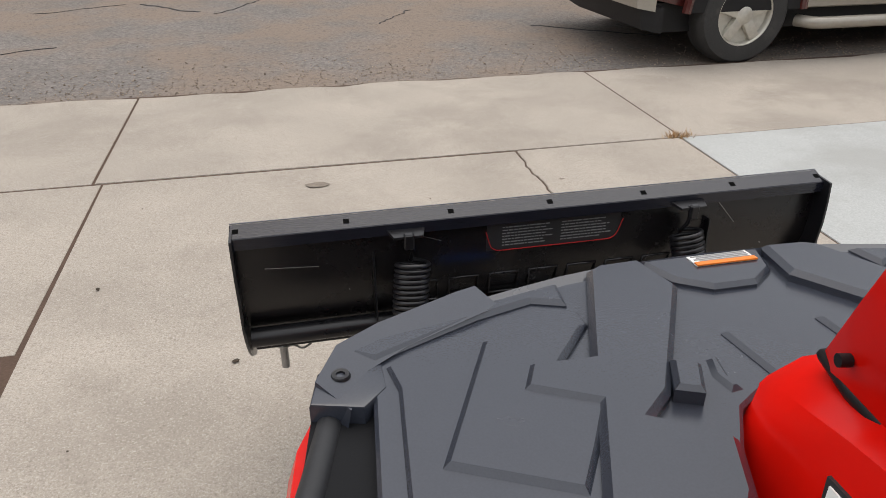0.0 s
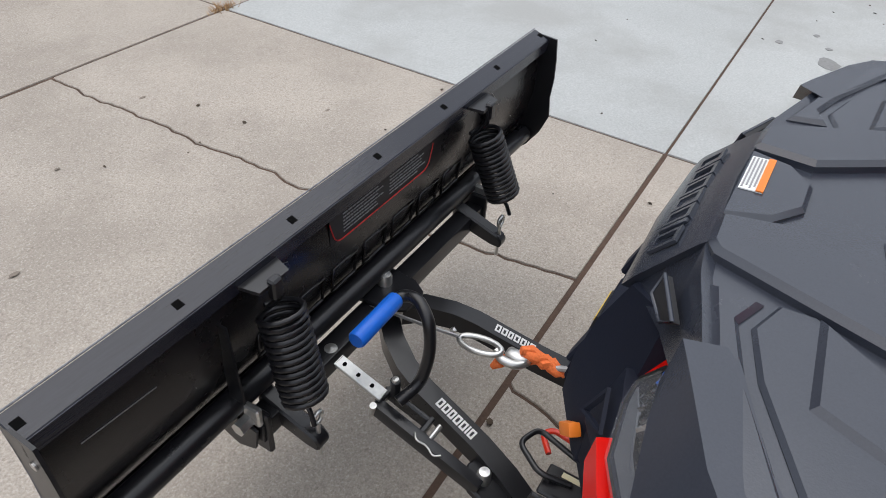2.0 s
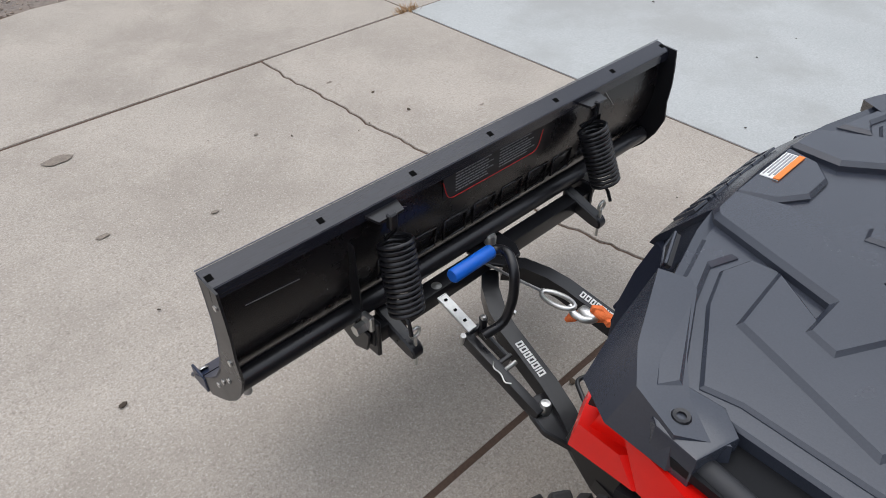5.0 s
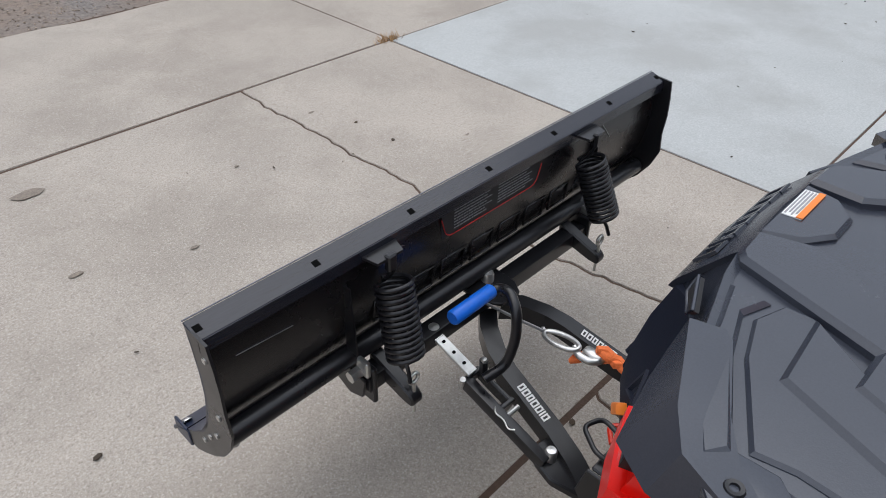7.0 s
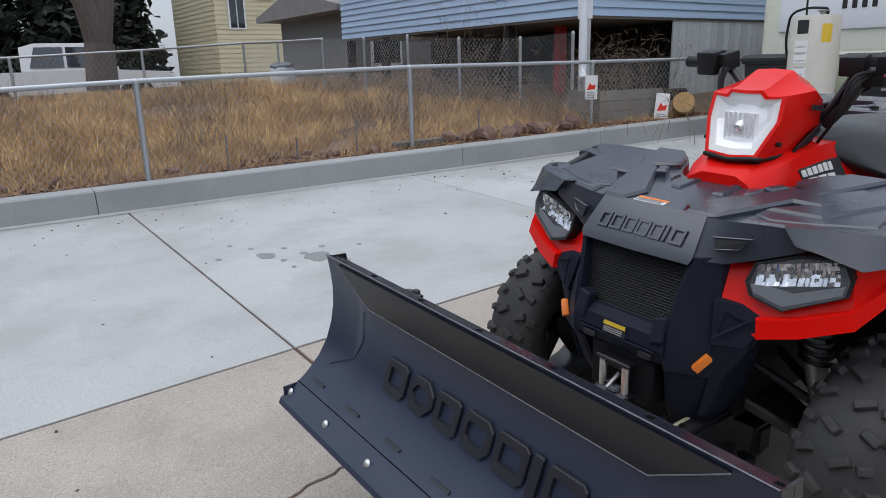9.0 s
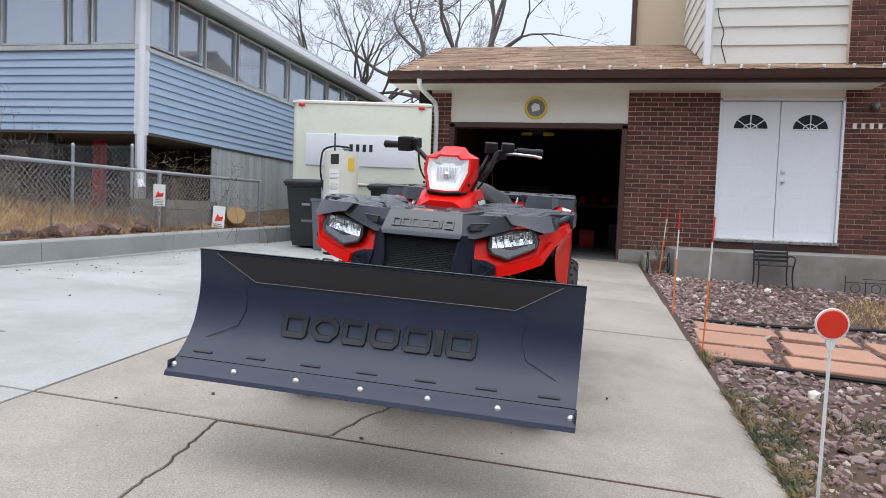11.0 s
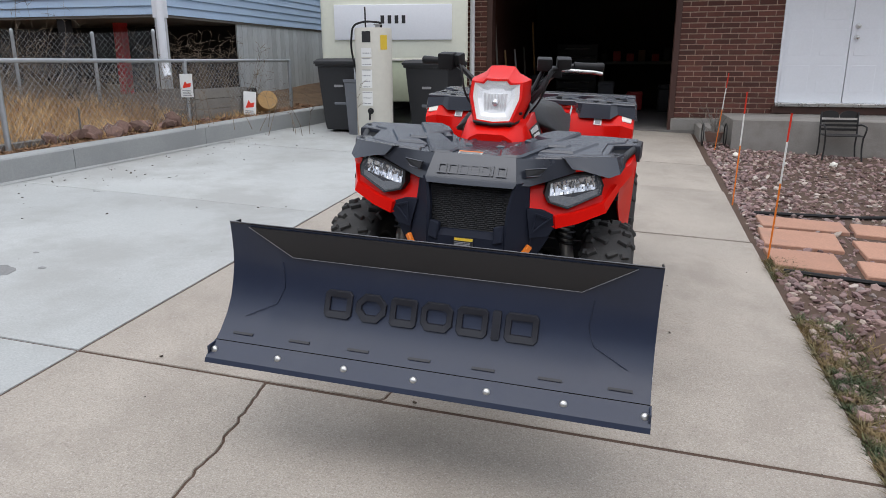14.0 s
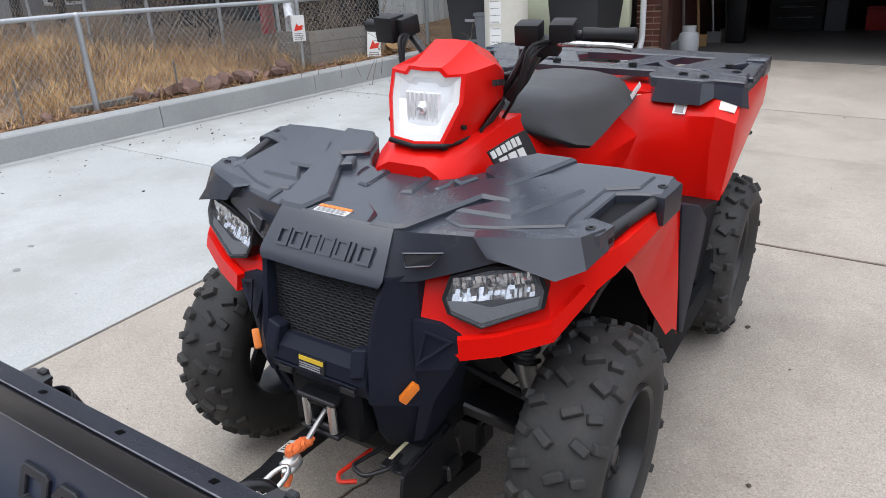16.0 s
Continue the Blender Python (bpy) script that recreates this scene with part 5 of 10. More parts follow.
    box(bm, (XW - 0.3, Y - 0.30, 3.62), (X + 0.28, YB + 0.3, 3.74), 0.01)
    prism(bm, [(XW - 0.3, Y - 0.30, 3.74), (X + 0.28, Y - 0.30, 3.74), ((X + XW) / 2, Y - 0.30, 4.5)], (0, YB - Y + 0.6, 0))
    part("roof", bm, M["plank_white"], h, "pale low roof with white eaves")
    bm = nb()
    box(bm, (X + 0.27, Y - 0.3, 3.56), (X + 0.36, YB, 3.66), 0.01)
    part("gutter", bm, M["white"], h, "white gutter")
    # posts and space below: near-black colour does the work of shade
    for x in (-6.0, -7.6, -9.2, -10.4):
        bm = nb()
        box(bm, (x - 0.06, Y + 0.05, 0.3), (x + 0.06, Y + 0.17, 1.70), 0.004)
        part("post", bm, M["shade"], h, "timber post coloured near-black as shade")
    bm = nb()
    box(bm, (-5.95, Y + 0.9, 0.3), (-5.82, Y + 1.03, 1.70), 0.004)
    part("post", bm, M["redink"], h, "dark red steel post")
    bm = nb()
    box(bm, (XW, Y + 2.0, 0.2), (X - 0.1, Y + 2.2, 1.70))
    part("undercroft_wall", bm, M["shade"], h, "wall under the house, near-black in place of shade")
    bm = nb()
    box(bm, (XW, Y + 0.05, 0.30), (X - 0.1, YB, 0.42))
    part("undercroft_floor", bm, M["shade"], h, "earth floor under the house, coloured near-black as shade")
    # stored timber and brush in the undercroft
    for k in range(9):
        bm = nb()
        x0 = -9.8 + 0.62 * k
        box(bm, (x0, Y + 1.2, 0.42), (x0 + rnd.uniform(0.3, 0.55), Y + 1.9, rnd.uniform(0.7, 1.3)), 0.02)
        part("stored_crate", bm, M["shade"], h, "stored crate coloured near-black as shade")
    # board skirt on the side
    y = 5.95
    me = None
    while y < YB:
        bm = nb()
        box(bm, (X - 0.06, y, 0.35), (X - 0.035, y + 0.135, 1.70), 0.003)
        part("skirt_board", bm, M["plank_white"], h)
        y += 0.142
    return h


blue_house()


# ---- chain-link fences ----
def lattice(bm, a, b, z0a, z0b, z1a, z1b, pitch=0.058, r=0.0012):
    """Wire diamonds between two posts: the crossing wires, each a thin three-sided rod, cut at the panel's ends."""
    a, b = Vector(a), Vector(b)
    ln = (b - a).length
    ux = (b - a) / ln
    def at(s, f):
        p = a + ux * s
        lo, hi = z0a + (z0b - z0a) * s / ln, z1a + (z1b - z1a) * s / ln
        return Vector((p.x, p.y, lo + (hi - lo) * f))
    hgt = z1a - z0a
    run = hgt * 0.82
    k = int((ln + run) / pitch) + 1
    nrm = Vector((-ux.y, ux.x, 0)) * 0.0012
    for sgn in (1, -1):
        for i in range(k):
            s0 = i * pitch - (run if sgn > 0 else 0)
            s1 = s0 + run * sgn
            if sgn < 0:
                s0, s1 = i * pitch, i * pitch - run
            f0, f1 = 0.0, 1.0
            if min(s0, s1) >= ln or max(s0, s1) <= 0:
                continue
            def clip(s0, f0, s1, f1, lim, low):
                if (s0 < lim if low else s0 > lim):
                    t = (lim - s0) / (s1 - s0)
                    return lim, f0 + (f1 - f0) * t
                return s0, f0
            for lim, low in ((0.0, True), (ln, False)):
                n0 = clip(s0, f0, s1, f1, lim, low)
                n1 = clip(s1, f1, s0, f0, lim, low)
                (s0, f0), (s1, f1) = n0, n1
            p, q = at(s0, f0) + nrm * sgn, at(s1, f1) + nrm * sgn
            if (q - p).length < 0.02:
                continue
            d = (q - p).normalized()
            u = d.cross(Vector((nrm.x, nrm.y, 0)).normalized()) * r
            v = Vector((nrm.x, nrm.y, 0)).normalized() * r
            ra = [p + u, p - u * 0.5 + v, p - u * 0.5 - v]
            rb = [q + u, q - u * 0.5 + v, q - u * 0.5 - v]
            va, vb = [bm.verts.new(c) for c in ra], [bm.verts.new(c) for c in rb]
            for j in range(3):
                bm.faces.new((va[j], va[(j + 1) % 3], vb[(j + 1) % 3], vb[j]))


def fence(name, label, posts, post_r=0.024, rail_r=0.020, pitch=0.058, bare=0):
    """posts: x, y, foot height, top height."""
    f = empty(name, label, "fence")
    for i, (x, y, z0, z1) in enumerate(posts):
        bm = nb()
        rod(bm, (x, y, z0 - 0.15), (x, y, z1), post_r, 12)
        lathe(bm, [(post_r + 0.003, -0.02), (post_r + 0.004, 0.0), (post_r * 0.7, 0.018), (0.0, 0.024)], 12, Matrix.Translation((x, y, z1)))
        part("post", bm, M["galv"], f, sharp=40)
    for k, (a, b) in enumerate(zip(posts, posts[1:])):
        if k >= bare:
            bm = nb()
            rod(bm, (a[0], a[1], a[3]), (b[0], b[1], b[3]), rail_r, 10)
            part("top_rail", bm, M["galv"], f, sharp=60)
        bm = nb()
        lattice(bm, (a[0], a[1], 0), (b[0], b[1], 0), a[2], b[2], a[3], b[3], pitch)
        part("wire_mesh", bm, M["wire"], f, "galvanised chain-link mesh", 80, kind="stuff")
    return f


def foot(x, y, up=0.19):
    return on_slope(x, y, up).z


near_posts = [(-4.80, -3.02, foot(-4.80, -3.02), 1.06), (-4.46, -0.79, foot(-4.46, -0.79), 1.14), (-4.17, 1.55, foot(-4.17, 1.55), 1.19), (-3.89, 3.70, foot(-3.89, 3.70), 1.19), (-3.60, 5.60, foot(-3.6, 5.6), 1.195)]
fence("kerb_fence", "low galvanised chain-link fence along the kerb", near_posts)
fence("street_fence", "low galvanised chain-link fence along the sidewalk", [(-4.82, -3.06, foot(-4.8, -3.0), 1.06), (-7.2, -3.06, foot(-7.2, -3.0), 1.20), (-9.6, -3.06, foot(-9.6, -3.0), 1.30)])
fence("yard_fence", "tall chain-link fence before the blue house", [(-4.47, 4.00, 0.62, 1.52), (-5.07, 3.73, 0.60, 1.49), (-5.86, 3.41, 0.60, 1.52), (-6.87, 3.30, 0.62, 1.60), (-7.93, 3.22, 0.62, 1.62), (-9.05, 3.1, 0.64, 1.66), (-10.6, 3.0, 0.64, 1.68), (-12.0, 2.9, 0.66, 1.72)], post_r=0.019, bare=5)
fence("back_fence", "far chain-link fence across the dry yard", [(-11.6, -3.0, 0.5, 1.45), (-11.7, -1.0, 0.6, 1.5), (-11.8, 1.0, 0.62, 1.6), (-12.0, 2.9, 0.66, 1.72)], pitch=0.09)
# lone stub posts and stakes in the bed
for x, y, hgt in ((-4.26, 1.0, 0.35), (-4.42, -0.15, 0.30), (-4.1, 2.3, 0.30), (-4.35, 0.45, 0.22)):
    bm = nb()
    tube(bm, [(x, y, foot(x, y) - 0.05), (x + 0.01, y, foot(x, y) + hgt)], 0.009, 6)
    solo("garden_stake", bm, M["plank_grey"], "thin dark stake stuck in the bed", "stake", group="stakes in the bed")
# dead brush in front of the blue house: thin bare stems
def brush(name, label, centre, n, seed, hmax):
    rnd = random.Random(seed)
    bm = nb()
    for k in range(n):
        x, y = centre[0] + rnd.gauss(0, centre[2]), centre[1] + rnd.gauss(0, 0.12)
        z = foot(x, y)
        p = Vector((x, y, z))
        d = Vector((rnd.gauss(0, 0.25), rnd.gauss(0, 0.2), 1)).normalized()
        hgt = rnd.uniform(0.4, 1) * hmax
        pts, rs = [p.copy()], [0.0038]
        for j in range(5):
            d = (d + Vector((rnd.gauss(0, 0.13), rnd.gauss(0, 0.13), 0.02))).normalized()
            p = p + d * hgt / 5
            pts.append(p.copy())
            rs.append(0.0038 * (1 - (j + 1) / 6))
            if j > 1:
                for _ in range(2):
                    q = p + Vector((rnd.gauss(0, 0.07), rnd.gauss(0, 0.07), rnd.uniform(0, 0.09)))
                    tube(bm, [p, (p + q) / 2 + Vector((rnd.gauss(0, 0.012), rnd.gauss(0, 0.012), 0.01)), q], [0.0022, 0.0018, 0.0010], 3)
        tube(bm, pts, rs, 4)
    return solo(name, bm, M["dead_weed"], label, "dead brush", kind="stuff")


brush("dead_brush", "tangle of bare dead stems against the blue house", (-7.4, 3.75, 1.5), 190, 5, 0.95)
brush("dead_brush", "tangle of bare dead stems beside the post", (-4.55, 4.75, 0.35), 170, 6, 0.95)
brush("dead_brush", "thin dark shrub tips before the blue siding", (-6.7, 3.85, 0.8), 26, 15, 1.75)
brush("dead_brush", "dead weed stems along the yard fence", (-6.2, 3.5, 1.5), 330, 8, 0.55)


# ---- parked camper ----
def camper():
    c = empty("camper_trailer", "pale cream and green camper trailer parked beside the garage", "camper trailer", pose(0, 0, 0))
    turn = Matrix.Translation((-1.23, 5.98, 0)) @ Matrix.Rotation(radians(10), 4, "Z") @ Matrix.Translation((1.23, -5.98, 0))
    c.matrix_world = turn
    bm = nb()
    prism(bm, [(-3.17, 5.98, 1.19), (-1.23, 5.98, 1.19), (-1.75, 10.2, 1.19), (-3.17, 10.2, 1.19)], (0, 0, 1.17), 0.06, 3)
    part("body", bm, M["camper"], c, "cream upper body")
    bm = nb()
    prism(bm, [(-3.16, 5.995, 0.66), (-1.24, 5.995, 0.66), (-1.76, 10.2, 0.66), (-3.16, 10.2, 0.66)], (0, 0, 0.54), 0.03, 2)
    part("lower_body", bm, M["camper_low"], c, "greenish lower body")
    bm = nb()
    box(bm, (-3.185, 5.965, 2.30), (-1.235, 6.05, 2.345), 0.01)
    part("trim_strip", bm, M["cream"], c)
    bm = nb()
    box(bm, (-3.185, 5.968, 1.19), (-1.235, 6.0, 1.215), 0.004)
    part("trim_strip", bm, M["cream"], c)
    for x in (-3.05, -1.38):
        bm = nb()
        box(bm, (x - 0.045, 5.95, 2.265), (x + 0.045, 5.985, 2.295), 0.008)
        part("marker_lamp", bm, M["redsign"], c, "red marker lamp")
    bm = nb()
    box(bm, (-2.98, 5.955, 1.45), (-1.44, 5.982, 1.89), 0.012, seg=2)
    brd = part("white_board", bm, M["white"], c, "white flat board with four small dark bars")
    for k in range(4):
        bm = nb()
        box(bm, (-2.365 + 0.092 * k, 5.951, 1.655), (-2.318 + 0.092 * k, 5.956, 1.755))
        part("dark_bar", bm, M["ink"], brd, "plain dark bar")
    for s in (-1, 1):
        for y in (7.8, 8.6):
            bm = nb()
            lathe(bm, [(0.12, -0.09), (0.30, -0.09), (0.33, -0.05), (0.33, 0.05), (0.30, 0.09), (0.12, 0.09)], 24, Matrix.Translation((-2.45 + 0.55 * s, y, 0.68)) @ AX)
            part("wheel", bm, M["tyre"], c)
    for x in (-2.9, -1.55):
        bm = nb()
        box(bm, (x - 0.03, 6.1, 0.30), (x + 0.03, 6.16, 0.70))
        box(bm, (x - 0.08, 6.05, 0.29), (x + 0.08, 6.21, 0.325))
        part("jack", bm, M["steel_grey"], c)
    return c


camper()


# ---- bare tree, distance ----
def branch(bm, p, d, ln, r, lev, rnd, tips):
    n = 4
    pts, rs = [p.copy()], [r]
    for k in range(n):
        d = (d + Vector((rnd.gauss(0, 0.13), rnd.gauss(0, 0.13), rnd.gauss(0.03, 0.10)))).normalized()
        p = p + d * ln / n
        pts.append(p.copy())
        rs.append(r * (1 - 0.42 * (k + 1) / n))
    tube(bm, pts, rs, 7 if lev < 2 else 4 if lev < 4 else 3, caps=False)
    if lev >= 6:
        return
    m = rnd.choice((2, 3, 3)) if lev < 3 else rnd.choice((2, 3, 3))
    for k in range(m):
        i = rnd.randint(2, n) if k else n
        a = Vector((rnd.gauss(0, 1), rnd.gauss(0, 1), rnd.gauss(0, 0.5))).normalized()
        nd = (d * 0.9 + a * rnd.uniform(0.45, 0.85)).normalized()
        branch(bm, pts[i], nd, ln * rnd.uniform(0.58, 0.80), max(rs[i] * rnd.uniform(0.55, 0.75), 0.005), lev + 1, rnd, tips)


def bare_tree(at, hgt, r, seed, label):
    rnd = random.Random(seed)
    t = empty("bare_tree", label, "tree", pose(*at))
    bm = nb()
    tube(bm, [(0, 0, -0.3), (0.03, 0, 0.3), (0.06, 0.05, hgt * 0.30)], [r * 1.35, r, r * 0.85], 12, caps=False)
    part("trunk", bm, M["bark"], t, sharp=80)
    bm = nb()
    for k in range(5):
        a = 6.283 * k / 5 + rnd.uniform(-0.4, 0.4)
        d = Vector((math.cos(a) * 0.6, math.sin(a) * 0.6, 1)).normalized()
        branch(bm, Vector((0.06, 0.05, hgt * rnd.uniform(0.24, 0.30))), d, hgt * 0.30, r * 0.55, 0, rnd, [])
    part("crown", bm, M["bark"], t, "bare spreading branches", 80)
    return t


bare_tree((-3.2, 17.5, 0.3), 9.5, 0.30, 12, "large leafless tree behind the garage")
bare_tree((-7.8, 19.5, 0.3), 9.0, 0.26, 15, "leafless tree behind the blue house")


def yard_tree():
    t = empty("yard_tree", "thick grey forked tree trunk in the far yard", "tree", pose(-15.3, 0.95, 0.45))
    bm = nb()
    tube(bm, [(0, 0, -0.2), (0, 0, 0.5), (0, 0.05, 1.4)], [0.42, 0.33, 0.30], 14)
    tube(bm, [(0, 0.05, 1.3), (0.1, -0.15, 2.2), (0.2, -0.7, 3.6), (0.3, -1.2, 6.0)], [0.26, 0.22, 0.18, 0.1], 12)
    tube(bm, [(0, 0.05, 1.3), (0, 0.25, 2.3), (-0.1, 0.6, 4.0), (-0.2, 0.9, 6.5)], [0.24, 0.21, 0.17, 0.1], 12)
    part("trunk", bm, M["bark"], t, sharp=80)
    rnd = random.Random(4)
    bm = nb()
    for k in range(6):
        branch(bm, Vector((0.2 * math.cos(k), 0.6 * math.sin(k * 2), 4 + 0.4 * k)), Vector((math.cos(k), math.sin(k), 0.8)).normalized(), 1.6, 0.07, 2, rnd, [])
    part("crown", bm, M["bark"], t, "bare branches", 80)


yard_tree()


def conifer(at, hgt, wid, seed):
    rnd = random.Random(seed)
    t = empty("conifer", "dense dark evergreen tree beyond the yard", "tree", pose(*at))
    bm = nb()
    tube(bm, [(0, 0, 0), (0, 0, hgt * 0.9)], [0.25, 0.05], 8)
    part("trunk", bm, M["bark"], t)
    vs, fs = [], []
    for k in range(12000):
        u = rnd.random()
        z = hgt * (0.04 + 0.96 * u)
        rr = wid * (1 - u) ** 0.75 * (0.75 + 0.35 * noise.noise((u * 9, k * 0.01, seed)))
        a = rnd.uniform(0, 6.283)
        q = rr * math.sqrt(rnd.uniform(0.3, 1))
        c = Vector((q * math.cos(a), q * math.sin(a), z))
        s = rnd.uniform(0.14, 0.38)
        d1 = Vector((rnd.gauss(0, 1), rnd.gauss(0, 1), rnd.gauss(-0.4, 0.5))).normalized() * s
        d2 = Vector((rnd.gauss(0, 1), rnd.gauss(0, 1), rnd.gauss(0, 0.5))).normalized() * s * 0.5
        i = len(vs)
        vs += [c - d2, c + d1, c + d2, c - d1 * 0.4]
        fs.append((i, i + 1, i + 2, i + 3))
    raw("crown", vs, fs, M["leaf_dark"], t)


conifer((-24.0, -3.4, 0.3), 9.0, 4.4, 1)
conifer((-25.5, 1.2, 0.3), 8.5, 3.9, 2)
conifer((-26.0, -8.5, 0.3), 8.0, 3.4, 3)
conifer((-29.5, 3.6, 0.3), 8.5, 3.4, 4)


def far_house(name, label, at, w, d, hgt, wallmat, roofmat, wins, rise=1.4):
    h = empty(name, label, "house", pose(*at))
    bm = nb()
    box(bm, (0, 0, -0.5), (d, w, hgt))
    part("wall", bm, wallmat, h)
    if wallmat is M["siding_yellow"]:
        for k in range(int(hgt / 0.16)):
            bm = nb()
            prism(bm, [(d + 0.02, 0, 0.16 * k), (d + 0.02, w, 0.16 * k), (d + 0.004, w, 0.16 * k + 0.16), (d + 0.004, 0, 0.16 * k + 0.16)], (-0.02, 0, 0))
            part("siding_board", bm, wallmat, h)
            bm = nb()
            prism(bm, [(0, -0.02, 0.16 * k), (d, -0.02, 0.16 * k), (d, -0.004, 0.16 * k + 0.16), (0, -0.004, 0.16 * k + 0.16)], (0, 0.02, 0))
            part("siding_board", bm, wallmat, h)
    bm = nb()
    prism(bm, [(-0.4, -0.5, hgt - 0.05), (d + 0.5, -0.5, hgt - 0.05), (d + 0.5, -0.5, hgt + 0.07), (d / 2, -0.5, hgt + rise), (-0.4, -0.5, hgt + 0.07)], (0, w + 1.0, 0))
    part("roof", bm, roofmat, h)
    for y0, y1, z0, z1 in wins:
        bm = nb()
        box(bm, (d + 0.02, y0 - 0.06, z0 - 0.06), (d + 0.06, y1 + 0.06, z1 + 0.06))
        wn = part("window", bm, M["white"], h)
        bm = nb()
        box(bm, (d + 0.055, y0, z0), (d + 0.07, (y0 + y1) / 2 - 0.02, z1))
        part("pane", bm, M["pane_dark"], wn)
        bm = nb()
        box(bm, (d + 0.055, (y0 + y1) / 2 + 0.02, z0), (d + 0.07, y1, z1))
        part("pane", bm, M["pane_dark"], wn)
    return h


far_house("yellow_house", "pale yellow sided house across the far yard", (-28.5, 6.3, 0.4), 8.5, 5.0, 5.2, M["siding_yellow"], M["shingle_joined"], [(0.5, 1.0, 2.3, 3.3), (1.6, 2.7, 3.3, 4.6), (5.4, 6.2, 1.2, 2.2)])
far_house("grey_shed", "grey shed with a low grey roof behind the yard", (-16.4, 5.6, 0.4), 3.2, 3.6, 2.05, M["greypaint"], M["roof_grey"], [(0.6, 1.3, 0.9, 1.6)], 0.55)
far_house("brown_house", "brown house beyond the street corner", (-33, -20.0, 0.4), 9.0, 5.0, 3.0, M["beige"], M["shingle_joined"], [(2, 3.4, 1.0, 2.2), (5, 6.4, 1.0, 2.2)])


def vehicle_wheel(parent, x, y, r, w, m_rim, spokes=5):
    wh = new("wheel")
    wh.parent = parent
    wh.matrix_basis = Matrix.Translation((x, y, r))
    bm = nb()
    k = w / 2
    lathe(bm, [(r * 0.60, -k), (r * 0.70, -k * 1.04), (r * 0.90, -k), (r * 0.985, -k * 0.72), (r, -k * 0.3), (r, k * 0.3), (r * 0.985, k * 0.72), (r * 0.90, k), (r * 0.70, k * 1.04), (r * 0.60, k)], 40, AY, cap=False)
    part("tyre", bm, M["tyre"], wh, sharp=40)
    bm = nb()
    for s in (1, -1):
        lathe(bm, [(r * 0.61, k * 0.98), (r * 0.59, k * 0.99), (r * 0.56, k * 0.85), (r * 0.54, k * 0.6), (r * 0.30, k * 0.5), (0.0, k * 0.5)], 36, AY if s > 0 else AY @ Matrix.Rotation(math.pi, 4, "X"), cap=False)
        for j in range(spokes):
            a = 2 * math.pi * j / spokes
            m = (Matrix.Identity(4) if s > 0 else Matrix.Rotation(math.pi, 4, "Z")) @ Matrix.Rotation(a, 4, "Y")
            vs = box(bm, (-r * 0.105, k * 0.5, r * 0.12), (r * 0.105, k * 0.90, r * 0.56), r * 0.03, seg=2, m=m)
        lathe(bm, [(0.0, k * 1.0), (r * 0.12, k * 0.98), (r * 0.19, k * 0.88), (r * 0.2, k * 0.5)], 20, AY if s > 0 else AY @ Matrix.Rotation(math.pi, 4, "X"), cap=False)
    part("rim", bm, m_rim, wh, "silver spoked rim", 30)
    # black disc and barrel put in as the shade behind the spokes
    bm = nb()
    lathe(bm, [(r * 0.53, -k * 0.4), (r * 0.53, k * 0.42), (0, k * 0.42)], 24, AY, cap=False)
    part("brake_shadow", bm, M["black"], wh, "black liner standing in for shade behind the spokes")
    return wh


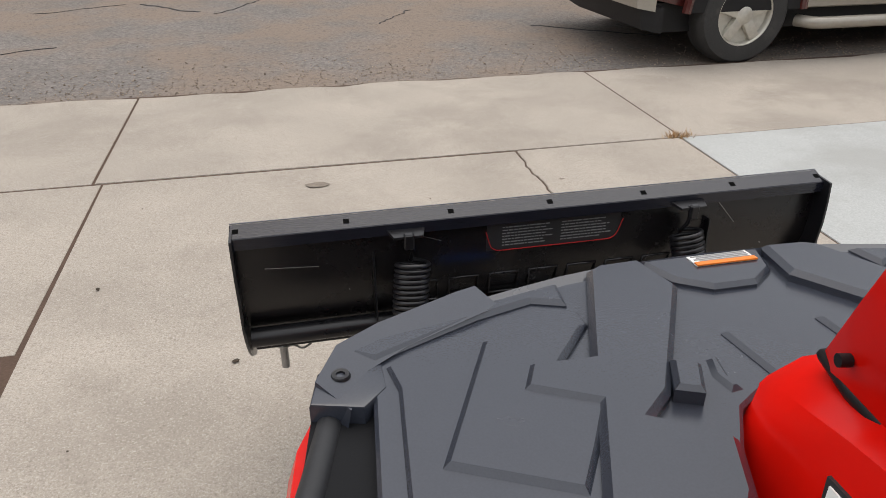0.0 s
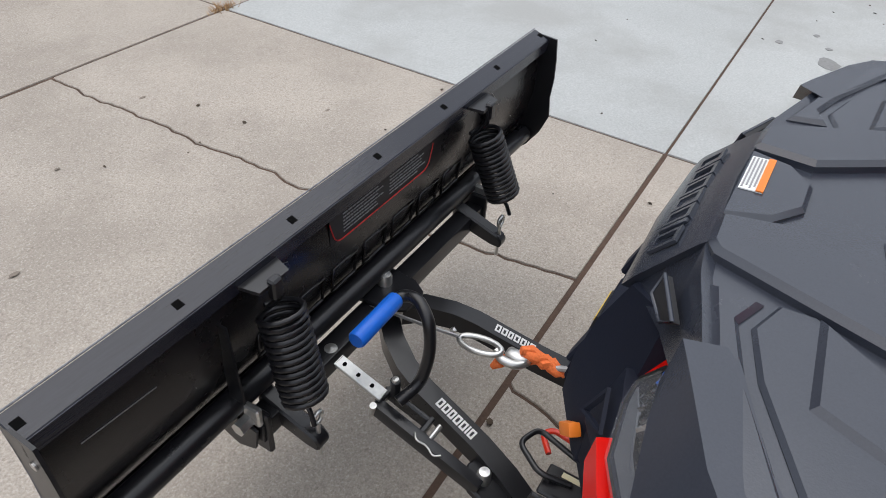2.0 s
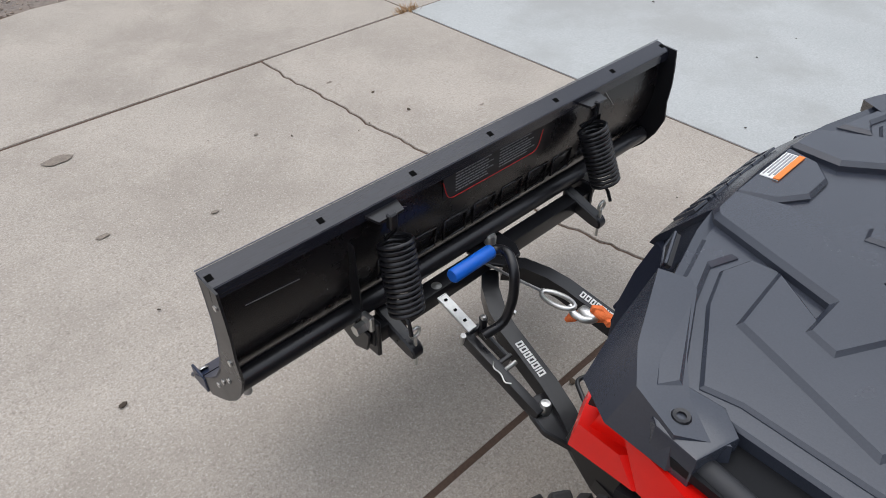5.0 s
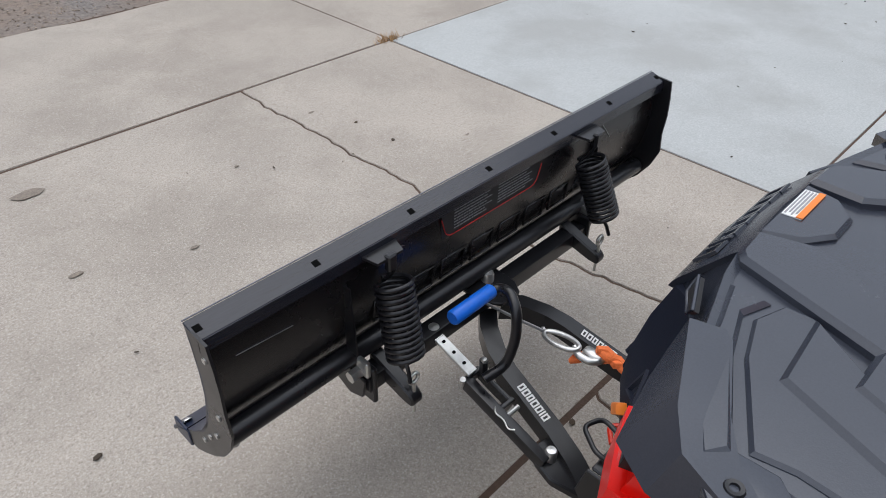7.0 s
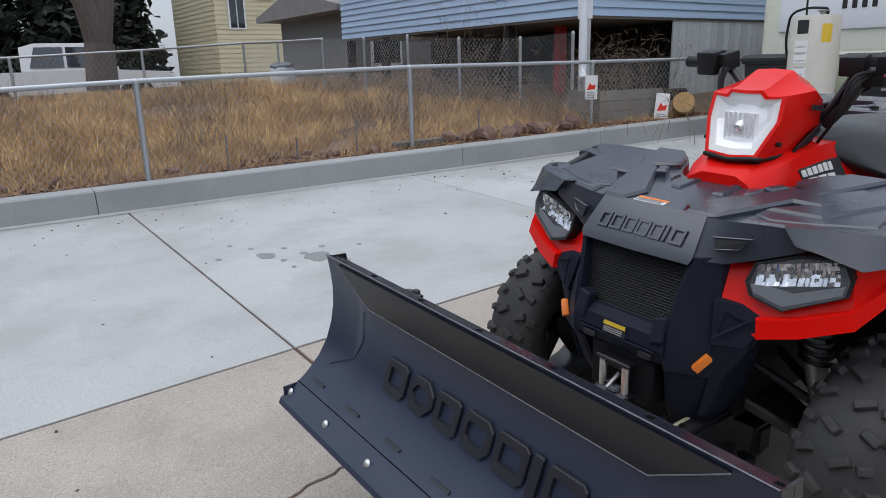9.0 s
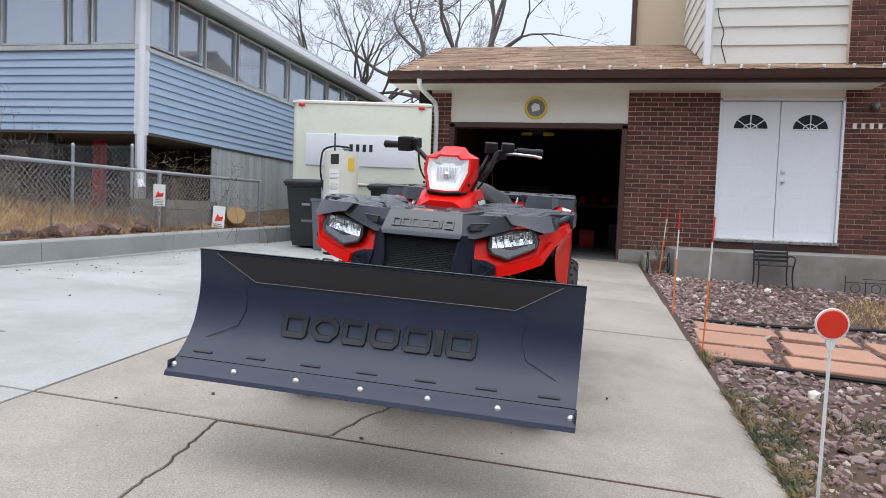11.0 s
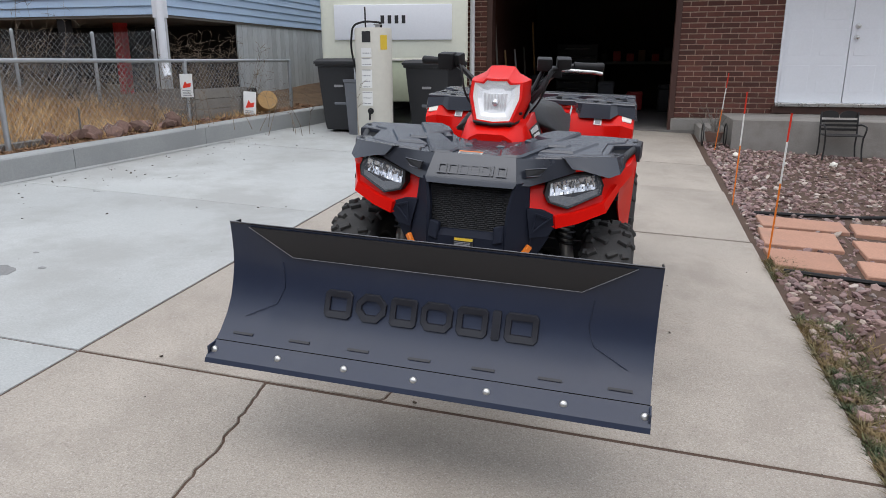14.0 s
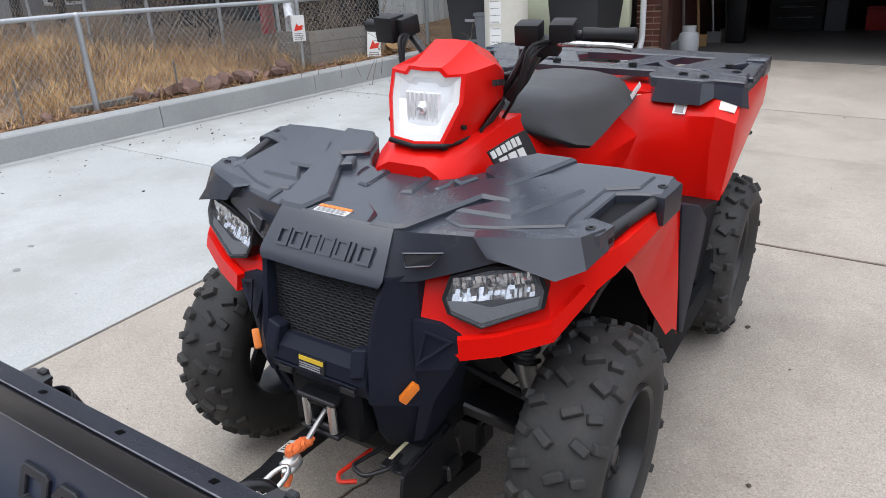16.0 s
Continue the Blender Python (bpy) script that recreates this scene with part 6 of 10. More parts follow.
def suv():
    """Parked at the pavement edge, front to +x."""
    v = empty("parked_suv", "dark maroon sport utility vehicle parked along the street edge", "car", SLOPE @ Matrix.Translation((-3.95, -5.60, -0.03)))
    L, W = 4.7, 0.92
    def sect(x, zb, zs, zr, wr):
        w = W if abs(x) < 2.2 else W - 0.10
        return [(x, -w + 0.02, zb), (x, -w, zb + 0.18), (x, -w, zs), (x, -wr, zr), (x, wr, zr), (x, w, zs), (x, w, zb + 0.18), (x, w - 0.02, zb)]
    bm = nb()
    loft(bm, [sect(-2.35, 0.55, 0.95, 1.45, 0.72), sect(-2.28, 0.42, 1.02, 1.70, 0.70), sect(-1.2, 0.40, 1.05, 1.78, 0.68), sect(0.35, 0.40, 1.06, 1.76, 0.68), sect(1.05, 0.40, 1.05, 1.12, 0.80), sect(1.85, 0.42, 1.00, 1.04, 0.78), sect(2.22, 0.50, 0.92, 0.95, 0.75), sect(2.30, 0.55, 0.85, 0.86, 0.72)])
    bmesh.ops.bevel(bm, geom=[e for e in bm.edges if e.calc_face_angle(0) > 0.7], offset=0.04, segments=2, affect="EDGES")
    body = part("body", bm, M["suv"], v, "dark maroon body", 35)
    for s in (1, -1):
        for xw in (1.45, -1.60):
            bm = nb()
            arch = [(xw + 0.47 * math.cos(math.pi * k / 12), s * (W - 0.06), 0.40 + 0.47 * math.sin(math.pi * k / 12)) for k in range(13)]
            prism(bm, arch, (0, s * 0.09, 0))
            part("wheel_arch", bm, M["black"], v, "dark wheel arch")
            bm = nb()
            tube(bm, [(xw + 0.48 * math.cos(math.pi * k / 12), s * (W + 0.02), 0.40 + 0.48 * math.sin(math.pi * k / 12)) for k in range(13)], 0.035, 8)
            part("arch_flare", bm, M["suv"], v)
        bm = nb()
        tube(bm, bend([(0.95, s * (W - 0.05), 0.30), (0.88, s * (W + 0.08), 0.30), (-1.0, s * (W + 0.08), 0.30), (-1.08, s * (W - 0.05), 0.30)], 0.06, 4), 0.045, 10)
        part("running_board", bm, M["suv_low"], v, "pewter running board", 60)
        bm = nb()
        box(bm, (-1.1, s * W - 0.012 + (0.0 if s > 0 else -0.0), 0.40), (0.95, s * W + 0.012, 0.50), 0.01)
        part("rocker", bm, M["suv_low"], v)
        for x0, x1 in ((-0.95, -0.10), (-0.04, 0.80)):
            bm = nb()
            prism(bm, [(x0, s * (W + 0.002), 1.08), (x1, s * (W + 0.002), 1.08), (x1 - (0.28 if x1 > 0.5 else 0.0), s * (0.70), 1.66), (x0, s * 0.70, 1.66)], (0, s * 0.008, 0.003))
            part("side_window", bm, M["pane_dark"], v, "dark side window")
            bm = nb()
            box(bm, (x0 - 0.02, s * W - 0.006, 0.52), (x0 - 0.008, s * W + 0.006, 1.05))
            part("door_gap", bm, M["black"], v)
            bm = nb()
            box(bm, (x0 + 0.06, s * W - 0.01, 0.93), (x0 + 0.22, s * W + 0.028, 0.965), 0.008)
            part("door_handle", bm, M["suv"], v)
    bm = nb()
    loft(bm, [[(2.18, y, 0.42), (2.42 - 0.10 * abs(y), y, 0.45), (2.44 - 0.10 * abs(y), y, 0.62), (2.18, y, 0.66)] for y in (-0.95, -0.6, 0, 0.6, 0.95)])
    part("front_bumper", bm, M["suv_low"], v, "pewter front bumper", 30)
    bm = nb()
    loft(bm, [[(2.10, y, 0.26), (2.36 - 0.10 * abs(y), y, 0.30), (2.38 - 0.10 * abs(y), y, 0.44), (2.10, y, 0.44)] for y in (-0.93, -0.6, 0, 0.6, 0.93)])
    part("air_dam", bm, M["black"], v, "dark lower air dam", 30)
    for s in (1, -1):
        bm = nb()
        box(bm, (2.15, s * 0.62 - 0.16, 0.70), (2.30, s * 0.62 + 0.16, 0.86), 0.02)
        part("headlight", bm, M["lampglass"], v, "clear headlight")
    bm = nb()
    box(bm, (-2.45, -0.93, 0.45), (-2.2, 0.93, 0.66), 0.03)
    part("rear_bumper", bm, M["suv_low"], v, "pewter rear bumper")
    bm = nb()
    box(bm, (-2.2, -0.80, 0.24), (2.1, 0.80, 0.45))
    part("underbody", bm, M["black"], v, "dark underbody")
    for s in (1, -1):
        for xw in (1.45, -1.60):
            vehicle_wheel(v, xw, s * (W - 0.08), 0.37, 0.24, M["wheel_silver"])
    return v


suv()


def pickup(at, rot):
    v = empty("white_pickup", "white crew-cab pickup truck parked beyond the yard", "pickup truck", pose(*at, 0, 0, rot))
    W = 0.95
    bm = nb()
    loft(bm, [[(x, -W, zb), (x, -W, zt), (x, W, zt), (x, W, zb)] for x, zb, zt in ((-2.8, 0.6, 1.18), (-0.95, 0.55, 1.18), (-0.9, 0.55, 1.20), (1.1, 0.55, 1.22), (1.3, 0.55, 1.20), (2.6, 0.58, 1.12), (2.8, 0.62, 0.95))])
    bmesh.ops.bevel(bm, geom=[e for e in bm.edges if e.calc_face_angle(0) > 0.7], offset=0.05, segments=2, affect="EDGES")
    part("body", bm, M["truck"], v, sharp=35)
    bm = nb()
    loft(bm, [[(x, -w, z0), (x, -w2, z1), (x, w2, z1), (x, w, z0)] for x, w, w2, z0, z1 in ((-0.95, 0.93, 0.75, 1.18, 1.80), (-0.6, 0.93, 0.75, 1.18, 1.90), (0.6, 0.93, 0.75, 1.20, 1.90), (1.35, 0.93, 0.85, 1.20, 1.26))])
    part("cab", bm, M["truck"], v, sharp=35)
    for s in (1, -1):
        for pts in ([(-0.75, 1.28), (0.05, 1.28), (0.05, 1.80), (-0.6, 1.80)], [(0.12, 1.28), (1.0, 1.28), (0.62, 1.80), (0.12, 1.80)]):
            bm = nb()
            prism(bm, [(x, s * (0.945 - (z - 1.2) * 0.27), z) for x, z in pts], (0, s * 0.012, 0))
            part("side_window", bm, M["pane_dark"], v, "dark side window")
        for x in (-1.75, 1.75):
            vehicle_wheel(v, x, s * 0.82, 0.40, 0.26, M["wheel_silver"])
            bm = nb()
            prism(bm, [(x + 0.48 * math.cos(math.pi * k / 10), s * 0.90, 0.48 + 0.46 * math.sin(math.pi * k / 10)) for k in range(11)], (0, s * 0.06, 0))
            part("wheel_arch", bm, M["black"], v)
    bm = nb()
    box(bm, (2.6, -0.97, 0.5), (2.95, 0.97, 0.72), 0.04)
    part("bumper", bm, M["steel_grey"], v)
    bm = nb()
    box(bm, (-2.7, -0.85, 0.35), (2.6, 0.85, 0.6))
    part("underbody", bm, M["black"], v)
    return v


pickup((-20.6, 1.0, 0.15), 80)


# ---- the quad bike ----
QUAD = SLOPE @ Matrix.Translation((0.31, -0.42, 0))      # front axle over its origin, nose to -y


def sx(pts, s):
    return [(x * s, y, z) for x, y, z in pts]


def deck_z(y):
    return 0.866 + 0.08 * (y + 0.13)


def deck_prism(bm, pts, h0, h1, bev=0.0, seg=1):
    a = [bm.verts.new((x, y, deck_z(y) + h0)) for x, y in pts]
    b = [bm.verts.new((x, y, deck_z(y) + h1)) for x, y in pts]
    n = len(a)
    fs = [bm.faces.new(a), bm.faces.new(b[::-1])] + [bm.faces.new((a[i], b[i], b[(i + 1) % n], a[(i + 1) % n])) for i in range(n)]
    if bev:
        bmesh.ops.recalc_face_normals(bm, faces=fs)
        bmesh.ops.bevel(bm, geom=list(fs[1].edges), offset=bev, segments=seg, affect="EDGES", profile=0.5)


def strip(bm, outer, inner):
    """A thick strip: each station is a ring of outer top, outer bottom, inner bottom, inner top."""
    loft(bm, [[o[0], o[1], i[1], i[0]] for o, i in zip(outer, inner)])


def frame_shape(bm, x0, w, h, depth, m=None, wall=0.16):
    """One plain frame of the row that stands in place of a maker's name."""
    t = wall * h
    for lo, hi in (((x0, 0), (x0 + w, t)), ((x0, h - t), (x0 + w, h)), ((x0, t), (x0 + t, h - t)), ((x0 + w - t, t), (x0 + w, h - t))):
        box(bm, (lo[0], 0.002, lo[1]), (hi[0], -depth, hi[1]), m=m)


def tyre_mesh(r, w, name):
    """A balloon tyre with slanted, rounded lugs, joined to one skin."""
    h = w / 2
    prof = [(0.160, -h * 0.66), (0.172, -h * 0.80), (0.205, -h * 0.96), (r - 0.085, -h), (r - 0.060, -h * 0.97), (r - 0.036, -h * 0.85), (r - 0.022, -h * 0.62), (r - 0.016, -h * 0.3), (r - 0.015, 0)]
    prof += [(a, -b) for a, b in prof[-2::-1]] + [(0.150, 0)]
    vs, fs = [], []
    n, k = 56, len(prof)
    for j in range(n):
        a = 2 * math.pi * j / n
        vs += [(z, rr * math.cos(a), rr * math.sin(a)) for rr, z in prof]
    for j in range(n):
        for i in range(k):
            i2, j2 = (i + 1) % k, (j + 1) % n
            fs.append((j * k + i, j * k + i2, j2 * k + i2, j2 * k + i))
    # one lug, bevelled, as a pattern for all
    tmp = nb()
    box(tmp, (-1, -1, -1), (1, 1, 1))
    for v in tmp.verts:
        if v.co.z > 0:
            v.co.x *= 0.86
            v.co.y *= 0.74
    bmesh.ops.bevel(tmp, geom=[e for e in tmp.edges if max(v.co.z for v in e.verts) > 0], offset=0.22, segments=3, affect="EDGES", profile=0.6)
    tmp.verts.ensure_lookup_table()
    lug_v = [v.co.copy() for v in tmp.verts]
    lug_f = [[v.index for v in f.verts] for f in tmp.faces]
    tmp.free()

    def lug(m, sx_, sy_, sz_):
        b = len(vs)
        vs.extend(tuple(m @ Vector((c.x * sx_, c.y * sy_, c.z * sz_))) for c in lug_v)
        fs.extend(tuple(b + i for i in f) for f in lug_f)

    pitch = 14
    rnd = random.Random(17)
    for j in range(pitch):
        for s in (-1, 1):
            a = 2 * math.pi * (j + (0.5 if s > 0 else 0.0)) / pitch
            # long slanted centre lug, a block beside it, and a shoulder knob that folds over the side
            for x, da, rot, tip, hx, hy, hz, lift in ((0.20, 0.00, 32, 4, 0.024, 0.0125, 0.011, 0.000), (0.55, 0.48, -24, 16, 0.021, 0.0125, 0.011, -0.005), (0.66, -0.02, 20, 26, 0.017, 0.0120, 0.010, -0.009), (0.88, 0.40, 4, 54, 0.017, 0.0140, 0.009, -0.026)):
                b = a + da * 2 * math.pi / pitch + rnd.uniform(-0.006, 0.006)
                m = Matrix.Rotation(b, 4, "X") @ Matrix.Translation((s * x * h, 0, r - 0.013 + lift)) @ Matrix.Rotation(radians(tip * s), 4, "Y") @ Matrix.Rotation(radians(rot * s), 4, "Z")
                lug(m, hx, hy, hz)
    me = bpy.data.meshes.new(name)
    me.from_pydata(vs, [], fs)
    bm = nb()
    bm.from_mesh(me)
    bpy.data.meshes.remove(me)
    return mesh_of(name, bm, M["tyre"], 42)


def rim_mesh():
    bm = nb()
    prof = [(0.168, -0.07), (0.172, -0.078), (0.160, -0.070), (0.150, -0.03), (0.145, 0.05), (0.162, 0.088), (0.172, 0.094), (0.176, 0.084), (0.172, 0.075)]
    lathe(bm, prof, 40, AX, cap=False)
    # dished face with openings between five spokes
    lathe(bm, [(0.0, 0.035), (0.05, 0.040), (0.06, 0.030)], 30, AX, cap=False)
    for k in range(5):
        t = Matrix.Rotation(2 * math.pi * k / 5, 4, "X")
        box(bm, (0.020, -0.032, 0.045), (0.036, 0.032, 0.152), 0.006, m=t)
        box(bm, (0.030, -0.010, 0.05), (0.044, 0.010, 0.150), 0.003, m=t)
    return mesh_of("rim", bm, M["rim"], 30)


def hub_mesh():
    bm = nb()
    lathe(bm, [(0.0, 0.062), (0.024, 0.060), (0.030, 0.050), (0.034, 0.030), (0.034, 0.0)], 20, AX)
    for k in range(4):
        a = math.pi / 4 + math.pi / 2 * k
        rod(bm, (0.035, 0.045 * math.cos(a), 0.045 * math.sin(a)), (0.058, 0.045 * math.cos(a), 0.045 * math.sin(a)), 0.008, 6)
    return mesh_of("hub_cap", bm, M["steel_black"], 30)


def build_quad():
    q = empty("quad_bike", "red and charcoal four-wheeled quad bike parked on the driveway", "quad bike", QUAD)

    # --- front rack deck
    bm = nb()
    half = [(0.150, -0.243), (0.30, -0.212), (0.345, -0.200), (0.45, -0.155), (0.498, -0.128), (0.516, -0.085), (0.470, -0.062), (0.486, 0.095), (0.530, 0.112), (0.575, 0.125), (0.572, 0.228), (0.44, 0.238), (0.238, 0.226), (0.190, 0.165), (0.162, 0.100), (0.130, 0.050), (0.080, 0.020)]
    out = half + [(-x, y) for x, y in half[::-1]]
    deck_prism(bm, out, -0.030, 0.004, 0.004)
    rack = part("front_rack", bm, M["rack"], q, "charcoal moulded plastic front rack deck", 25)
    band = [(0.092, -0.246), (0.152, -0.243), (0.170, -0.232), (0.244, -0.049), (0.311, -0.051), (0.331, -0.010), (0.269, 0.026), (0.315, 0.140), (0.345, 0.222), (0.245, 0.222), (0.196, 0.162), (0.170, 0.100), (0.178, 0.086), (0.226, 0.055), (0.195, 0.028), (0.137, -0.068), (0.078, -0.166)]
    tray = [(0.262, -0.172), (0.330, -0.152), (0.452, -0.092), (0.446, -0.050), (0.462, 0.100), (0.525, 0.135), (0.535, 0.205), (0.335, 0.212), (0.300, 0.140), (0.255, 0.026), (0.290, -0.030), (0.215, -0.120), (0.215, -0.155)]
    inset = [(0.218, -0.118), (0.343, -0.110), (0.428, 0.071), (0.320, 0.128), (0.290, 0.080), (0.256, 0.022), (0.290, -0.030)]
    strip_f = [(0.215, -0.222), (0.300, -0.200), (0.345, -0.192), (0.450, -0.148), (0.492, -0.124), (0.462, -0.104), (0.335, -0.162), (0.262, -0.184), (0.222, -0.168)]
    for s in (1, -1):
        for pts, h, bv in ((band, 0.020, 0.007), (tray, 0.009, 0.004), (inset, 0.015, 0.006), (strip_f, 0.012, 0.006)):
            bm = nb()
            deck_prism(bm, [(x * s, y) for x, y in pts], 0.0, h, bv)
            part("raised_panel", bm, M["rack"], rack, sharp=25)
        for pts, h in (([(0.046, -0.075), (0.078, -0.070), (0.072, 0.022), (0.048, 0.022)], 0.010), ([(0.145, -0.004), (0.172, -0.018), (0.192, 0.028), (0.166, 0.040)], 0.0245),
                       ([(0.108, -0.030), (0.122, -0.028), (0.132, 0.000), (0.128, 0.028), (0.114, 0.026), (0.116, 0.004)], 0.009)):
            bm = nb()
            deck_prism(bm, [(x * s, y) for x, y in pts], 0.0, h, 0.005)
            part("rib", bm, M["rack"], rack, sharp=25)
    bm = nb()
    deck_prism(bm, [(0.090, -0.248), (0.070, -0.190), (0.030, -0.160), (-0.030, -0.160), (-0.070, -0.190), (-0.090, -0.248)], 0.0, 0.014, 0.006)
    part("raised_panel", bm, M["rack"], rack, sharp=25)
    # warning label on the deck: orange edge and lines of small print
    bm = nb()
    deck_prism(bm, [(-0.064, -0.240), (0.024, -0.240), (0.024, -0.212), (-0.064, -0.212)], 0.0125, 0.0155)
    lab = part("label", bm, M["paper"], rack, "white warning label with an orange edge")
    bm = nb()
    deck_prism(bm, [(-0.064, -0.220), (0.024, -0.220), (0.024, -0.211), (-0.064, -0.211)], 0.015, 0.0172)
    part("orange_edge", bm, M["orange"], rack, "orange strip")
    bm = nb()
    for k in range(4):
        y = -0.238 + 0.0046 * k
        deck_prism(bm, [(-0.060, y), (0.020 - 0.006 * (k % 2), y), (0.020 - 0.006 * (k % 2), y + 0.0022), (-0.060, y + 0.0022)], 0.0155, 0.0165)
    part("print", bm, M["ink_grey"], rack)

    for s in (1, -1):
        # recessed cheek beside the nose, with its vent
        top = [(0.140, -0.246, 0.868), (0.205, -0.236, 0.868), (0.270, -0.218, 0.870), (0.345, -0.198, 0.870)]
        bot = [(0.156, -0.304, 0.780), (0.212, -0.254, 0.772), (0.285, -0.226, 0.796), (0.365, -0.206, 0.828)]
        inn = [((x * 0.95, y + 0.05, z - 0.02), (bx * 0.96, by + 0.05, bz + 0.012)) for (x, y, z), (bx, by, bz) in zip(top, bot)]
        bm = nb()
        strip(bm, [(Vector((a[0] * s, a[1], a[2])), Vector((b[0] * s, b[1], b[2]))) for a, b in zip(top, bot)],
              [(Vector((a[0] * s, a[1], a[2])), Vector((b[0] * s, b[1], b[2]))) for a, b in inn])
        part("rack_skirt", bm, M["rack"], rack, sharp=20)
        # flat black plate on the cheek paints the shade inside the vent
        vent = [(0.188, -0.262, 0.834), (0.262, -0.233, 0.838), (0.240, -0.246, 0.812), (0.196, -0.268, 0.808)]
        bm = nb()
        prism(bm, sx(vent, s), (0.003 * s, -0.007, 0.002))
        vn = part("vent", bm, M["ink"], rack, "black plate in place of the vent opening's shade")
        bm = nb()
        tube(bm, [Vector(p) + Vector((0.002 * s, -0.008, 0.001)) for p in sx(vent, s)], 0.0028, 6, ring=True)
        part("vent_rim", bm, M["rack"], vn, sharp=60)
        # proud outer block over the headlamp, its lower edge drawn to a point
        bm = nb()
        up = [(0.322, -0.224, 0.877), (0.348, -0.213, 0.879), (0.450, -0.169, 0.879), (0.500, -0.137, 0.879), (0.526, -0.078, 0.881)]
        dn = [(0.352, -0.228, 0.842), (0.398, -0.223, 0.836), (0.482, -0.208, 0.815), (0.520, -0.152, 0.822), (0.534, -0.072, 0.836)]
        strip(bm, [(Vector((a[0] * s, a[1], a[2])), Vector((b[0] * s, b[1], b[2]))) for a, b in zip(up, dn)],
              [(Vector((a[0] * s * 0.94, a[1] + 0.045, a[2] - 0.004)), Vector((b[0] * s * 0.94, b[1] + 0.045, b[2] + 0.008))) for a, b in zip(up, dn)])
        bmesh.ops.bevel(bm, geom=[e for e in bm.edges if e.calc_face_angle(0) > 0.7], offset=0.003, segments=2, affect="EDGES")
        part("rack_skirt", bm, M["rack"], rack, sharp=20)
        # black sheet added between the end caps, in place of the shade there
        bm = nb()
        prism(bm, sx([(0.455, -0.075, 0.842), (0.530, -0.075, 0.842), (0.560, 0.135, 0.861), (0.475, 0.135, 0.861)], s), (0, 0, 0.012))
        part("slot_shade", bm, M["flare"], rack, "black sheet added as the shade under the side bar")
        # end caps with bolts, side bar
        bm = nb()
        deck_prism(bm, [(x * s, y) for x, y in ((0.455, -0.112), (0.492, -0.130), (0.524, -0.098), (0.534, -0.048), (0.482, -0.032), (0.456, -0.060))], -0.058, 0.006, 0.004, 2)
        part("end_cap", bm, M["rack"], rack, sharp=25)
        bm = nb()
        deck_prism(bm, [(x * s, y) for x, y in ((0.530, 0.120), (0.584, 0.112), (0.594, 0.205), (0.560, 0.228), (0.526, 0.222))], -0.060, 0.003, 0.008, 2)
        part("end_cap", bm, M["rack_dark"], rack, sharp=25)
        for x, y, z in ((0.500, -0.085, 0.8775), (0.562, 0.165, 0.8925)):
            bm = nb()
            lathe(bm, [(0.0, 0.000), (0.0045, 0.000), (0.005, 0.003), (0.009, 0.0035), (0.0105, 0.001), (0.011, -0.004)], 14, Matrix.Translation((x * s, y, z)))
            part("bolt", bm, M["steel_black"], rack, "black socket bolt", 30)
        bm = nb()
        tube(bm, [(0.512 * s, -0.060, 0.850), (0.536 * s, 0.04, 0.860), (0.560 * s, 0.13, 0.872)], 0.0135, 12)
        part("side_bar", bm, M["bin"], rack, "dark tubular side bar")
    # nose
    bm = nb()
    prof = ((0.150, -0.240, 0.872), (0.153, -0.250, 0.864), (0.166, -0.306, 0.796), (0.167, -0.312, 0.786), (0.160, -0.318, 0.772), (0.150, -0.300, 0.764), (0.140, -0.225, 0.84))
    loft(bm, [[(k * w, y - 0.006 * (1 - abs(k)), z) for w, y, z in prof] for k in (-1, -0.72, -0.68, 0, 0.68, 0.72, 1)])
    nose = part("nose", bm, M["rack"], q, "charcoal plastic nose panel with raised maker's shapes", 25)
    tilt_n = math.degrees(math.atan2(0.056, 0.068))
    xx = -0.1260
    for k, wd in enumerate((0.034, 0.036, 0.034, 0.036, 0.034, 0.014, 0.036)):
        bm = nb()
        if wd < 0.02:
            box(bm, (xx, 0.002, 0), (xx + wd * 0.6, -0.003, 0.042), 0.001, m=pose(0, -0.3040, 0.806, -tilt_n, 0, 0))
        else:
            frame_shape(bm, xx, wd, 0.042, 0.0022, pose(0, -0.3040, 0.806, -tilt_n, 0, 0))
        part("maker_shape", bm, M["rack"], nose)
        xx += wd + 0.005

    # --- front fascia
    for s in (1, -1):
        bm = nb()
        lev = [(0.785, 0.158, 0.205, -0.300, -0.250), (0.70, 0.142, 0.213, -0.330, -0.258), (0.61, 0.138, 0.224, -0.350, -0.282), (0.53, 0.135, 0.230, -0.354, -0.298), (0.508, 0.133, 0.232, -0.347, -0.298), (0.500, 0.127, 0.226, -0.333, -0.286), (0.40, 0.112, 0.206, -0.300, -0.258), (0.33, 0.100, 0.182, -0.258, -0.225)]
        loft(bm, [sx([(a, yf, z), (a + 0.010, yf - 0.004, z), (b - 0.012, yb - 0.010, z), (b, yb, z), (b, -0.10, z), (a, -0.10, z)], s) for z, a, b, yf, yb in lev])
        part("bumper_column", bm, M["trim"], q, sharp=18)
        # faceted wing under the headlamp with a triangular recess
        w1, w2, w3, w4, w5, w6 = (0.206, -0.276, 0.694), (0.262, -0.262, 0.690), (0.306, -0.250, 0.672), (0.312, -0.268, 0.632), (0.286, -0.262, 0.590), (0.226, -0.304, 0.590)
        bm = nb()
        prism(bm, sx([w1, w2, w3, w4, w5, w6], s), (-0.01 * s, 0.07, 0), 0.004, 2)
        wing = part("bumper_wing", bm, M["trim"], q, sharp=18)
        bm = nb()
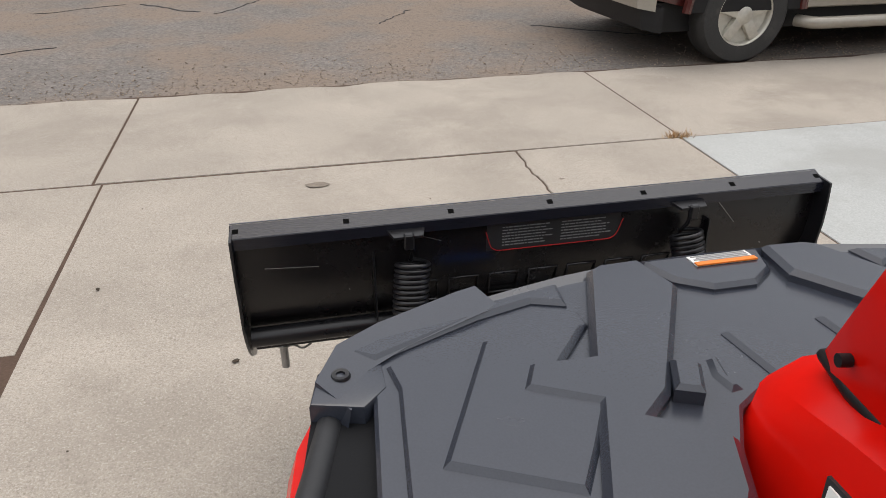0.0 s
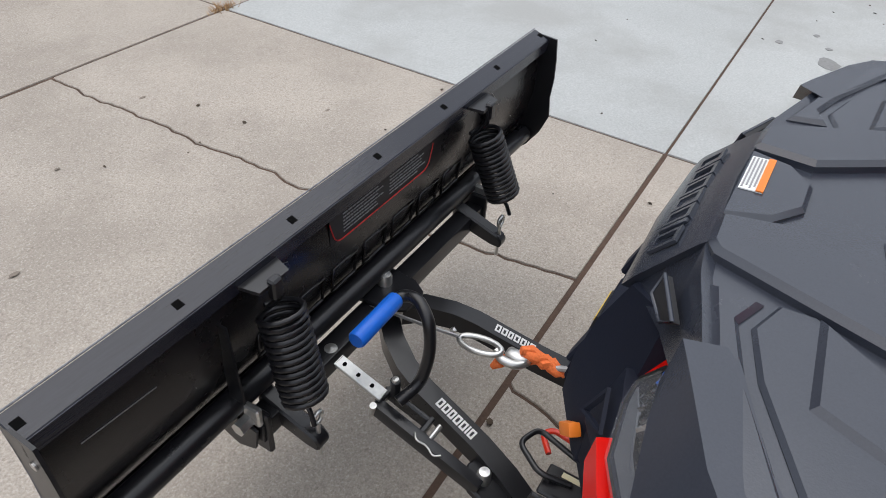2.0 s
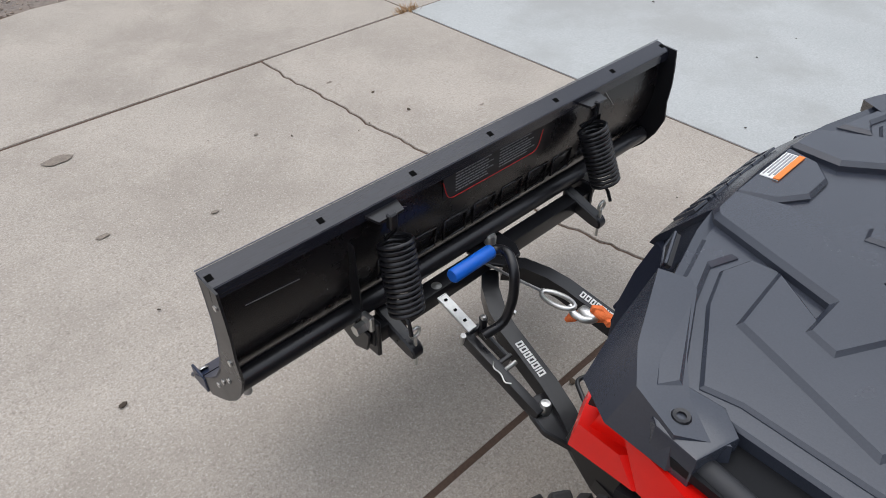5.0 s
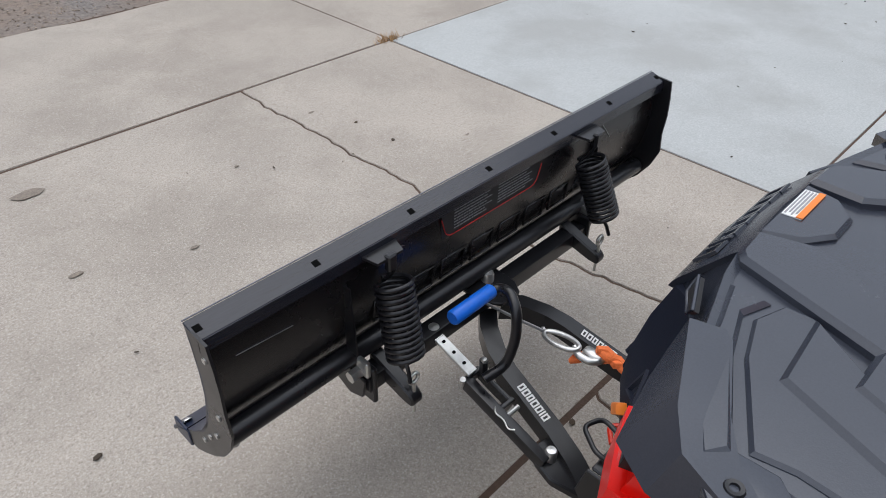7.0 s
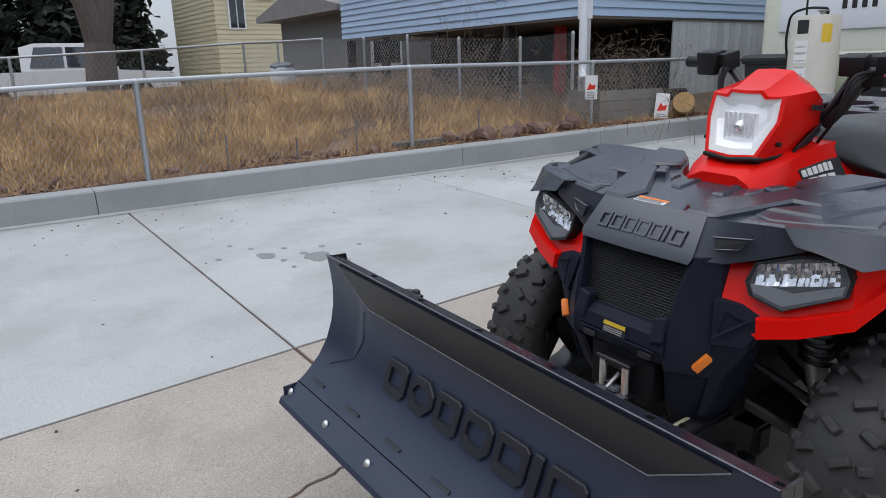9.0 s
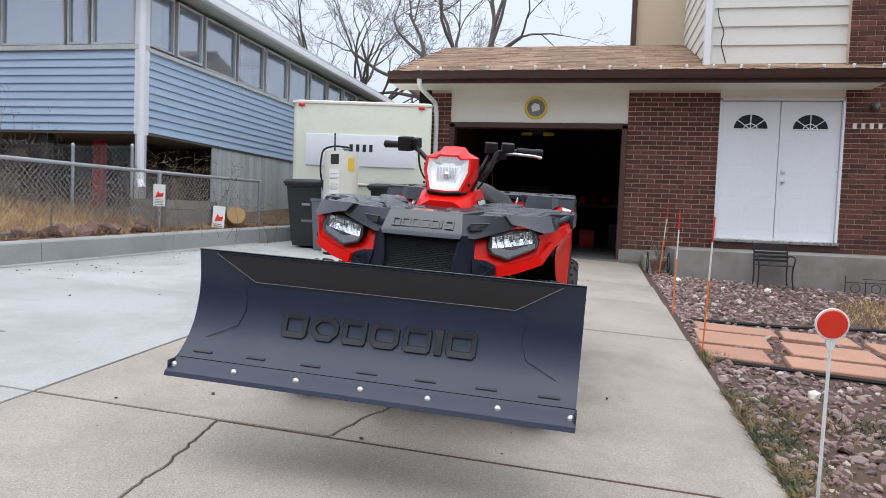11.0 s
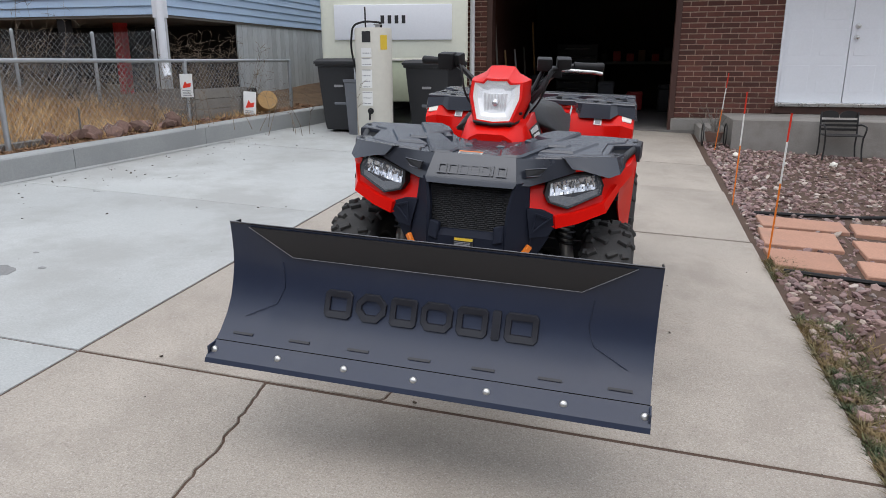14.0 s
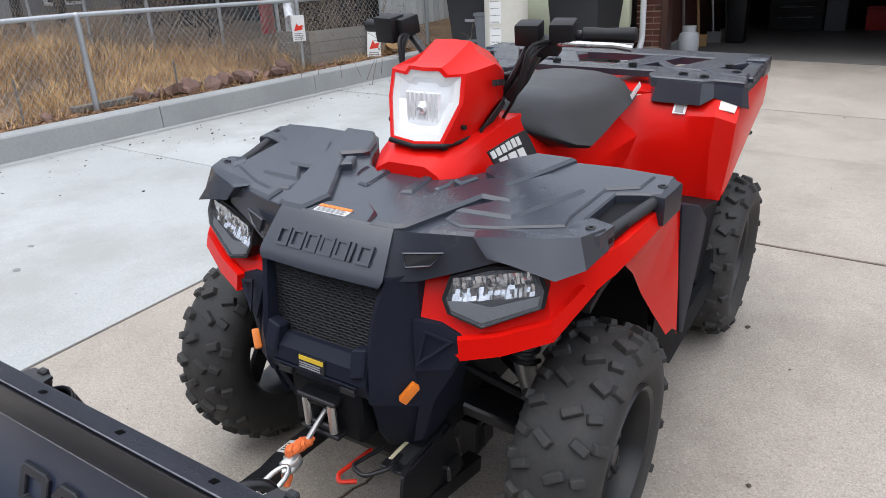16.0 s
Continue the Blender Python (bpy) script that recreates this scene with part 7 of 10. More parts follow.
        tri3 = [Vector(c) for c in sx([(0.240, -0.278, 0.682), (0.296, -0.264, 0.664), (0.232, -0.304, 0.612)], s)]
        loft(bm, [[p + Vector((0, -0.002, 0)) for p in tri3], [p + Vector((0, -0.007, 0)) for p in tri3], [p.lerp((tri3[0] + tri3[1] + tri3[2]) / 3, 0.22) + Vector((0, -0.006, 0)) for p in tri3], [p.lerp((tri3[0] + tri3[1] + tri3[2]) / 3, 0.30) + Vector((0, 0.000, 0)) for p in tri3]], cap=False)
        part("recess_rim", bm, M["trim"], wing, sharp=18)
        # lower cheek behind the side marker
        bm = nb()
        prism(bm, sx([(0.224, -0.296, 0.600), (0.300, -0.258, 0.612), (0.286, -0.246, 0.580), (0.244, -0.262, 0.500), (0.205, -0.262, 0.380), (0.190, -0.280, 0.380), (0.222, -0.296, 0.505)], s), (-0.015 * s, 0.06, 0), 0.004)
        part("bumper_cheek", bm, M["trim"], q, sharp=18)
        bm = nb()
        box(bm, (-0.010, -0.009, -0.024), (0.010, 0.009, 0.024), 0.004, m=pose(0.218 * s, -0.318, 0.547, 0, 40 * s, 38 * s), seg=2)
        part("side_marker", bm, M["orange"], q, "orange side marker lamp")
    bm = nb()
    loft(bm, [[(x, -0.330, 0.606), (x, -0.356, 0.588), (x, -0.362, 0.556), (x, -0.358, 0.546), (x, -0.350, 0.520), (x, -0.335, 0.510), (x, -0.20, 0.510), (x, -0.20, 0.606)] for x in (-0.140, -0.1, 0.1, 0.140)])
    bmesh.ops.bevel(bm, geom=[e for e in bm.edges if e.calc_face_angle(0) > 0.5], offset=0.003, segments=2, affect="EDGES")
    bumper = part("bumper", bm, M["trim"], q, "dark plastic front bumper step", 18)
    for s in (1, -1):
        bm = nb()
        prism(bm, sx([(0.100, -0.350, 0.632), (0.138, -0.346, 0.640), (0.138, -0.368, 0.582), (0.104, -0.370, 0.572)], s), (0, 0.035, -0.006), 0.004)
        part("bumper_lug", bm, M["trim"], bumper, sharp=18)
        # proud black pad, coloured as the shade of a slot
        bm = nb()
        box(bm, (0.088 * s - 0.020, -0.3635, 0.522), (0.088 * s + 0.020, -0.345, 0.540), 0.003)
        part("bumper_slot", bm, M["ink"], bumper, "black pad painted as a slot's shade")
    bm = nb()
    loft(bm, [[(x, -0.3640, 0.5525), (x, -0.3660, 0.5490), (x, -0.3620, 0.5460), (x, -0.3590, 0.5500)] for x in (-0.118, 0.118)])
    part("bumper_ridge", bm, M["trim"], bumper, sharp=60)
    lm = Matrix.Translation((-0.004, -0.3620, 0.5715)) @ pose(0, 0, 0, -11, 0, 0)
    bm = nb()
    box(bm, (-0.036, -0.0015, -0.017), (0.036, 0.002, 0.015), m=lm)
    part("label", bm, M["ink"], bumper, "small black and yellow caution label")
    bm = nb()
    box(bm, (-0.034, -0.0030, 0.003), (0.034, -0.0014, 0.013), m=lm)
    part("label_stripe", bm, M["yellow"], bumper, "yellow label stripe")
    bm = nb()
    for k in range(3):
        box(bm, (-0.032, -0.0026, -0.014 + 0.005 * k), (0.026, -0.0014, -0.0115 + 0.005 * k), m=lm)
    part("print", bm, M["ink_grey"], bumper)
    # grille: dark backing and fine wavy bars
    bm = nb()
    prism(bm, [(-0.15, -0.318, 0.585), (0.15, -0.318, 0.585), (0.15, -0.285, 0.775), (-0.15, -0.285, 0.775)], (0, 0.02, 0))
    part("grille_backing", bm, M["ink"], q, "black backing behind the grille")
    bm = nb()
    for k in range(24):
        z = 0.600 + 0.0070 * k
        yy = -0.3205 + 0.033 * (z - 0.585) / 0.19
        tube(bm, [(x * 0.0094, yy + 0.0012 * (x % 2), z + (0.0012 if (x + k) % 2 else -0.0012)) for x in range(-15, 16)], 0.0017, 4)
    for k in range(-5, 6):
        tube(bm, [(0.025 * k, -0.316, 0.595), (0.025 * k, -0.288, 0.762)], 0.0014, 4)
    part("grille", bm, M["black"], q, "black honeycomb radiator grille", 60)

    # --- headlamps
    for s in (1, -1):
        o = [(0.262, -0.238, 0.748), (0.268, -0.218, 0.784), (0.345, -0.203, 0.814), (0.428, -0.185, 0.828), (0.448, -0.188, 0.786), (0.444, -0.194, 0.754), (0.340, -0.234, 0.704), (0.276, -0.243, 0.722)]
        c = Vector((0.352, -0.208, 0.763))
        big = [c + (Vector(p) - c) * 1.09 for p in o]
        bm = nb()
        f = Vector((0.010, -0.012, 0))
        loft(bm, [[((p.x) * s, p.y, p.z) for p in r] for r in ([p + Vector((0, 0.02, 0)) for p in big], [p + f for p in big], [Vector(p) + f for p in o], [Vector(p) for p in o])], cap=False)
        lampb = part("headlamp", bm, M["black"], q, "angular clear headlamp with chrome reflector")
        bm = nb()
        rim_o = [Vector(p) + f for p in o]
        deep = [c + (Vector(p) - c) * 0.95 + Vector((0.003, 0.000, 0)) for p in o]
        loft(bm, [[(p.x * s, p.y, p.z) for p in r] for r in (rim_o, deep)], cap=False)
        bm.faces.new([bm.verts.new((p.x * s, p.y, p.z)) for p in deep])
        part("lamp_bowl", bm, M["trim"], lampb, "dark lamp bowl", 15)
        # fluted mirror: upright flutes over two bowls
        bm = nb()
        tl, tr_, br_, bl = Vector((0.278, -0.222, 0.784)), Vector((0.432, -0.190, 0.820)), Vector((0.438, -0.192, 0.770)), Vector((0.282, -0.238, 0.738))
        nu, nv = 34, 6
        shard = random.Random(61)
        flute = [shard.uniform(-0.0030, 0.0030) for _ in range(nu + 1)]
        grid = []
        for j in range(nv + 1):
            v = j / nv
            row = []
            for i in range(nu + 1):
                u = i / nu
                p = tl.lerp(tr_, u).lerp(bl.lerp(br_, u), v)
                d = 0.007 * math.sin(math.pi * v) * (0.5 + 0.5 * abs(math.sin(2 * math.pi * u))) + flute[i] * (1 if j < 4 else -1) + shard.uniform(-0.0016, 0.0016)
                row.append(bm.verts.new((p.x * s, p.y - 0.008 + d, p.z)))
            grid.append(row)
        for r0, r1 in zip(grid, grid[1:]):
            for i in range(nu):
                bm.faces.new((r0[i], r0[i + 1], r1[i + 1], r1[i]))
        part("reflector", bm, M["mirror"], lampb, "faceted chrome reflector", 12)
        bm = nb()
        lathe(bm, [(0.0, -0.010), (0.006, -0.009), (0.009, -0.004), (0.009, 0.012)], 14, Matrix.Translation((0.375 * s, -0.206, 0.783)) @ AY)
        part("bulb", bm, M["steel_grey"], lampb, "grey bulb shield")
        bm = nb()
        prism(bm, sx([tuple(Vector(p) + f + Vector((0.002, -0.003, 0))) for p in o], s), (0.001 * s, -0.002, 0))
        ob = part("lens", bm, M["lens_clear"], lampb, "clear lens")
        ob.visible_shadow = False
        # grey lower inset of the lamp
        bm = nb()
        prism(bm, sx([tuple(Vector(p) + f * 0.75) for p in ((0.268, -0.239, 0.742), (0.300, -0.228, 0.744), (0.352, -0.216, 0.738), (0.442, -0.187, 0.772), (0.440, -0.194, 0.754), (0.340, -0.232, 0.708), (0.278, -0.241, 0.725))], s), (0, -0.002, 0))
        part("lamp_inset", bm, M["lamp_grey"], lampb, "grey lamp surround")

    # --- front fenders
    for s in (1, -1):
        st = [((0.200, -0.222, 0.765), (0.216, -0.262, 0.680)), ((0.262, -0.198, 0.776), (0.312, -0.268, 0.628)), ((0.36, -0.178, 0.800), (0.390, -0.244, 0.650)),
              ((0.45, -0.172, 0.800), (0.480, -0.204, 0.688)), ((0.512, -0.135, 0.822), (0.520, -0.096, 0.752)), ((0.550, -0.03, 0.838), (0.562, -0.03, 0.800)),
              ((0.566, 0.10, 0.852), (0.576, 0.10, 0.816)), ((0.574, 0.23, 0.858), (0.580, 0.262, 0.815)), ((0.574, 0.28, 0.83), (0.578, 0.300, 0.720))]
        out = [(Vector((a[0] * s, a[1], a[2])), Vector((b[0] * s, b[1], b[2]))) for a, b in st]
        inn = [(a + Vector((-0.09 * s, 0.035 if k < 4 else 0.0, 0.0)), b + Vector((-0.012 * s, 0.03 if k < 4 else 0.0, 0.012))) for k, (a, b) in enumerate(out)]
        bm = nb()
        strip(bm, out, inn)
        bmesh.ops.bevel(bm, geom=[e for e in bm.edges if e.calc_face_angle(0) > 0.9], offset=0.005, segments=2, affect="EDGES")
        fend = part("front_fender", bm, M["red"], q, "glossy red front fender", 24)
        # moulded lip along the front lower edge
        bm = nb()
        lip_a = [(0.308, -0.2705, 0.672), (0.386, -0.2440, 0.690), (0.474, -0.2060, 0.724), (0.512, -0.1300, 0.778)]
        lip_b = [(0.314, -0.2745, 0.629), (0.392, -0.2500, 0.650), (0.484, -0.2090, 0.688), (0.522, -0.1000, 0.752)]
        strip(bm, [(Vector((a[0] * s, a[1], a[2])), Vector((b[0] * s, b[1], b[2]))) for a, b in zip(lip_a, lip_b)], [(Vector((a[0] * s * 0.97, a[1] + 0.016, a[2])), Vector((b[0] * s * 0.97, b[1] + 0.016, b[2]))) for a, b in zip(lip_a, lip_b)])
        bmesh.ops.bevel(bm, geom=[e for e in bm.edges if e.calc_face_angle(0) > 0.9], offset=0.003, segments=2, affect="EDGES")
        part("fender_lip", bm, M["red"], fend, sharp=24)
        # inward-turned mudguard behind the wheel
        ua = [(0.520, -0.09, 0.757), (0.559, -0.03, 0.803), (0.573, 0.10, 0.818), (0.577, 0.20, 0.816), (0.577, 0.265, 0.812), (0.576, 0.30, 0.72), (0.574, 0.35, 0.60), (0.570, 0.42, 0.40)]
        la = [(0.514, -0.082, 0.748), (0.536, -0.03, 0.762), (0.520, 0.08, 0.735), (0.515, 0.16, 0.68), (0.522, 0.22, 0.60), (0.538, 0.28, 0.52), (0.550, 0.34, 0.45), (0.560, 0.40, 0.38)]
        bm = nb()
        strip(bm, [(Vector((a[0] * s, a[1], a[2])), Vector((b[0] * s, b[1], b[2]))) for a, b in zip(ua, la)], [(Vector(((a[0] - 0.010) * s, a[1] + 0.008, a[2])), Vector(((b[0] - 0.006) * s, b[1] + 0.010, b[2]))) for a, b in zip(ua, la)])
        part("mudguard", bm, M["red"], fend, sharp=24)
        bm = nb()
        prism(bm, sx([(0.570, 0.415, 0.41), (0.540, 0.30, 0.50), (0.530, 0.32, 0.42), (0.548, 0.39, 0.325), (0.560, 0.41, 0.33)], s), (-0.008 * s, 0.012, 0))
        part("mud_flap", bm, M["flare"], fend, "black rubber flap")
        # black wheel-arch liner
        bm = nb()
        arc = [(-0.12, 0.715), (-0.06, 0.732), (0.05, 0.745), (0.18, 0.71), (0.27, 0.60), (0.32, 0.42)]
        strip(bm, [(Vector((0.52 * s, y, z)), Vector((0.20 * s, y, z))) for y, z in arc], [(Vector((0.52 * s, y, z + 0.015)), Vector((0.20 * s, y, z + 0.015))) for y, z in arc])
        part("wheel_arch", bm, M["flare"], q, "black wheel arch liner")
        # side panel from fender to footwell
        bm = nb()
        prism(bm, sx([(0.576, 0.305, 0.81), (0.578, 0.50, 0.74), (0.575, 0.62, 0.66), (0.578, 0.55, 0.54), (0.576, 0.47, 0.37), (0.576, 0.43, 0.40), (0.576, 0.355, 0.61)], s), (-0.10 * s, 0.0, 0), 0.008, 2)
        part("side_panel", bm, M["trim"], q, "dark plastic side panel", 25)
        # footwell
        bm = nb()
        prism(bm, sx([(0.56, 0.36, 0.36), (0.56, 0.42, 0.30), (0.56, 0.92, 0.30), (0.56, 0.98, 0.42), (0.54, 0.98, 0.44), (0.54, 0.90, 0.33), (0.54, 0.44, 0.33), (0.54, 0.37, 0.40)], s), (-0.36 * s, 0, 0))
        part("footwell", bm, M["flare"], q, "black plastic footwell")

    # --- headlamp pod
    def ring(h):
        return h + [(-x, y, z) for x, y, z in h[::-1] if x > 1e-6]
    front = [(0.0, 0.150, 1.122), (0.045, 0.150, 1.124), (0.062, 0.150, 1.118), (0.112, 0.158, 1.108), (0.118, 0.140, 1.045), (0.085, 0.088, 0.948), (0.0, 0.078, 0.940)]
    fwd = [(0.0, 0.118, 1.116), (0.045, 0.118, 1.118), (0.060, 0.122, 1.102), (0.104, 0.130, 1.106), (0.106, 0.112, 1.042), (0.074, 0.064, 0.950), (0.0, 0.056, 0.944)]
    mid = [(0.0, 0.245, 1.164), (0.050, 0.245, 1.161), (0.072, 0.242, 1.136), (0.122, 0.240, 1.112), (0.126, 0.225, 1.03), (0.098, 0.18, 0.948), (0.0, 0.17, 0.938)]
    back = [(0.0, 0.345, 1.125), (0.046, 0.345, 1.122), (0.068, 0.340, 1.106), (0.098, 0.330, 1.078), (0.102, 0.315, 1.01), (0.078, 0.28, 0.955), (0.0, 0.27, 0.945)]
    bm = nb()
    cf = Vector((0, 0.092, 1.034))
    lip = [cf + (Vector(p) - cf) * 0.90 for p in ring(fwd)]
    pv = loft(bm, [[p + Vector((0, 0.02, 0)) for p in lip], lip, ring(fwd), ring(front), ring(mid), ring(back)], cap=False)
    bm.faces.new(pv[-1])
    bmesh.ops.bevel(bm, geom=[e for e in bm.edges if e.calc_face_angle(0) > 0.32], offset=0.0035, segments=2, affect="EDGES")
    pod = part("lamp_pod", bm, M["red"], q, "glossy red handlebar lamp pod", 28)
    lens = [tuple(p) for p in lip]
    cl = Vector((0, 0.09, 1.03))
    bm = nb()
    l1 = [Vector(p) + Vector((0, 0.003, 0)) for p in lens]
    l2 = [cl + (Vector(p) - cl) * 0.80 + Vector((0, 0.008, 0)) for p in lens]
    l3 = [cl + (Vector(p) - cl) * 0.62 + Vector((0, 0.020, 0)) for p in lens]
    loft(bm, [l1, l2], cap=False)
    part("lamp_bezel", bm, M["paper"], pod, "pale frame round the lamp", 15)
    bm = nb()
    loft(bm, [l2, l3], cap=False)
    bm.faces.new([bm.verts.new(p) for p in l3])
    for k in range(7):
        box(bm, (-0.004, -0.006, -0.035), (0.004, 0.006, 0.035), 0.001, m=Matrix.Translation(cl + Vector((-0.042 + 0.014 * k, 0.014, -0.004))) @ Matrix.Rotation(0.4 - 0.13 * k, 4, "Z"))
    part("reflector", bm, M["lamp_white"], pod, "bright pale reflector", 15)
    bm = nb()
    lathe(bm, [(0.0, -0.03), (0.010, -0.028), (0.016, -0.015), (0.016, 0.01)], 16, Matrix.Translation(cl + Vector((0, 0.026, 0))) @ pose(0, 0, 0, -70, 0, 0))
    part("bulb", bm, M["chrome"], pod, "bulb shield")
    bm = nb()
    prism(bm, [tuple(Vector(p) + Vector((0, 0.0005, 0.0))) for p in lens], (0, -0.003, 0.001))
    ob = part("lens", bm, M["lens_clear"], pod, "clear lens")
    ob.visible_shadow = False
    bm = nb()
    box(bm, (-0.075, 0.075, 0.925), (0.075, 0.30, 0.944), 0.008)
    part("pod_base", bm, M["black"], pod, "black pod base")
    bm = nb()
    edge = [(0.100, 0.320, 1.000), (0.104, 0.25, 0.972), (0.096, 0.18, 0.950), (0.086, 0.115, 0.947), (0.074, 0.066, 0.948)]
    tube(bm, edge + [(0.0, 0.058, 0.941)] + [(-x, y, z) for x, y, z in edge[::-1]], 0.007, 8)
    part("lower_trim", bm, M["black"], pod, "black lower edge trim", 50)
    for s in (1, -1):
        bm = nb()
        prism(bm, sx([(0.122, 0.225, 1.000), (0.106, 0.315, 1.020), (0.082, 0.285, 0.950), (0.100, 0.180, 0.946), (0.112, 0.190, 0.972)], s), (0.006 * s, 0.0, -0.002), 0.002)
        part("lower_cheek", bm, M["black"], pod, "black lower cheek", 25)
        bm = nb()
        rod(bm, (0.100 * s, 0.115, 0.985), (0.110 * s, 0.113, 0.985), 0.006, 10)
        part("bolt", bm, M["black"], pod, "small black bolt")
    for s in (1, -1):
        bm = nb()
        for k in range(4):
            box(bm, (-0.0015, 0.018 * k, 0), (0.0015, 0.018 * k + 0.013, 0.014), m=pose(0.1335 * s, 0.205, 1.066, -8, -6 * s, 4 * s))
        part("badge", bm, M["ink"], pod, "small dark badge shapes")

    # --- central body
    bm = nb()
    sec = [(0.02, 0.085, 0.890, 0.125, 0.80), (0.07, 0.110, 0.915, 0.145, 0.78), (0.16, 0.125, 0.945, 0.160, 0.74), (0.28, 0.130, 0.965, 0.172, 0.70), (0.40, 0.128, 0.965, 0.180, 0.68), (0.55, 0.130, 0.905, 0.19, 0.66), (0.75, 0.150, 0.840, 0.215, 0.66), (0.95, 0.19, 0.835, 0.25, 0.70), (1.15, 0.20, 0.84, 0.26, 0.72)]
    loft(bm, [[(w, y, z), (w * 0.6, y, z + 0.018), (-w * 0.6, y, z + 0.018), (-w, y, z), (-b, y, (z + zb) / 2), (-b * 0.95, y, zb), (b * 0.95, y, zb), (b, y, (z + zb) / 2)] for y, w, z, b, zb in sec])
    bmesh.ops.bevel(bm, geom=[e for e in bm.edges if e.calc_face_angle(0) > 0.5], offset=0.010, segments=2, affect="EDGES")
    part("body_shell", bm, M["red"], q, "glossy red centre bodywork", 40)
    # black decal with pale bars on each flank
    def flank(y, f, s, off):
        for a, b in zip(sec, sec[1:]):
            if a[0] <= y <= b[0]:
                k = (y - a[0]) / (b[0] - a[0])
                w, z, bb, zb = (a[i] + (b[i] - a[i]) * k for i in (1, 2, 3, 4))
                zm = (z + zb) / 2
                return Vector(((w + (bb - w) * f + off) * s, y, z + (zm - z) * f + off * 0.3))

    def patch(bm, y0, y1, f0, f1, s, off, skew=0.0):
        n = 6
        up = [flank(y0 + (y1 - y0) * i / n, f0, s, off) for i in range(n + 1)]
        dn = [flank(y0 + skew + (y1 - y0) * i / n, f1, s, off) for i in range(n + 1)]
        strip(bm, list(zip(up, dn)), [(a - Vector((0.005 * s, 0, 0)), b - Vector((0.005 * s, 0, 0))) for a, b in zip(up, dn)])

    for s in (1, -1):
        bm = nb()
        patch(bm, 0.165, 0.36, 0.30, 0.98, s, 0.003, 0.03)
        dec = part("decal", bm, M["ink"], q, "black flank decal with white bars")
        for k in range(6):
            bm = nb()
            patch(bm, 0.172 + 0.024 * k, 0.190 + 0.024 * k, 0.34, 0.50, s, 0.0045, 0.006)
            part("decal_bar", bm, M["paper"], dec, "white bar")
        for k in range(3):
            bm = nb()
            patch(bm, 0.200 + 0.042 * k, 0.234 + 0.042 * k, 0.56, 0.80, s, 0.0045, 0.010)
            part("decal_bar", bm, M["paper"], dec, "white bar")
        bm = nb()
        patch(bm, 0.215, 0.275, 0.86, 0.93, s, 0.0045, 0.004)
        part("decal_bar", bm, M["ink_grey"], dec, "grey bar")

    # --- seat
    bm = nb()
    sec = [(0.28, 0.05, 0.985, 0.965, 0.05), (0.33, 0.10, 1.006, 0.945, 0.11), (0.40, 0.145, 1.014, 0.905, 0.185), (0.47, 0.175, 1.012, 0.868, 0.245), (0.53, 0.19, 1.004, 0.852, 0.265), (0.62, 0.20, 0.993, 0.860, 0.262), (0.76, 0.205, 0.980, 0.872, 0.252), (0.92, 0.205, 0.970, 0.882, 0.240), (1.04, 0.19, 0.962, 0.890, 0.225), (1.11, 0.14, 0.942, 0.895, 0.17)]
    rings = []
    for y, w, zt, zs, ws in sec:
        h = [(0.0, zt), (w * 0.4, zt - 0.003), (w * 0.75, zt - 0.014), (w * 0.94, zt - 0.034 if zt - 0.034 > zs else (zt * 2 + zs) / 3), (w * 1.06, zt - 0.068 if zt - 0.068 > zs else (zt + zs) / 2), (ws, zs), (ws * 0.97, zs - 0.008), (ws * 0.85, zs - 0.012)]
        rings.append([(x, y, z) for x, z in h] + [(-x, y, z) for x, z in h[::-1] if x > 0])
    loft(bm, rings)
    part("seat", bm, M["seat"], q, "black textured vinyl saddle seat", 60)
    for s in (1, -1):
        bm = nb()
        for k in range(7):
            box(bm, (-0.001, 0, 0), (0.001, 0.010, 0.016), m=pose(0.236 * s, 0.95 + 0.013 * k, 0.893 + 0.004 * k, 18, -18 * s, 0))
        part("seat_badge", bm, M["paper"], q, "small white seat badge shapes")

    # --- rear fenders
    def shell(bm, rows, t):
        """A curved sheet with thickness, from rows of places."""
        n, k = len(rows), len(rows[0])
        g = [[Vector(p) for p in r] for r in rows]
        nrm = []
        for i in range(n):
            nr = []
            for j in range(k):
                du = g[min(i + 1, n - 1)][j] - g[max(i - 1, 0)][j]
                dv = g[i][min(j + 1, k - 1)] - g[i][max(j - 1, 0)]
                nr.append(du.cross(dv).normalized() * t)
            nrm.append(nr)
        a = [[bm.verts.new(p) for p in r] for r in g]
        b = [[bm.verts.new(g[i][j] + nrm[i][j]) for j in range(k)] for i in range(n)]
        for i in range(n - 1):
            for j in range(k - 1):
                bm.faces.new((a[i][j], a[i + 1][j], a[i + 1][j + 1], a[i][j + 1]))
                bm.faces.new((b[i][j], b[i][j + 1], b[i + 1][j + 1], b[i + 1][j]))
        for i in range(n - 1):
            bm.faces.new((a[i][0], b[i][0], b[i + 1][0], a[i + 1][0]))
            bm.faces.new((a[i][-1], a[i + 1][-1], b[i + 1][-1], b[i][-1]))
        for j in range(k - 1):
            bm.faces.new((a[0][j], a[0][j + 1], b[0][j + 1], b[0][j]))
            bm.faces.new((a[-1][j], b[-1][j], b[-1][j + 1], a[-1][j + 1]))

    def smooth_rows(rows, m):
        """Adds stations between the given ones on an even curve."""
        out = []
        n = len(rows)
        for i in range(n - 1):
            for q4 in range(m):
                t = q4 / m
                r = []
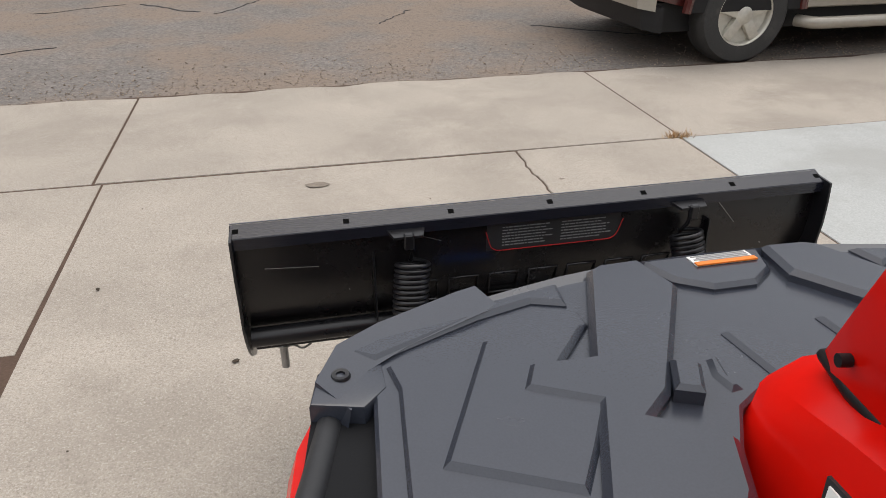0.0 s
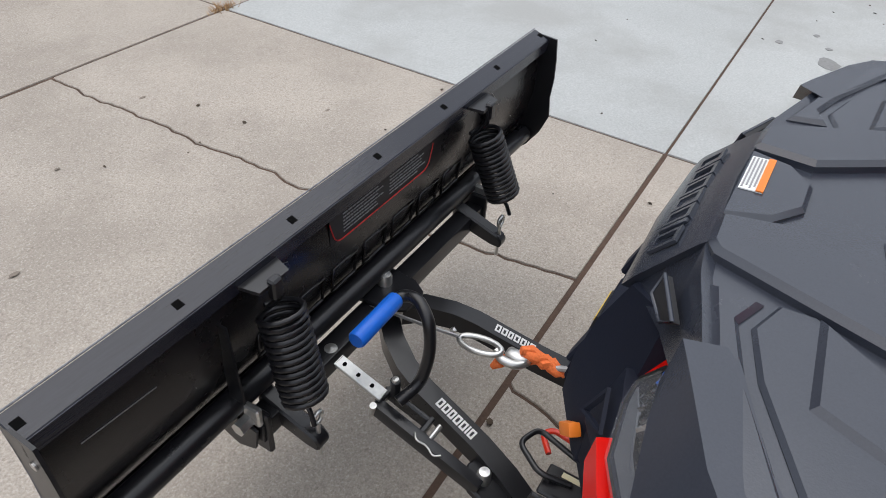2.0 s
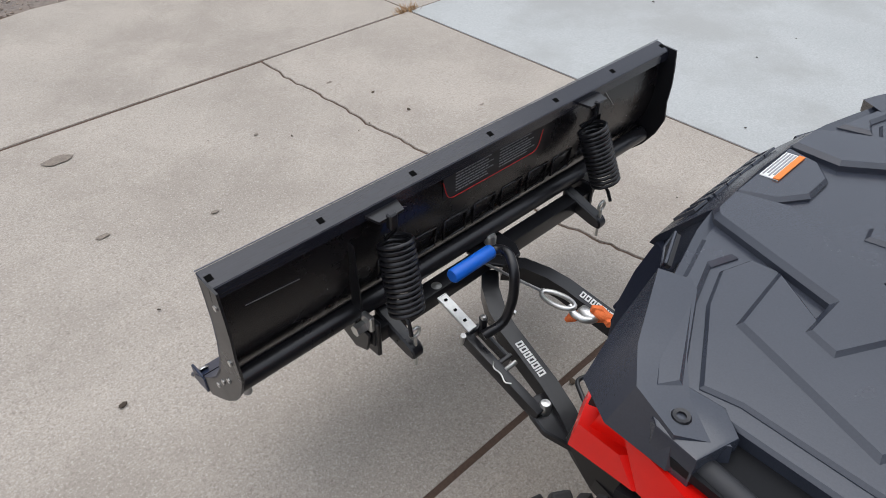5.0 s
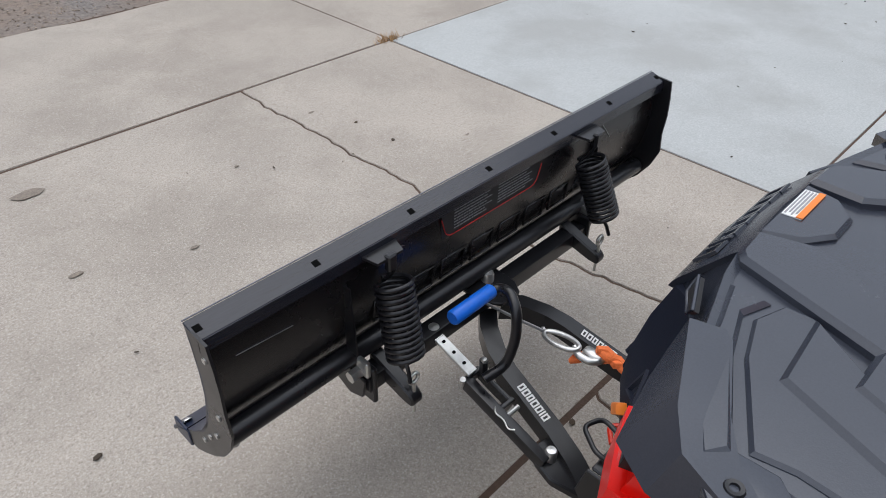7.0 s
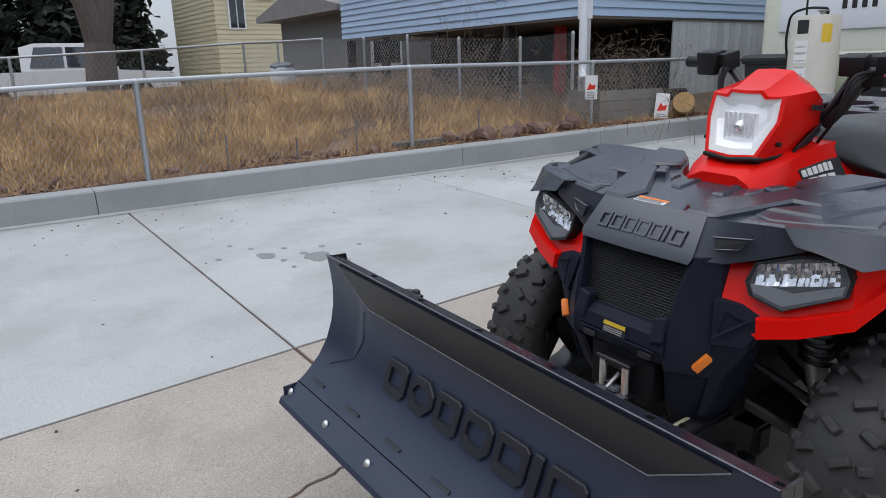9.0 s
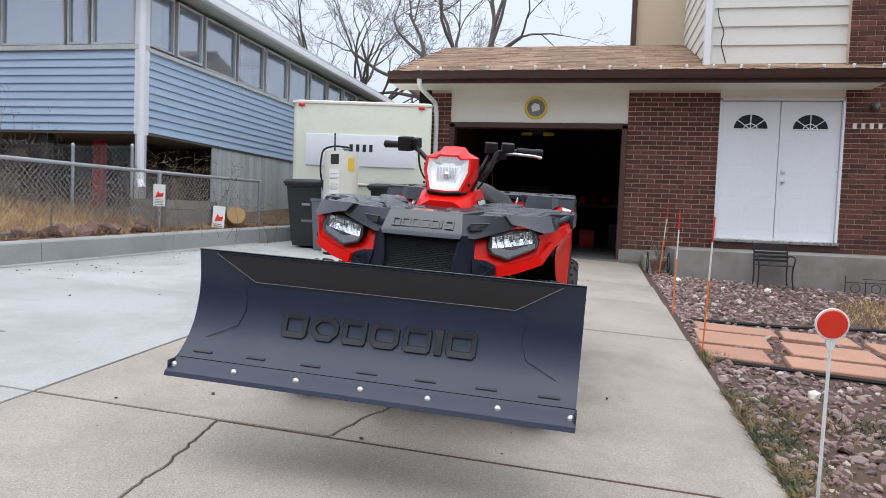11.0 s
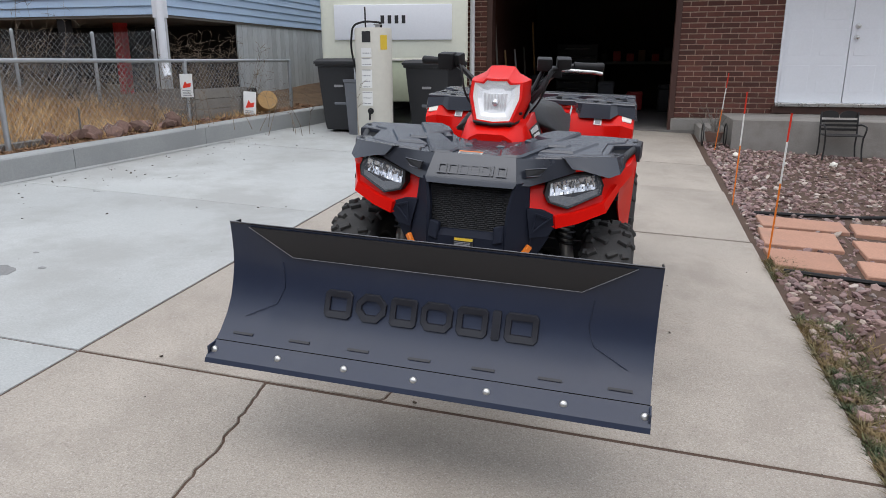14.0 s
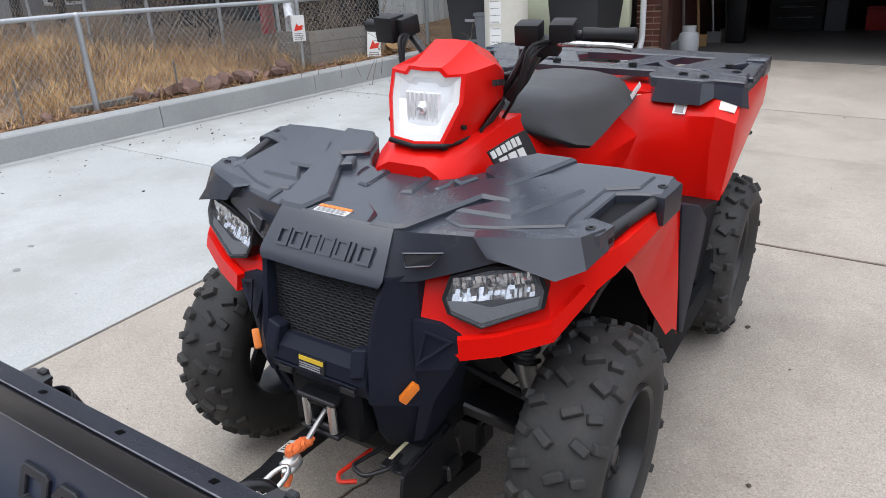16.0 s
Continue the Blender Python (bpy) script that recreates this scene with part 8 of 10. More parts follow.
                for j in range(len(rows[0])):
                    p0, p1, p2, p3 = (Vector(rows[max(0, min(n - 1, i + d))][j]) for d in (-1, 0, 1, 2))
                    r.append(((p1 * 2) + (p2 - p0) * t + (p0 * 2 - p1 * 5 + p2 * 4 - p3) * t * t + (p1 * 3 - p0 - p2 * 3 + p3) * t ** 3) * 0.5)
                out.append(r)
        return out + [[Vector(p) for p in rows[-1]]]

    for s in (1, -1):
        cols = [[(0.150, 0.90, 0.835), (0.185, 0.84, 0.775), (0.205, 0.80, 0.70), (0.215, 0.79, 0.62)],
                [(0.215, 1.04, 0.884), (0.225, 0.985, 0.815), (0.235, 0.945, 0.71), (0.240, 0.935, 0.60)],
                [(0.320, 1.065, 0.900), (0.325, 1.010, 0.835), (0.330, 0.985, 0.73), (0.335, 0.985, 0.590)],
                [(0.430, 1.060, 0.908), (0.440, 1.005, 0.845), (0.440, 0.990, 0.74), (0.445, 0.995, 0.578)],
                [(0.484, 1.050, 0.912), (0.490, 0.985, 0.852), (0.486, 0.975, 0.745), (0.492, 0.990, 0.570)]]
        side = [[(0.550, 1.060, 0.906), (0.552, 0.995, 0.835), (0.546, 1.000, 0.725), (0.530, 1.008, 0.572)],
                [(0.548, 1.20, 0.914), (0.556, 1.10, 0.868), (0.556, 1.08, 0.775), (0.546, 1.06, 0.640)],
                [(0.546, 1.36, 0.918), (0.556, 1.32, 0.880), (0.558, 1.30, 0.810), (0.552, 1.26, 0.735)],
                [(0.540, 1.52, 0.918), (0.550, 1.52, 0.885), (0.550, 1.52, 0.840), (0.546, 1.52, 0.790)]]
        bm = nb()
        grid = smooth_rows(cols, 4) + smooth_rows(side, 3)
        shell(bm, [[(p[0] * s, p[1], p[2]) for p in r] for r in grid], 0.010 * s)
        rf = part("rear_fender", bm, M["red"], q, "glossy red rear fender", 30)
        lm = Matrix.Translation((0.372 * s, 1.0340, 0.8710)) @ pose(0, 0, 0, 49, 0, 0)
        bm = nb()
        box(bm, (-0.020, -0.036, 0.000), (0.020, 0.036, 0.0065), m=lm)
        part("label", bm, M["paper"], rf, "white warning label")
        bm = nb()
        box(bm, (-0.013, -0.032, 0.0062), (0.013, -0.010, 0.0080), m=lm)
        for k in range(4):
            box(bm, (-0.016, 0.0 + 0.008 * k, 0.0062), (0.016, 0.004 + 0.008 * k, 0.0076), m=lm)
        part("print", bm, M["ink_grey"], rf)
        bm = nb()
        box(bm, (-0.026, -0.020, -0.004), (0.026, 0.020, 0.0030), m=Matrix.Translation((0.516 * s, 1.026, 0.8800)) @ pose(0, 0, 0, 42, 8 * s, 0))
        part("label", bm, M["cream"], rf, "pale yellowish warning label")
        # liner below
        bm = nb()
        arc = [(1.005, 0.56), (1.03, 0.64), (1.09, 0.70), (1.25, 0.73), (1.45, 0.69)]
        strip(bm, [(Vector((0.535 * s, y, z)), Vector((0.25 * s, y, z))) for y, z in arc], [(Vector((0.535 * s, y, z + 0.012)), Vector((0.25 * s, y, z + 0.012))) for y, z in arc])
        part("wheel_arch", bm, M["flare"], q, "black wheel arch liner")
        bm = nb()
        prism(bm, sx([(0.515, 0.62, 0.62), (0.525, 0.90, 0.60), (0.530, 1.00, 0.58), (0.525, 0.965, 0.50), (0.520, 0.93, 0.34), (0.520, 0.86, 0.33), (0.515, 0.70, 0.48)], s), (-0.12 * s, 0, 0), 0.006)
        part("side_panel", bm, M["flare"], q, "black plastic rear side panel", 25)
    bm = nb()
    prism(bm, [(-0.535, 1.075, 0.885), (0.535, 1.075, 0.885), (0.535, 1.52, 0.895), (-0.535, 1.52, 0.895)], (0, 0, 0.010))
    part("rear_deck", bm, M["red"], q, "red panel under the rear rack")

    # --- rear rack: flat bars crossing, with open triangles between
    def rz(y):
        return 0.918 + 0.020 * (y - 1.0)

    def plate(pts, lo=0.0, hi=0.030, bev=0.005):
        bm = nb()
        a = [bm.verts.new((x, y, rz(y) + lo)) for x, y in pts]
        b = [bm.verts.new((x, y, rz(y) + hi)) for x, y in pts]
        n = len(a)
        fs = [bm.faces.new(a), bm.faces.new(b[::-1])] + [bm.faces.new((a[i], b[i], b[(i + 1) % n], a[(i + 1) % n])) for i in range(n)]
        bmesh.ops.recalc_face_normals(bm, faces=fs)
        if bev:
            bmesh.ops.bevel(bm, geom=list(fs[1].edges), offset=bev, segments=1, affect="EDGES", profile=0.5)
        return bm

    rr = part("rear_rack", plate([(0.0, 1.46), (0.40, 1.44), (0.50, 1.38), (0.545, 1.44), (0.545, 1.53), (0.50, 1.56), (-0.50, 1.56), (-0.545, 1.53), (-0.545, 1.44), (-0.50, 1.38), (-0.40, 1.44)]), M["rack"], q, "charcoal moulded plastic rear rack", 25)
    part("bar", plate([(-0.268, 1.185), (0.268, 1.185), (0.255, 1.255), (-0.255, 1.255)], 0.0, 0.026), M["rack"], rr, sharp=25)
    for s in (1, -1):
        for pts, hi in (([(0.262, 1.052), (0.430, 1.036), (0.462, 1.056), (0.552, 1.046), (0.556, 1.074), (0.548, 1.125), (0.46, 1.150), (0.372, 1.200), (0.252, 1.205), (0.240, 1.100)], 0.034),
                        ([(0.288, 1.190), (0.388, 1.175), (0.500, 1.360), (0.480, 1.450), (0.415, 1.450)], 0.038),
                        ([(0.455, 1.140), (0.545, 1.112), (0.545, 1.165), (0.505, 1.225), (0.420, 1.235), (0.400, 1.190)], 0.036),
                        ([(0.520, 1.150), (0.560, 1.150), (0.548, 1.440), (0.500, 1.440), (0.500, 1.220)], 0.028),
                        ([(0.060, 1.245), (0.150, 1.245), (0.265, 1.470), (0.170, 1.470)], 0.028),
                        ([(0.285, 1.225), (0.330, 1.225), (0.150, 1.470), (0.100, 1.470)], 0.024)):
            part("bar", plate([(x * s, y) for x, y in pts], 0.0, hi), M["rack"], rr, sharp=25)
        # deep lip in front, cut away in the middle
        bm = nb()
        f = [(0.262, 1.090, 0.936), (0.286, 1.040, 0.946), (0.430, 1.024, 0.946), (0.462, 1.046, 0.940), (0.552, 1.036, 0.936), (0.560, 1.066, 0.930)]
        g2 = [(0.252, 1.084, 0.886), (0.276, 1.026, 0.876), (0.434, 1.008, 0.878), (0.470, 1.034, 0.900), (0.556, 1.026, 0.880), (0.572, 1.062, 0.868)]
        strip(bm, [(Vector((a[0] * s, a[1], a[2])), Vector((b[0] * s, b[1], b[2]))) for a, b in zip(f, g2)], [(Vector((a[0] * s * 0.97, a[1] + 0.045, a[2])), Vector((b[0] * s * 0.97, b[1] + 0.045, b[2] + 0.01))) for a, b in zip(f, g2)])
        bmesh.ops.bevel(bm, geom=[e for e in bm.edges if e.calc_face_angle(0) > 0.6], offset=0.003, segments=2, affect="EDGES")
        part("front_lip", bm, M["rack"], rr, sharp=20)
        for x, y in ((0.422, 1.085), (0.350, 1.110), (0.455, 1.290), (0.500, 1.185), (0.145, 1.220)):
            bm = nb()
            lathe(bm, [(0.0, -0.004), (0.008, -0.004), (0.009, 0.002), (0.015, 0.003), (0.016, -0.008)], 14, Matrix.Translation((x * s, y, rz(y) + 0.036)))
            part("tie_down", bm, M["black"], rr, "black tie-down socket")
        bm = nb()
        box(bm, (0.480 * s if s > 0 else -0.552, 1.40, 0.900), (0.552 * s if s > 0 else -0.480, 1.54, 0.962), 0.010, seg=2)
        part("end_cap", bm, M["rack"], rr, sharp=25)
        bm = nb()
        tube(bm, [(0.548 * s, 1.075, 0.920), (0.552 * s, 1.25, 0.928), (0.540 * s, 1.42, 0.935)], 0.012, 10)
        part("side_bar", bm, M["bin"], rr, "dark tubular side bar")

    # --- handlebar
    bm = nb()
    tube(bm, bend([(-0.40, 0.425, 1.160), (-0.24, 0.390, 1.165), (-0.11, 0.355, 1.055), (0.11, 0.355, 1.055), (0.24, 0.390, 1.165), (0.40, 0.425, 1.160)], 0.05, 6), 0.0125, 10)
    hb = part("handlebar", bm, M["steel_black"], q, "black steel handlebar")
    for s in (1, -1):
        bm = nb()
        lathe(bm, [(0.012, 0.0), (0.019, 0.003), (0.018, 0.02), (0.0165, 0.06), (0.018, 0.10), (0.019, 0.125), (0.014, 0.130)], 14, Matrix.Translation((0.275 * s, 0.397, 1.164)) @ pose(0, 0, 0, 0, 0, 13 * s) @ pose(0, 0, 0, 0, 90 * s, 0))
        part("grip", bm, M["black"], hb, "black rubber grip")
        bm = nb()
        box(bm, (-0.030, -0.035, -0.022), (0.030, 0.030, 0.030), 0.008, m=pose(0.235 * s, 0.378, 1.170, 10, 0, 12 * s), seg=2)
        if s > 0:
            box(bm, (-0.042, -0.05, 0.0), (0.020, 0.012, 0.052), 0.008, m=pose(0.165, 0.372, 1.148, 8, 0, 10), seg=2)
            box(bm, (-0.025, -0.03, -0.03), (0.030, 0.018, 0.012), 0.006, m=pose(0.200, 0.372, 1.150, 8, 0, 10), seg=2)
        else:
            box(bm, (-0.040, -0.045, -0.03), (0.030, 0.012, 0.040), 0.008, m=pose(-0.262, 0.372, 1.165, 8, 0, -10), seg=2)
        part("switch_box", bm, M["black"], hb, "black switch housing", 25)
        # cables
        for k in range(3):
            bm = nb()
            tube(bm, bend([(0.215 * s, 0.37 - 0.012 * k, 1.155), (0.19 * s, 0.30 - 0.01 * k, 1.13 + 0.012 * k), (0.165 * s, 0.26, 1.03), (0.10 * s, 0.30, 0.95)], 0.06, 6), 0.0045, 6)
            part("cable", bm, M["black"], hb, "black control cable")
    bm = nb()
    tube(bm, [(0.205, 0.358, 1.150), (0.235, 0.354, 1.149), (0.29, 0.362, 1.147), (0.36, 0.380, 1.145), (0.398, 0.396, 1.138)], [0.006, 0.009, 0.008, 0.0075, 0.009], 8)
    part("brake_lever", bm, M["alloy"], hb, "bare aluminium brake lever", 60)
    bm = nb()
    tube(bm, [(0.11, 0.33, 1.01), (0.15, 0.335, 1.06), (0.18, 0.345, 1.12)], 0.014, 8)
    tube(bm, [(0.08, 0.33, 1.00), (0.115, 0.345, 1.06), (0.15, 0.365, 1.14)], 0.010, 8)
    part("bar_clamp", bm, M["steel_black"], hb, "black bar clamp")

    # --- chassis, suspension, engine
    bm = nb()
    box(bm, (-0.20, -0.16, 0.30), (0.20, 1.25, 0.70), 0.02)
    box(bm, (-0.13, -0.24, 0.26), (0.13, 0.1, 0.42), 0.02)
    box(bm, (-0.15, 0.1, 0.24), (0.15, 1.15, 0.34), 0.02)
    part("chassis", bm, M["flare"], q, "black frame and engine in shade")
    for s in (1, -1):
        for y in (0.0, 1.22):
            bm = nb()
            prism(bm, sx([(0.17, y - 0.09, 0.335), (0.41, y - 0.025, 0.255), (0.41, y + 0.03, 0.255), (0.17, y + 0.09, 0.335)], s), (0, 0, 0.035), 0.006)
            tube(bm, sx([(0.17, y - 0.07, 0.47), (0.41, y, 0.36)], s), 0.012, 8)
            tube(bm, sx([(0.17, y + 0.07, 0.47), (0.41, y, 0.36)], s), 0.012, 8)
            part("control_arm", bm, M["steel_black"], q, "black suspension arms")
            bm = nb()
            tube(bm, sx([(0.14, y, 0.33), (0.42, y, 0.30)], s), 0.016, 8)
            part("axle_shaft", bm, M["steel_black"], q)
            bm = nb()
            tube(bm, sx([(0.31, y - 0.05, 0.66), (0.345, y - 0.03, 0.47), (0.375, y - 0.01, 0.31)], s), [0.026, 0.026, 0.018], 14)
            box(bm, (0.355 * s - 0.025, y - 0.045, 0.28), (0.355 * s + 0.025, y + 0.02, 0.36), 0.008)
            strut = part("strut", bm, M["steel_grey"], q, "grey suspension strut", 30)
            bm = nb()
            pts = []
            for k in range(97):
                t = k / 96
                a = t * 8 * 2 * math.pi
                pts.append(((0.305 + 0.035 * t + 0.036 * math.cos(a)) * s, y - 0.055 + 0.025 * t + 0.036 * math.sin(a), 0.70 - 0.19 * t))
            tube(bm, pts, 0.006, 6)
            part("coil", bm, M["black"], strut, "black coil spring")
    # --- wheels
    front_t, rear_t = tyre_mesh(0.304, 0.200, "tyre_front"), tyre_mesh(0.300, 0.240, "tyre_rear")
    rim_m, hub_m = rim_mesh(), hub_mesh()
    for s in (1, -1):
        for y, tm, xx in ((-0.010, front_t, 0.500 if s > 0 else 0.515), (1.22, rear_t, 0.488)):
            wh = new("wheel")
            wh.parent = q
            wh.matrix_basis = Matrix.Translation((xx * s, y, 0.301 if y < 0.5 else 0.298)) @ (Matrix.Rotation(math.pi, 4, "Z") if s < 0 else Matrix.Identity(4))
            tagged(wh, "black off-road wheel with knobbly tyre")
            for nm, me in (("tyre", tm), ("rim", rim_m), ("hub_cap", hub_m)):
                ob = new(nm, me)
                ob.parent = wh

    # --- winch with fairlead rollers, and a red hitch lever
    bm = nb()
    box(bm, (-0.10, -0.34, 0.375), (0.10, -0.16, 0.515), 0.01)
    winch = part("winch_mount", bm, M["flare"], q, "black winch mount")
    for x in (-0.036, 0.036):
        bm = nb()
        lathe(bm, [(0.006, -0.038), (0.010, -0.036), (0.010, 0.036), (0.006, 0.038)], 12, Matrix.Translation((x, -0.360, 0.440)))
        part("roller", bm, M["zinc"], winch, "bare metal fairlead roller", 30)
    for z in (0.472, 0.410):
        bm = nb()
        lathe(bm, [(0.005, -0.032), (0.009, -0.030), (0.009, 0.030), (0.005, 0.032)], 12, Matrix.Translation((0, -0.357, z)) @ AX)
        part("roller", bm, M["steel_black"], winch, "dark fairlead roller", 30)
    for z in (0.484, 0.396):
        bm = nb()
        box(bm, (-0.055, -0.370, z - 0.006), (0.055, -0.335, z + 0.006), 0.003)
        part("fairlead", bm, M["steel_black"], winch, "black fairlead bar", 30)
    bm = nb()
    tube(bm, bend([(0.060, -0.270, 0.300), (0.045, -0.375, 0.300), (0.060, -0.390, 0.296), (0.090, -0.364, 0.292)], 0.012, 4), 0.0055, 8)
    part("hitch_lever", bm, M["redsign"], q, "red hitch release lever")
    bm = nb()
    tube(bm, bend([(0.120, -0.300, 0.352), (0.102, -0.388, 0.360), (0.146, -0.404, 0.362), (0.180, -0.352, 0.360), (0.168, -0.300, 0.354)], 0.016, 5), 0.0052, 8)
    part("tow_loop", bm, M["steel_black"], q, "black bent steel loop", 60)
    bm = nb()
    box(bm, (0.142, -0.345, 0.340), (0.202, -0.150, 0.349), 0.003)
    mp = part("mount_plate", bm, M["steel_black"], q, "black mount plate", 30)
    bm = nb()
    prism(bm, [(0.203, -0.350, 0.345), (0.203, -0.150, 0.345), (0.203, -0.100, 0.190), (0.203, -0.300, 0.190), (0.203, -0.365, 0.270)], (0.008, 0, 0), 0.002)
    part("mount_cheek", bm, M["steel_black"], q, "black upright mount plate", 30)
    bm = nb()
    box(bm, (0.150, -0.320, 0.3490), (0.196, -0.255, 0.3502))
    lab = part("label", bm, M["ink"], mp, "black and yellow warning label")
    bm = nb()
    box(bm, (0.150, -0.320, 0.3502), (0.160, -0.255, 0.3510))
    part("stripe", bm, M["siding_yellow"], lab, "yellow stripe")
    bm = nb()
    lathe(bm, [(0.0, 0.009), (0.007, 0.008), (0.009, 0.0)], 6, Matrix.Translation((0.174, -0.333, 0.349)))
    part("bolt", bm, M["steel_black"], mp, "black bolt", 30)
    return q


build_quad()


# ---- the snow plough ----
PROF = [(-0.812, 0.697), (-0.806, 0.65), (-0.803, 0.60), (-0.806, 0.55), (-0.817, 0.50), (-0.836, 0.45), (-0.866, 0.405), (-0.908, 0.365), (-0.955, 0.332), (-0.988, 0.312), (-0.996, 0.300)]


def prof_y(z):
    for (y0, z0), (y1, z1) in zip(PROF, PROF[1:]):
        if z1 <= z <= z0:
            return y0 + (y1 - y0) * (z0 - z) / (z0 - z1)
    return PROF[-1][0]


def build_plough():
    p = empty("snow_plough", "black snow plough blade raised in front of the quad bike", "snow plough", QUAD)
    W = 0.668
    # moulded front face with flared, hollowed ends
    bm = nb()
    xs = [-W, -0.64, -0.61, -0.57, -0.53, -0.515, -0.50, -0.49, -0.44, -0.2, 0, 0.2, 0.44, 0.49, 0.50, 0.515, 0.53, 0.57, 0.61, 0.64, W]

    def face_y(x, y, z):
        e = abs(x)
        d = 0.0
        if 0.36 < z < 0.62 and e > 0.49:
            k = min(1.0, (e - 0.49) / 0.025) * min(1.0, (W - e) / 0.10) * min(1.0, (z - 0.37) / 0.05) * min(1.0, (0.62 - z) / 0.04)
            d = 0.0048 * max(0.0, k)
        return y + d
    fine = []
    for (y0, z0), (y1, z1) in zip(PROF, PROF[1:]):
        fine += [(y0, z0), ((y0 + y1) / 2, (z0 + z1) / 2)]
    fine.append(PROF[-1])
    rows = [[(x, face_y(x, y, z), z) for x in xs] for y, z in fine]
    vs = [[bm.verts.new(c) for c in r] for r in rows]
    vb = [[bm.verts.new((x, y + 0.007, z + (0.003 if z < 0.4 else 0))) for x, y, z in r] for r in rows]
    n, k = len(rows), len(xs)
    for a in range(n - 1):
        for b in range(k - 1):
            bm.faces.new((vs[a][b], vs[a][b + 1], vs[a + 1][b + 1], vs[a + 1][b]))
            bm.faces.new((vb[a][b], vb[a + 1][b], vb[a + 1][b + 1], vb[a][b + 1]))
    for a in range(n - 1):
        bm.faces.new((vs[a][0], vs[a + 1][0], vb[a + 1][0], vb[a][0]))
        bm.faces.new((vs[a][-1], vb[a][-1], vb[a + 1][-1], vs[a + 1][-1]))
    for b in range(k - 1):
        bm.faces.new((vs[0][b], vb[0][b], vb[0][b + 1], vs[0][b + 1]))
        bm.faces.new((vs[-1][b], vs[-1][b + 1], vb[-1][b + 1], vb[-1][b]))
    blade = part("blade", bm, M["blade"], p, "dark blue-grey moulded plastic blade face", 40)
    # plate along the top with slanted ends, its dark reflection put into the colour
    bm = nb()
    prism(bm, [(-0.598, -0.8105, 0.690), (0.598, -0.8105, 0.690), (0.452, -0.802, 0.601), (-0.452, -0.802, 0.601)], (0, -0.008, 0.0), 0.003, 2)
    part("top_band", bm, M["blade_top"], blade, "raised band below the top edge, coloured darker for its reflection", 20)
    # pale rods for the worn edges, with the edge highlight in their colour
    for a, b in (((-0.598, -0.8185, 0.690), (-0.452, -0.810, 0.601)), ((-0.452, -0.810, 0.601), (0.452, -0.810, 0.601)), ((0.452, -0.810, 0.601), (0.598, -0.8185, 0.690)), ((-W, -0.8165, 0.7025), (W, -0.8165, 0.7025))):
        bm = nb()
        rod(bm, a, b, 0.0014, 6)
        part("worn_highlight_edge", bm, M["worn_glint"], blade, "pale worn edge, drawn as a highlight line too")
    # hollow outlines at the ends
    for s in (1, -1):
        bm = nb()
        tube(bm, sx([(0.490, prof_y(0.58) - 0.001, 0.58), (0.480, prof_y(0.5) - 0.001, 0.50), (0.500, prof_y(0.45) - 0.001, 0.45), (0.60, prof_y(0.405) - 0.001, 0.405)], s), 0.0011, 6)
        part("end_crease", bm, M["blade"], blade, sharp=60)
    # raised shapes in place of the maker's name, darkened in colour for shade
    zlo, zhi, x0 = 0.434, 0.514, -0.336
    for w7, ch in ((0.092, 0.010), (0.100, 0.026), (0.086, 0.008), (0.100, 0.018), (0.096, 0.010), (0.026, 0.003), (0.100, 0.010)):
        bm = nb()
        t = min(0.019, w7 * 0.3)
        def chamfered(d):
            xa, xb, za, zb, c = x0 + d, x0 + w7 - d, zlo + d, zhi - d, max(0.002, ch - d * 0.55)
            return [(xa + c, za), (xb - c, za), (xb, za + c), (xb, zb - c), (xb - c, zb), (xa + c, zb), (xa, zb - c), (xa, za + c)]
        o8, i8, xm = chamfered(0.0), chamfered(t), x0 + w7 / 2
        rows7 = [(o8, 0.003), (o8, -0.006), ([(x + (xm - x) * 0.04, z + (0.474 - z) * 0.04) for x, z in o8], -0.009)]
        if w7 > 0.05:
            rows7 += [([(x - (xm - x) * 0.04, z) for x, z in i8], -0.009), (i8, -0.006), (i8, 0.003)]
        vv = loft(bm, [[(x, prof_y(z) + e, z) for x, z in pts] for pts, e in rows7], cap=False)
        if w7 <= 0.05:
            bm.faces.new(vv[-1])
        part("maker_shape", bm, M["blade_mark"], blade, "raised plain frame, its shade put into a darker colour", 20)
        x0 += w7 + 0.0125
    # short ridges over the wear bar, groove shade put into their colour
    for i in range(7):
        bm = nb()
        x = -0.585 + 0.195 * i
        prism(bm, [(x - 0.034, prof_y(0.366), 0.366), (x + 0.034, prof_y(0.366), 0.366), (x + 0.034, prof_y(0.361), 0.361), (x - 0.034, prof_y(0.361), 0.361)], (0, -0.003, 0.002))
        part("ridge", bm, M["blade_mark"], blade, "short ridge coloured dark as a shaded groove")
    # wear bar with its bolts
    bm = nb()
    zz = [0.342, 0.325, 0.31, 0.296]
    loft(bm, [[(x, prof_y(z) - (0.002 if z > 0.34 else 0.006), z - 0.002) for z in zz] + [(x, prof_y(z) + 0.004, z + 0.002) for z in zz[::-1]] for x in (-W - 0.004, W + 0.004)])
    bar = part("wear_bar", bm, M["blade"], p, "dark replaceable wear bar", 30)
    bm = nb()
    box(bm, (-W, prof_y(0.346) - 0.0030, 0.3420), (W, prof_y(0.346) + 0.004, 0.3455))
    part("joint_line", bm, M["void"], bar, "dark gap above the wear bar")
    for i in range(7):
        bm = nb()
        x = -0.655 + 0.2183 * i
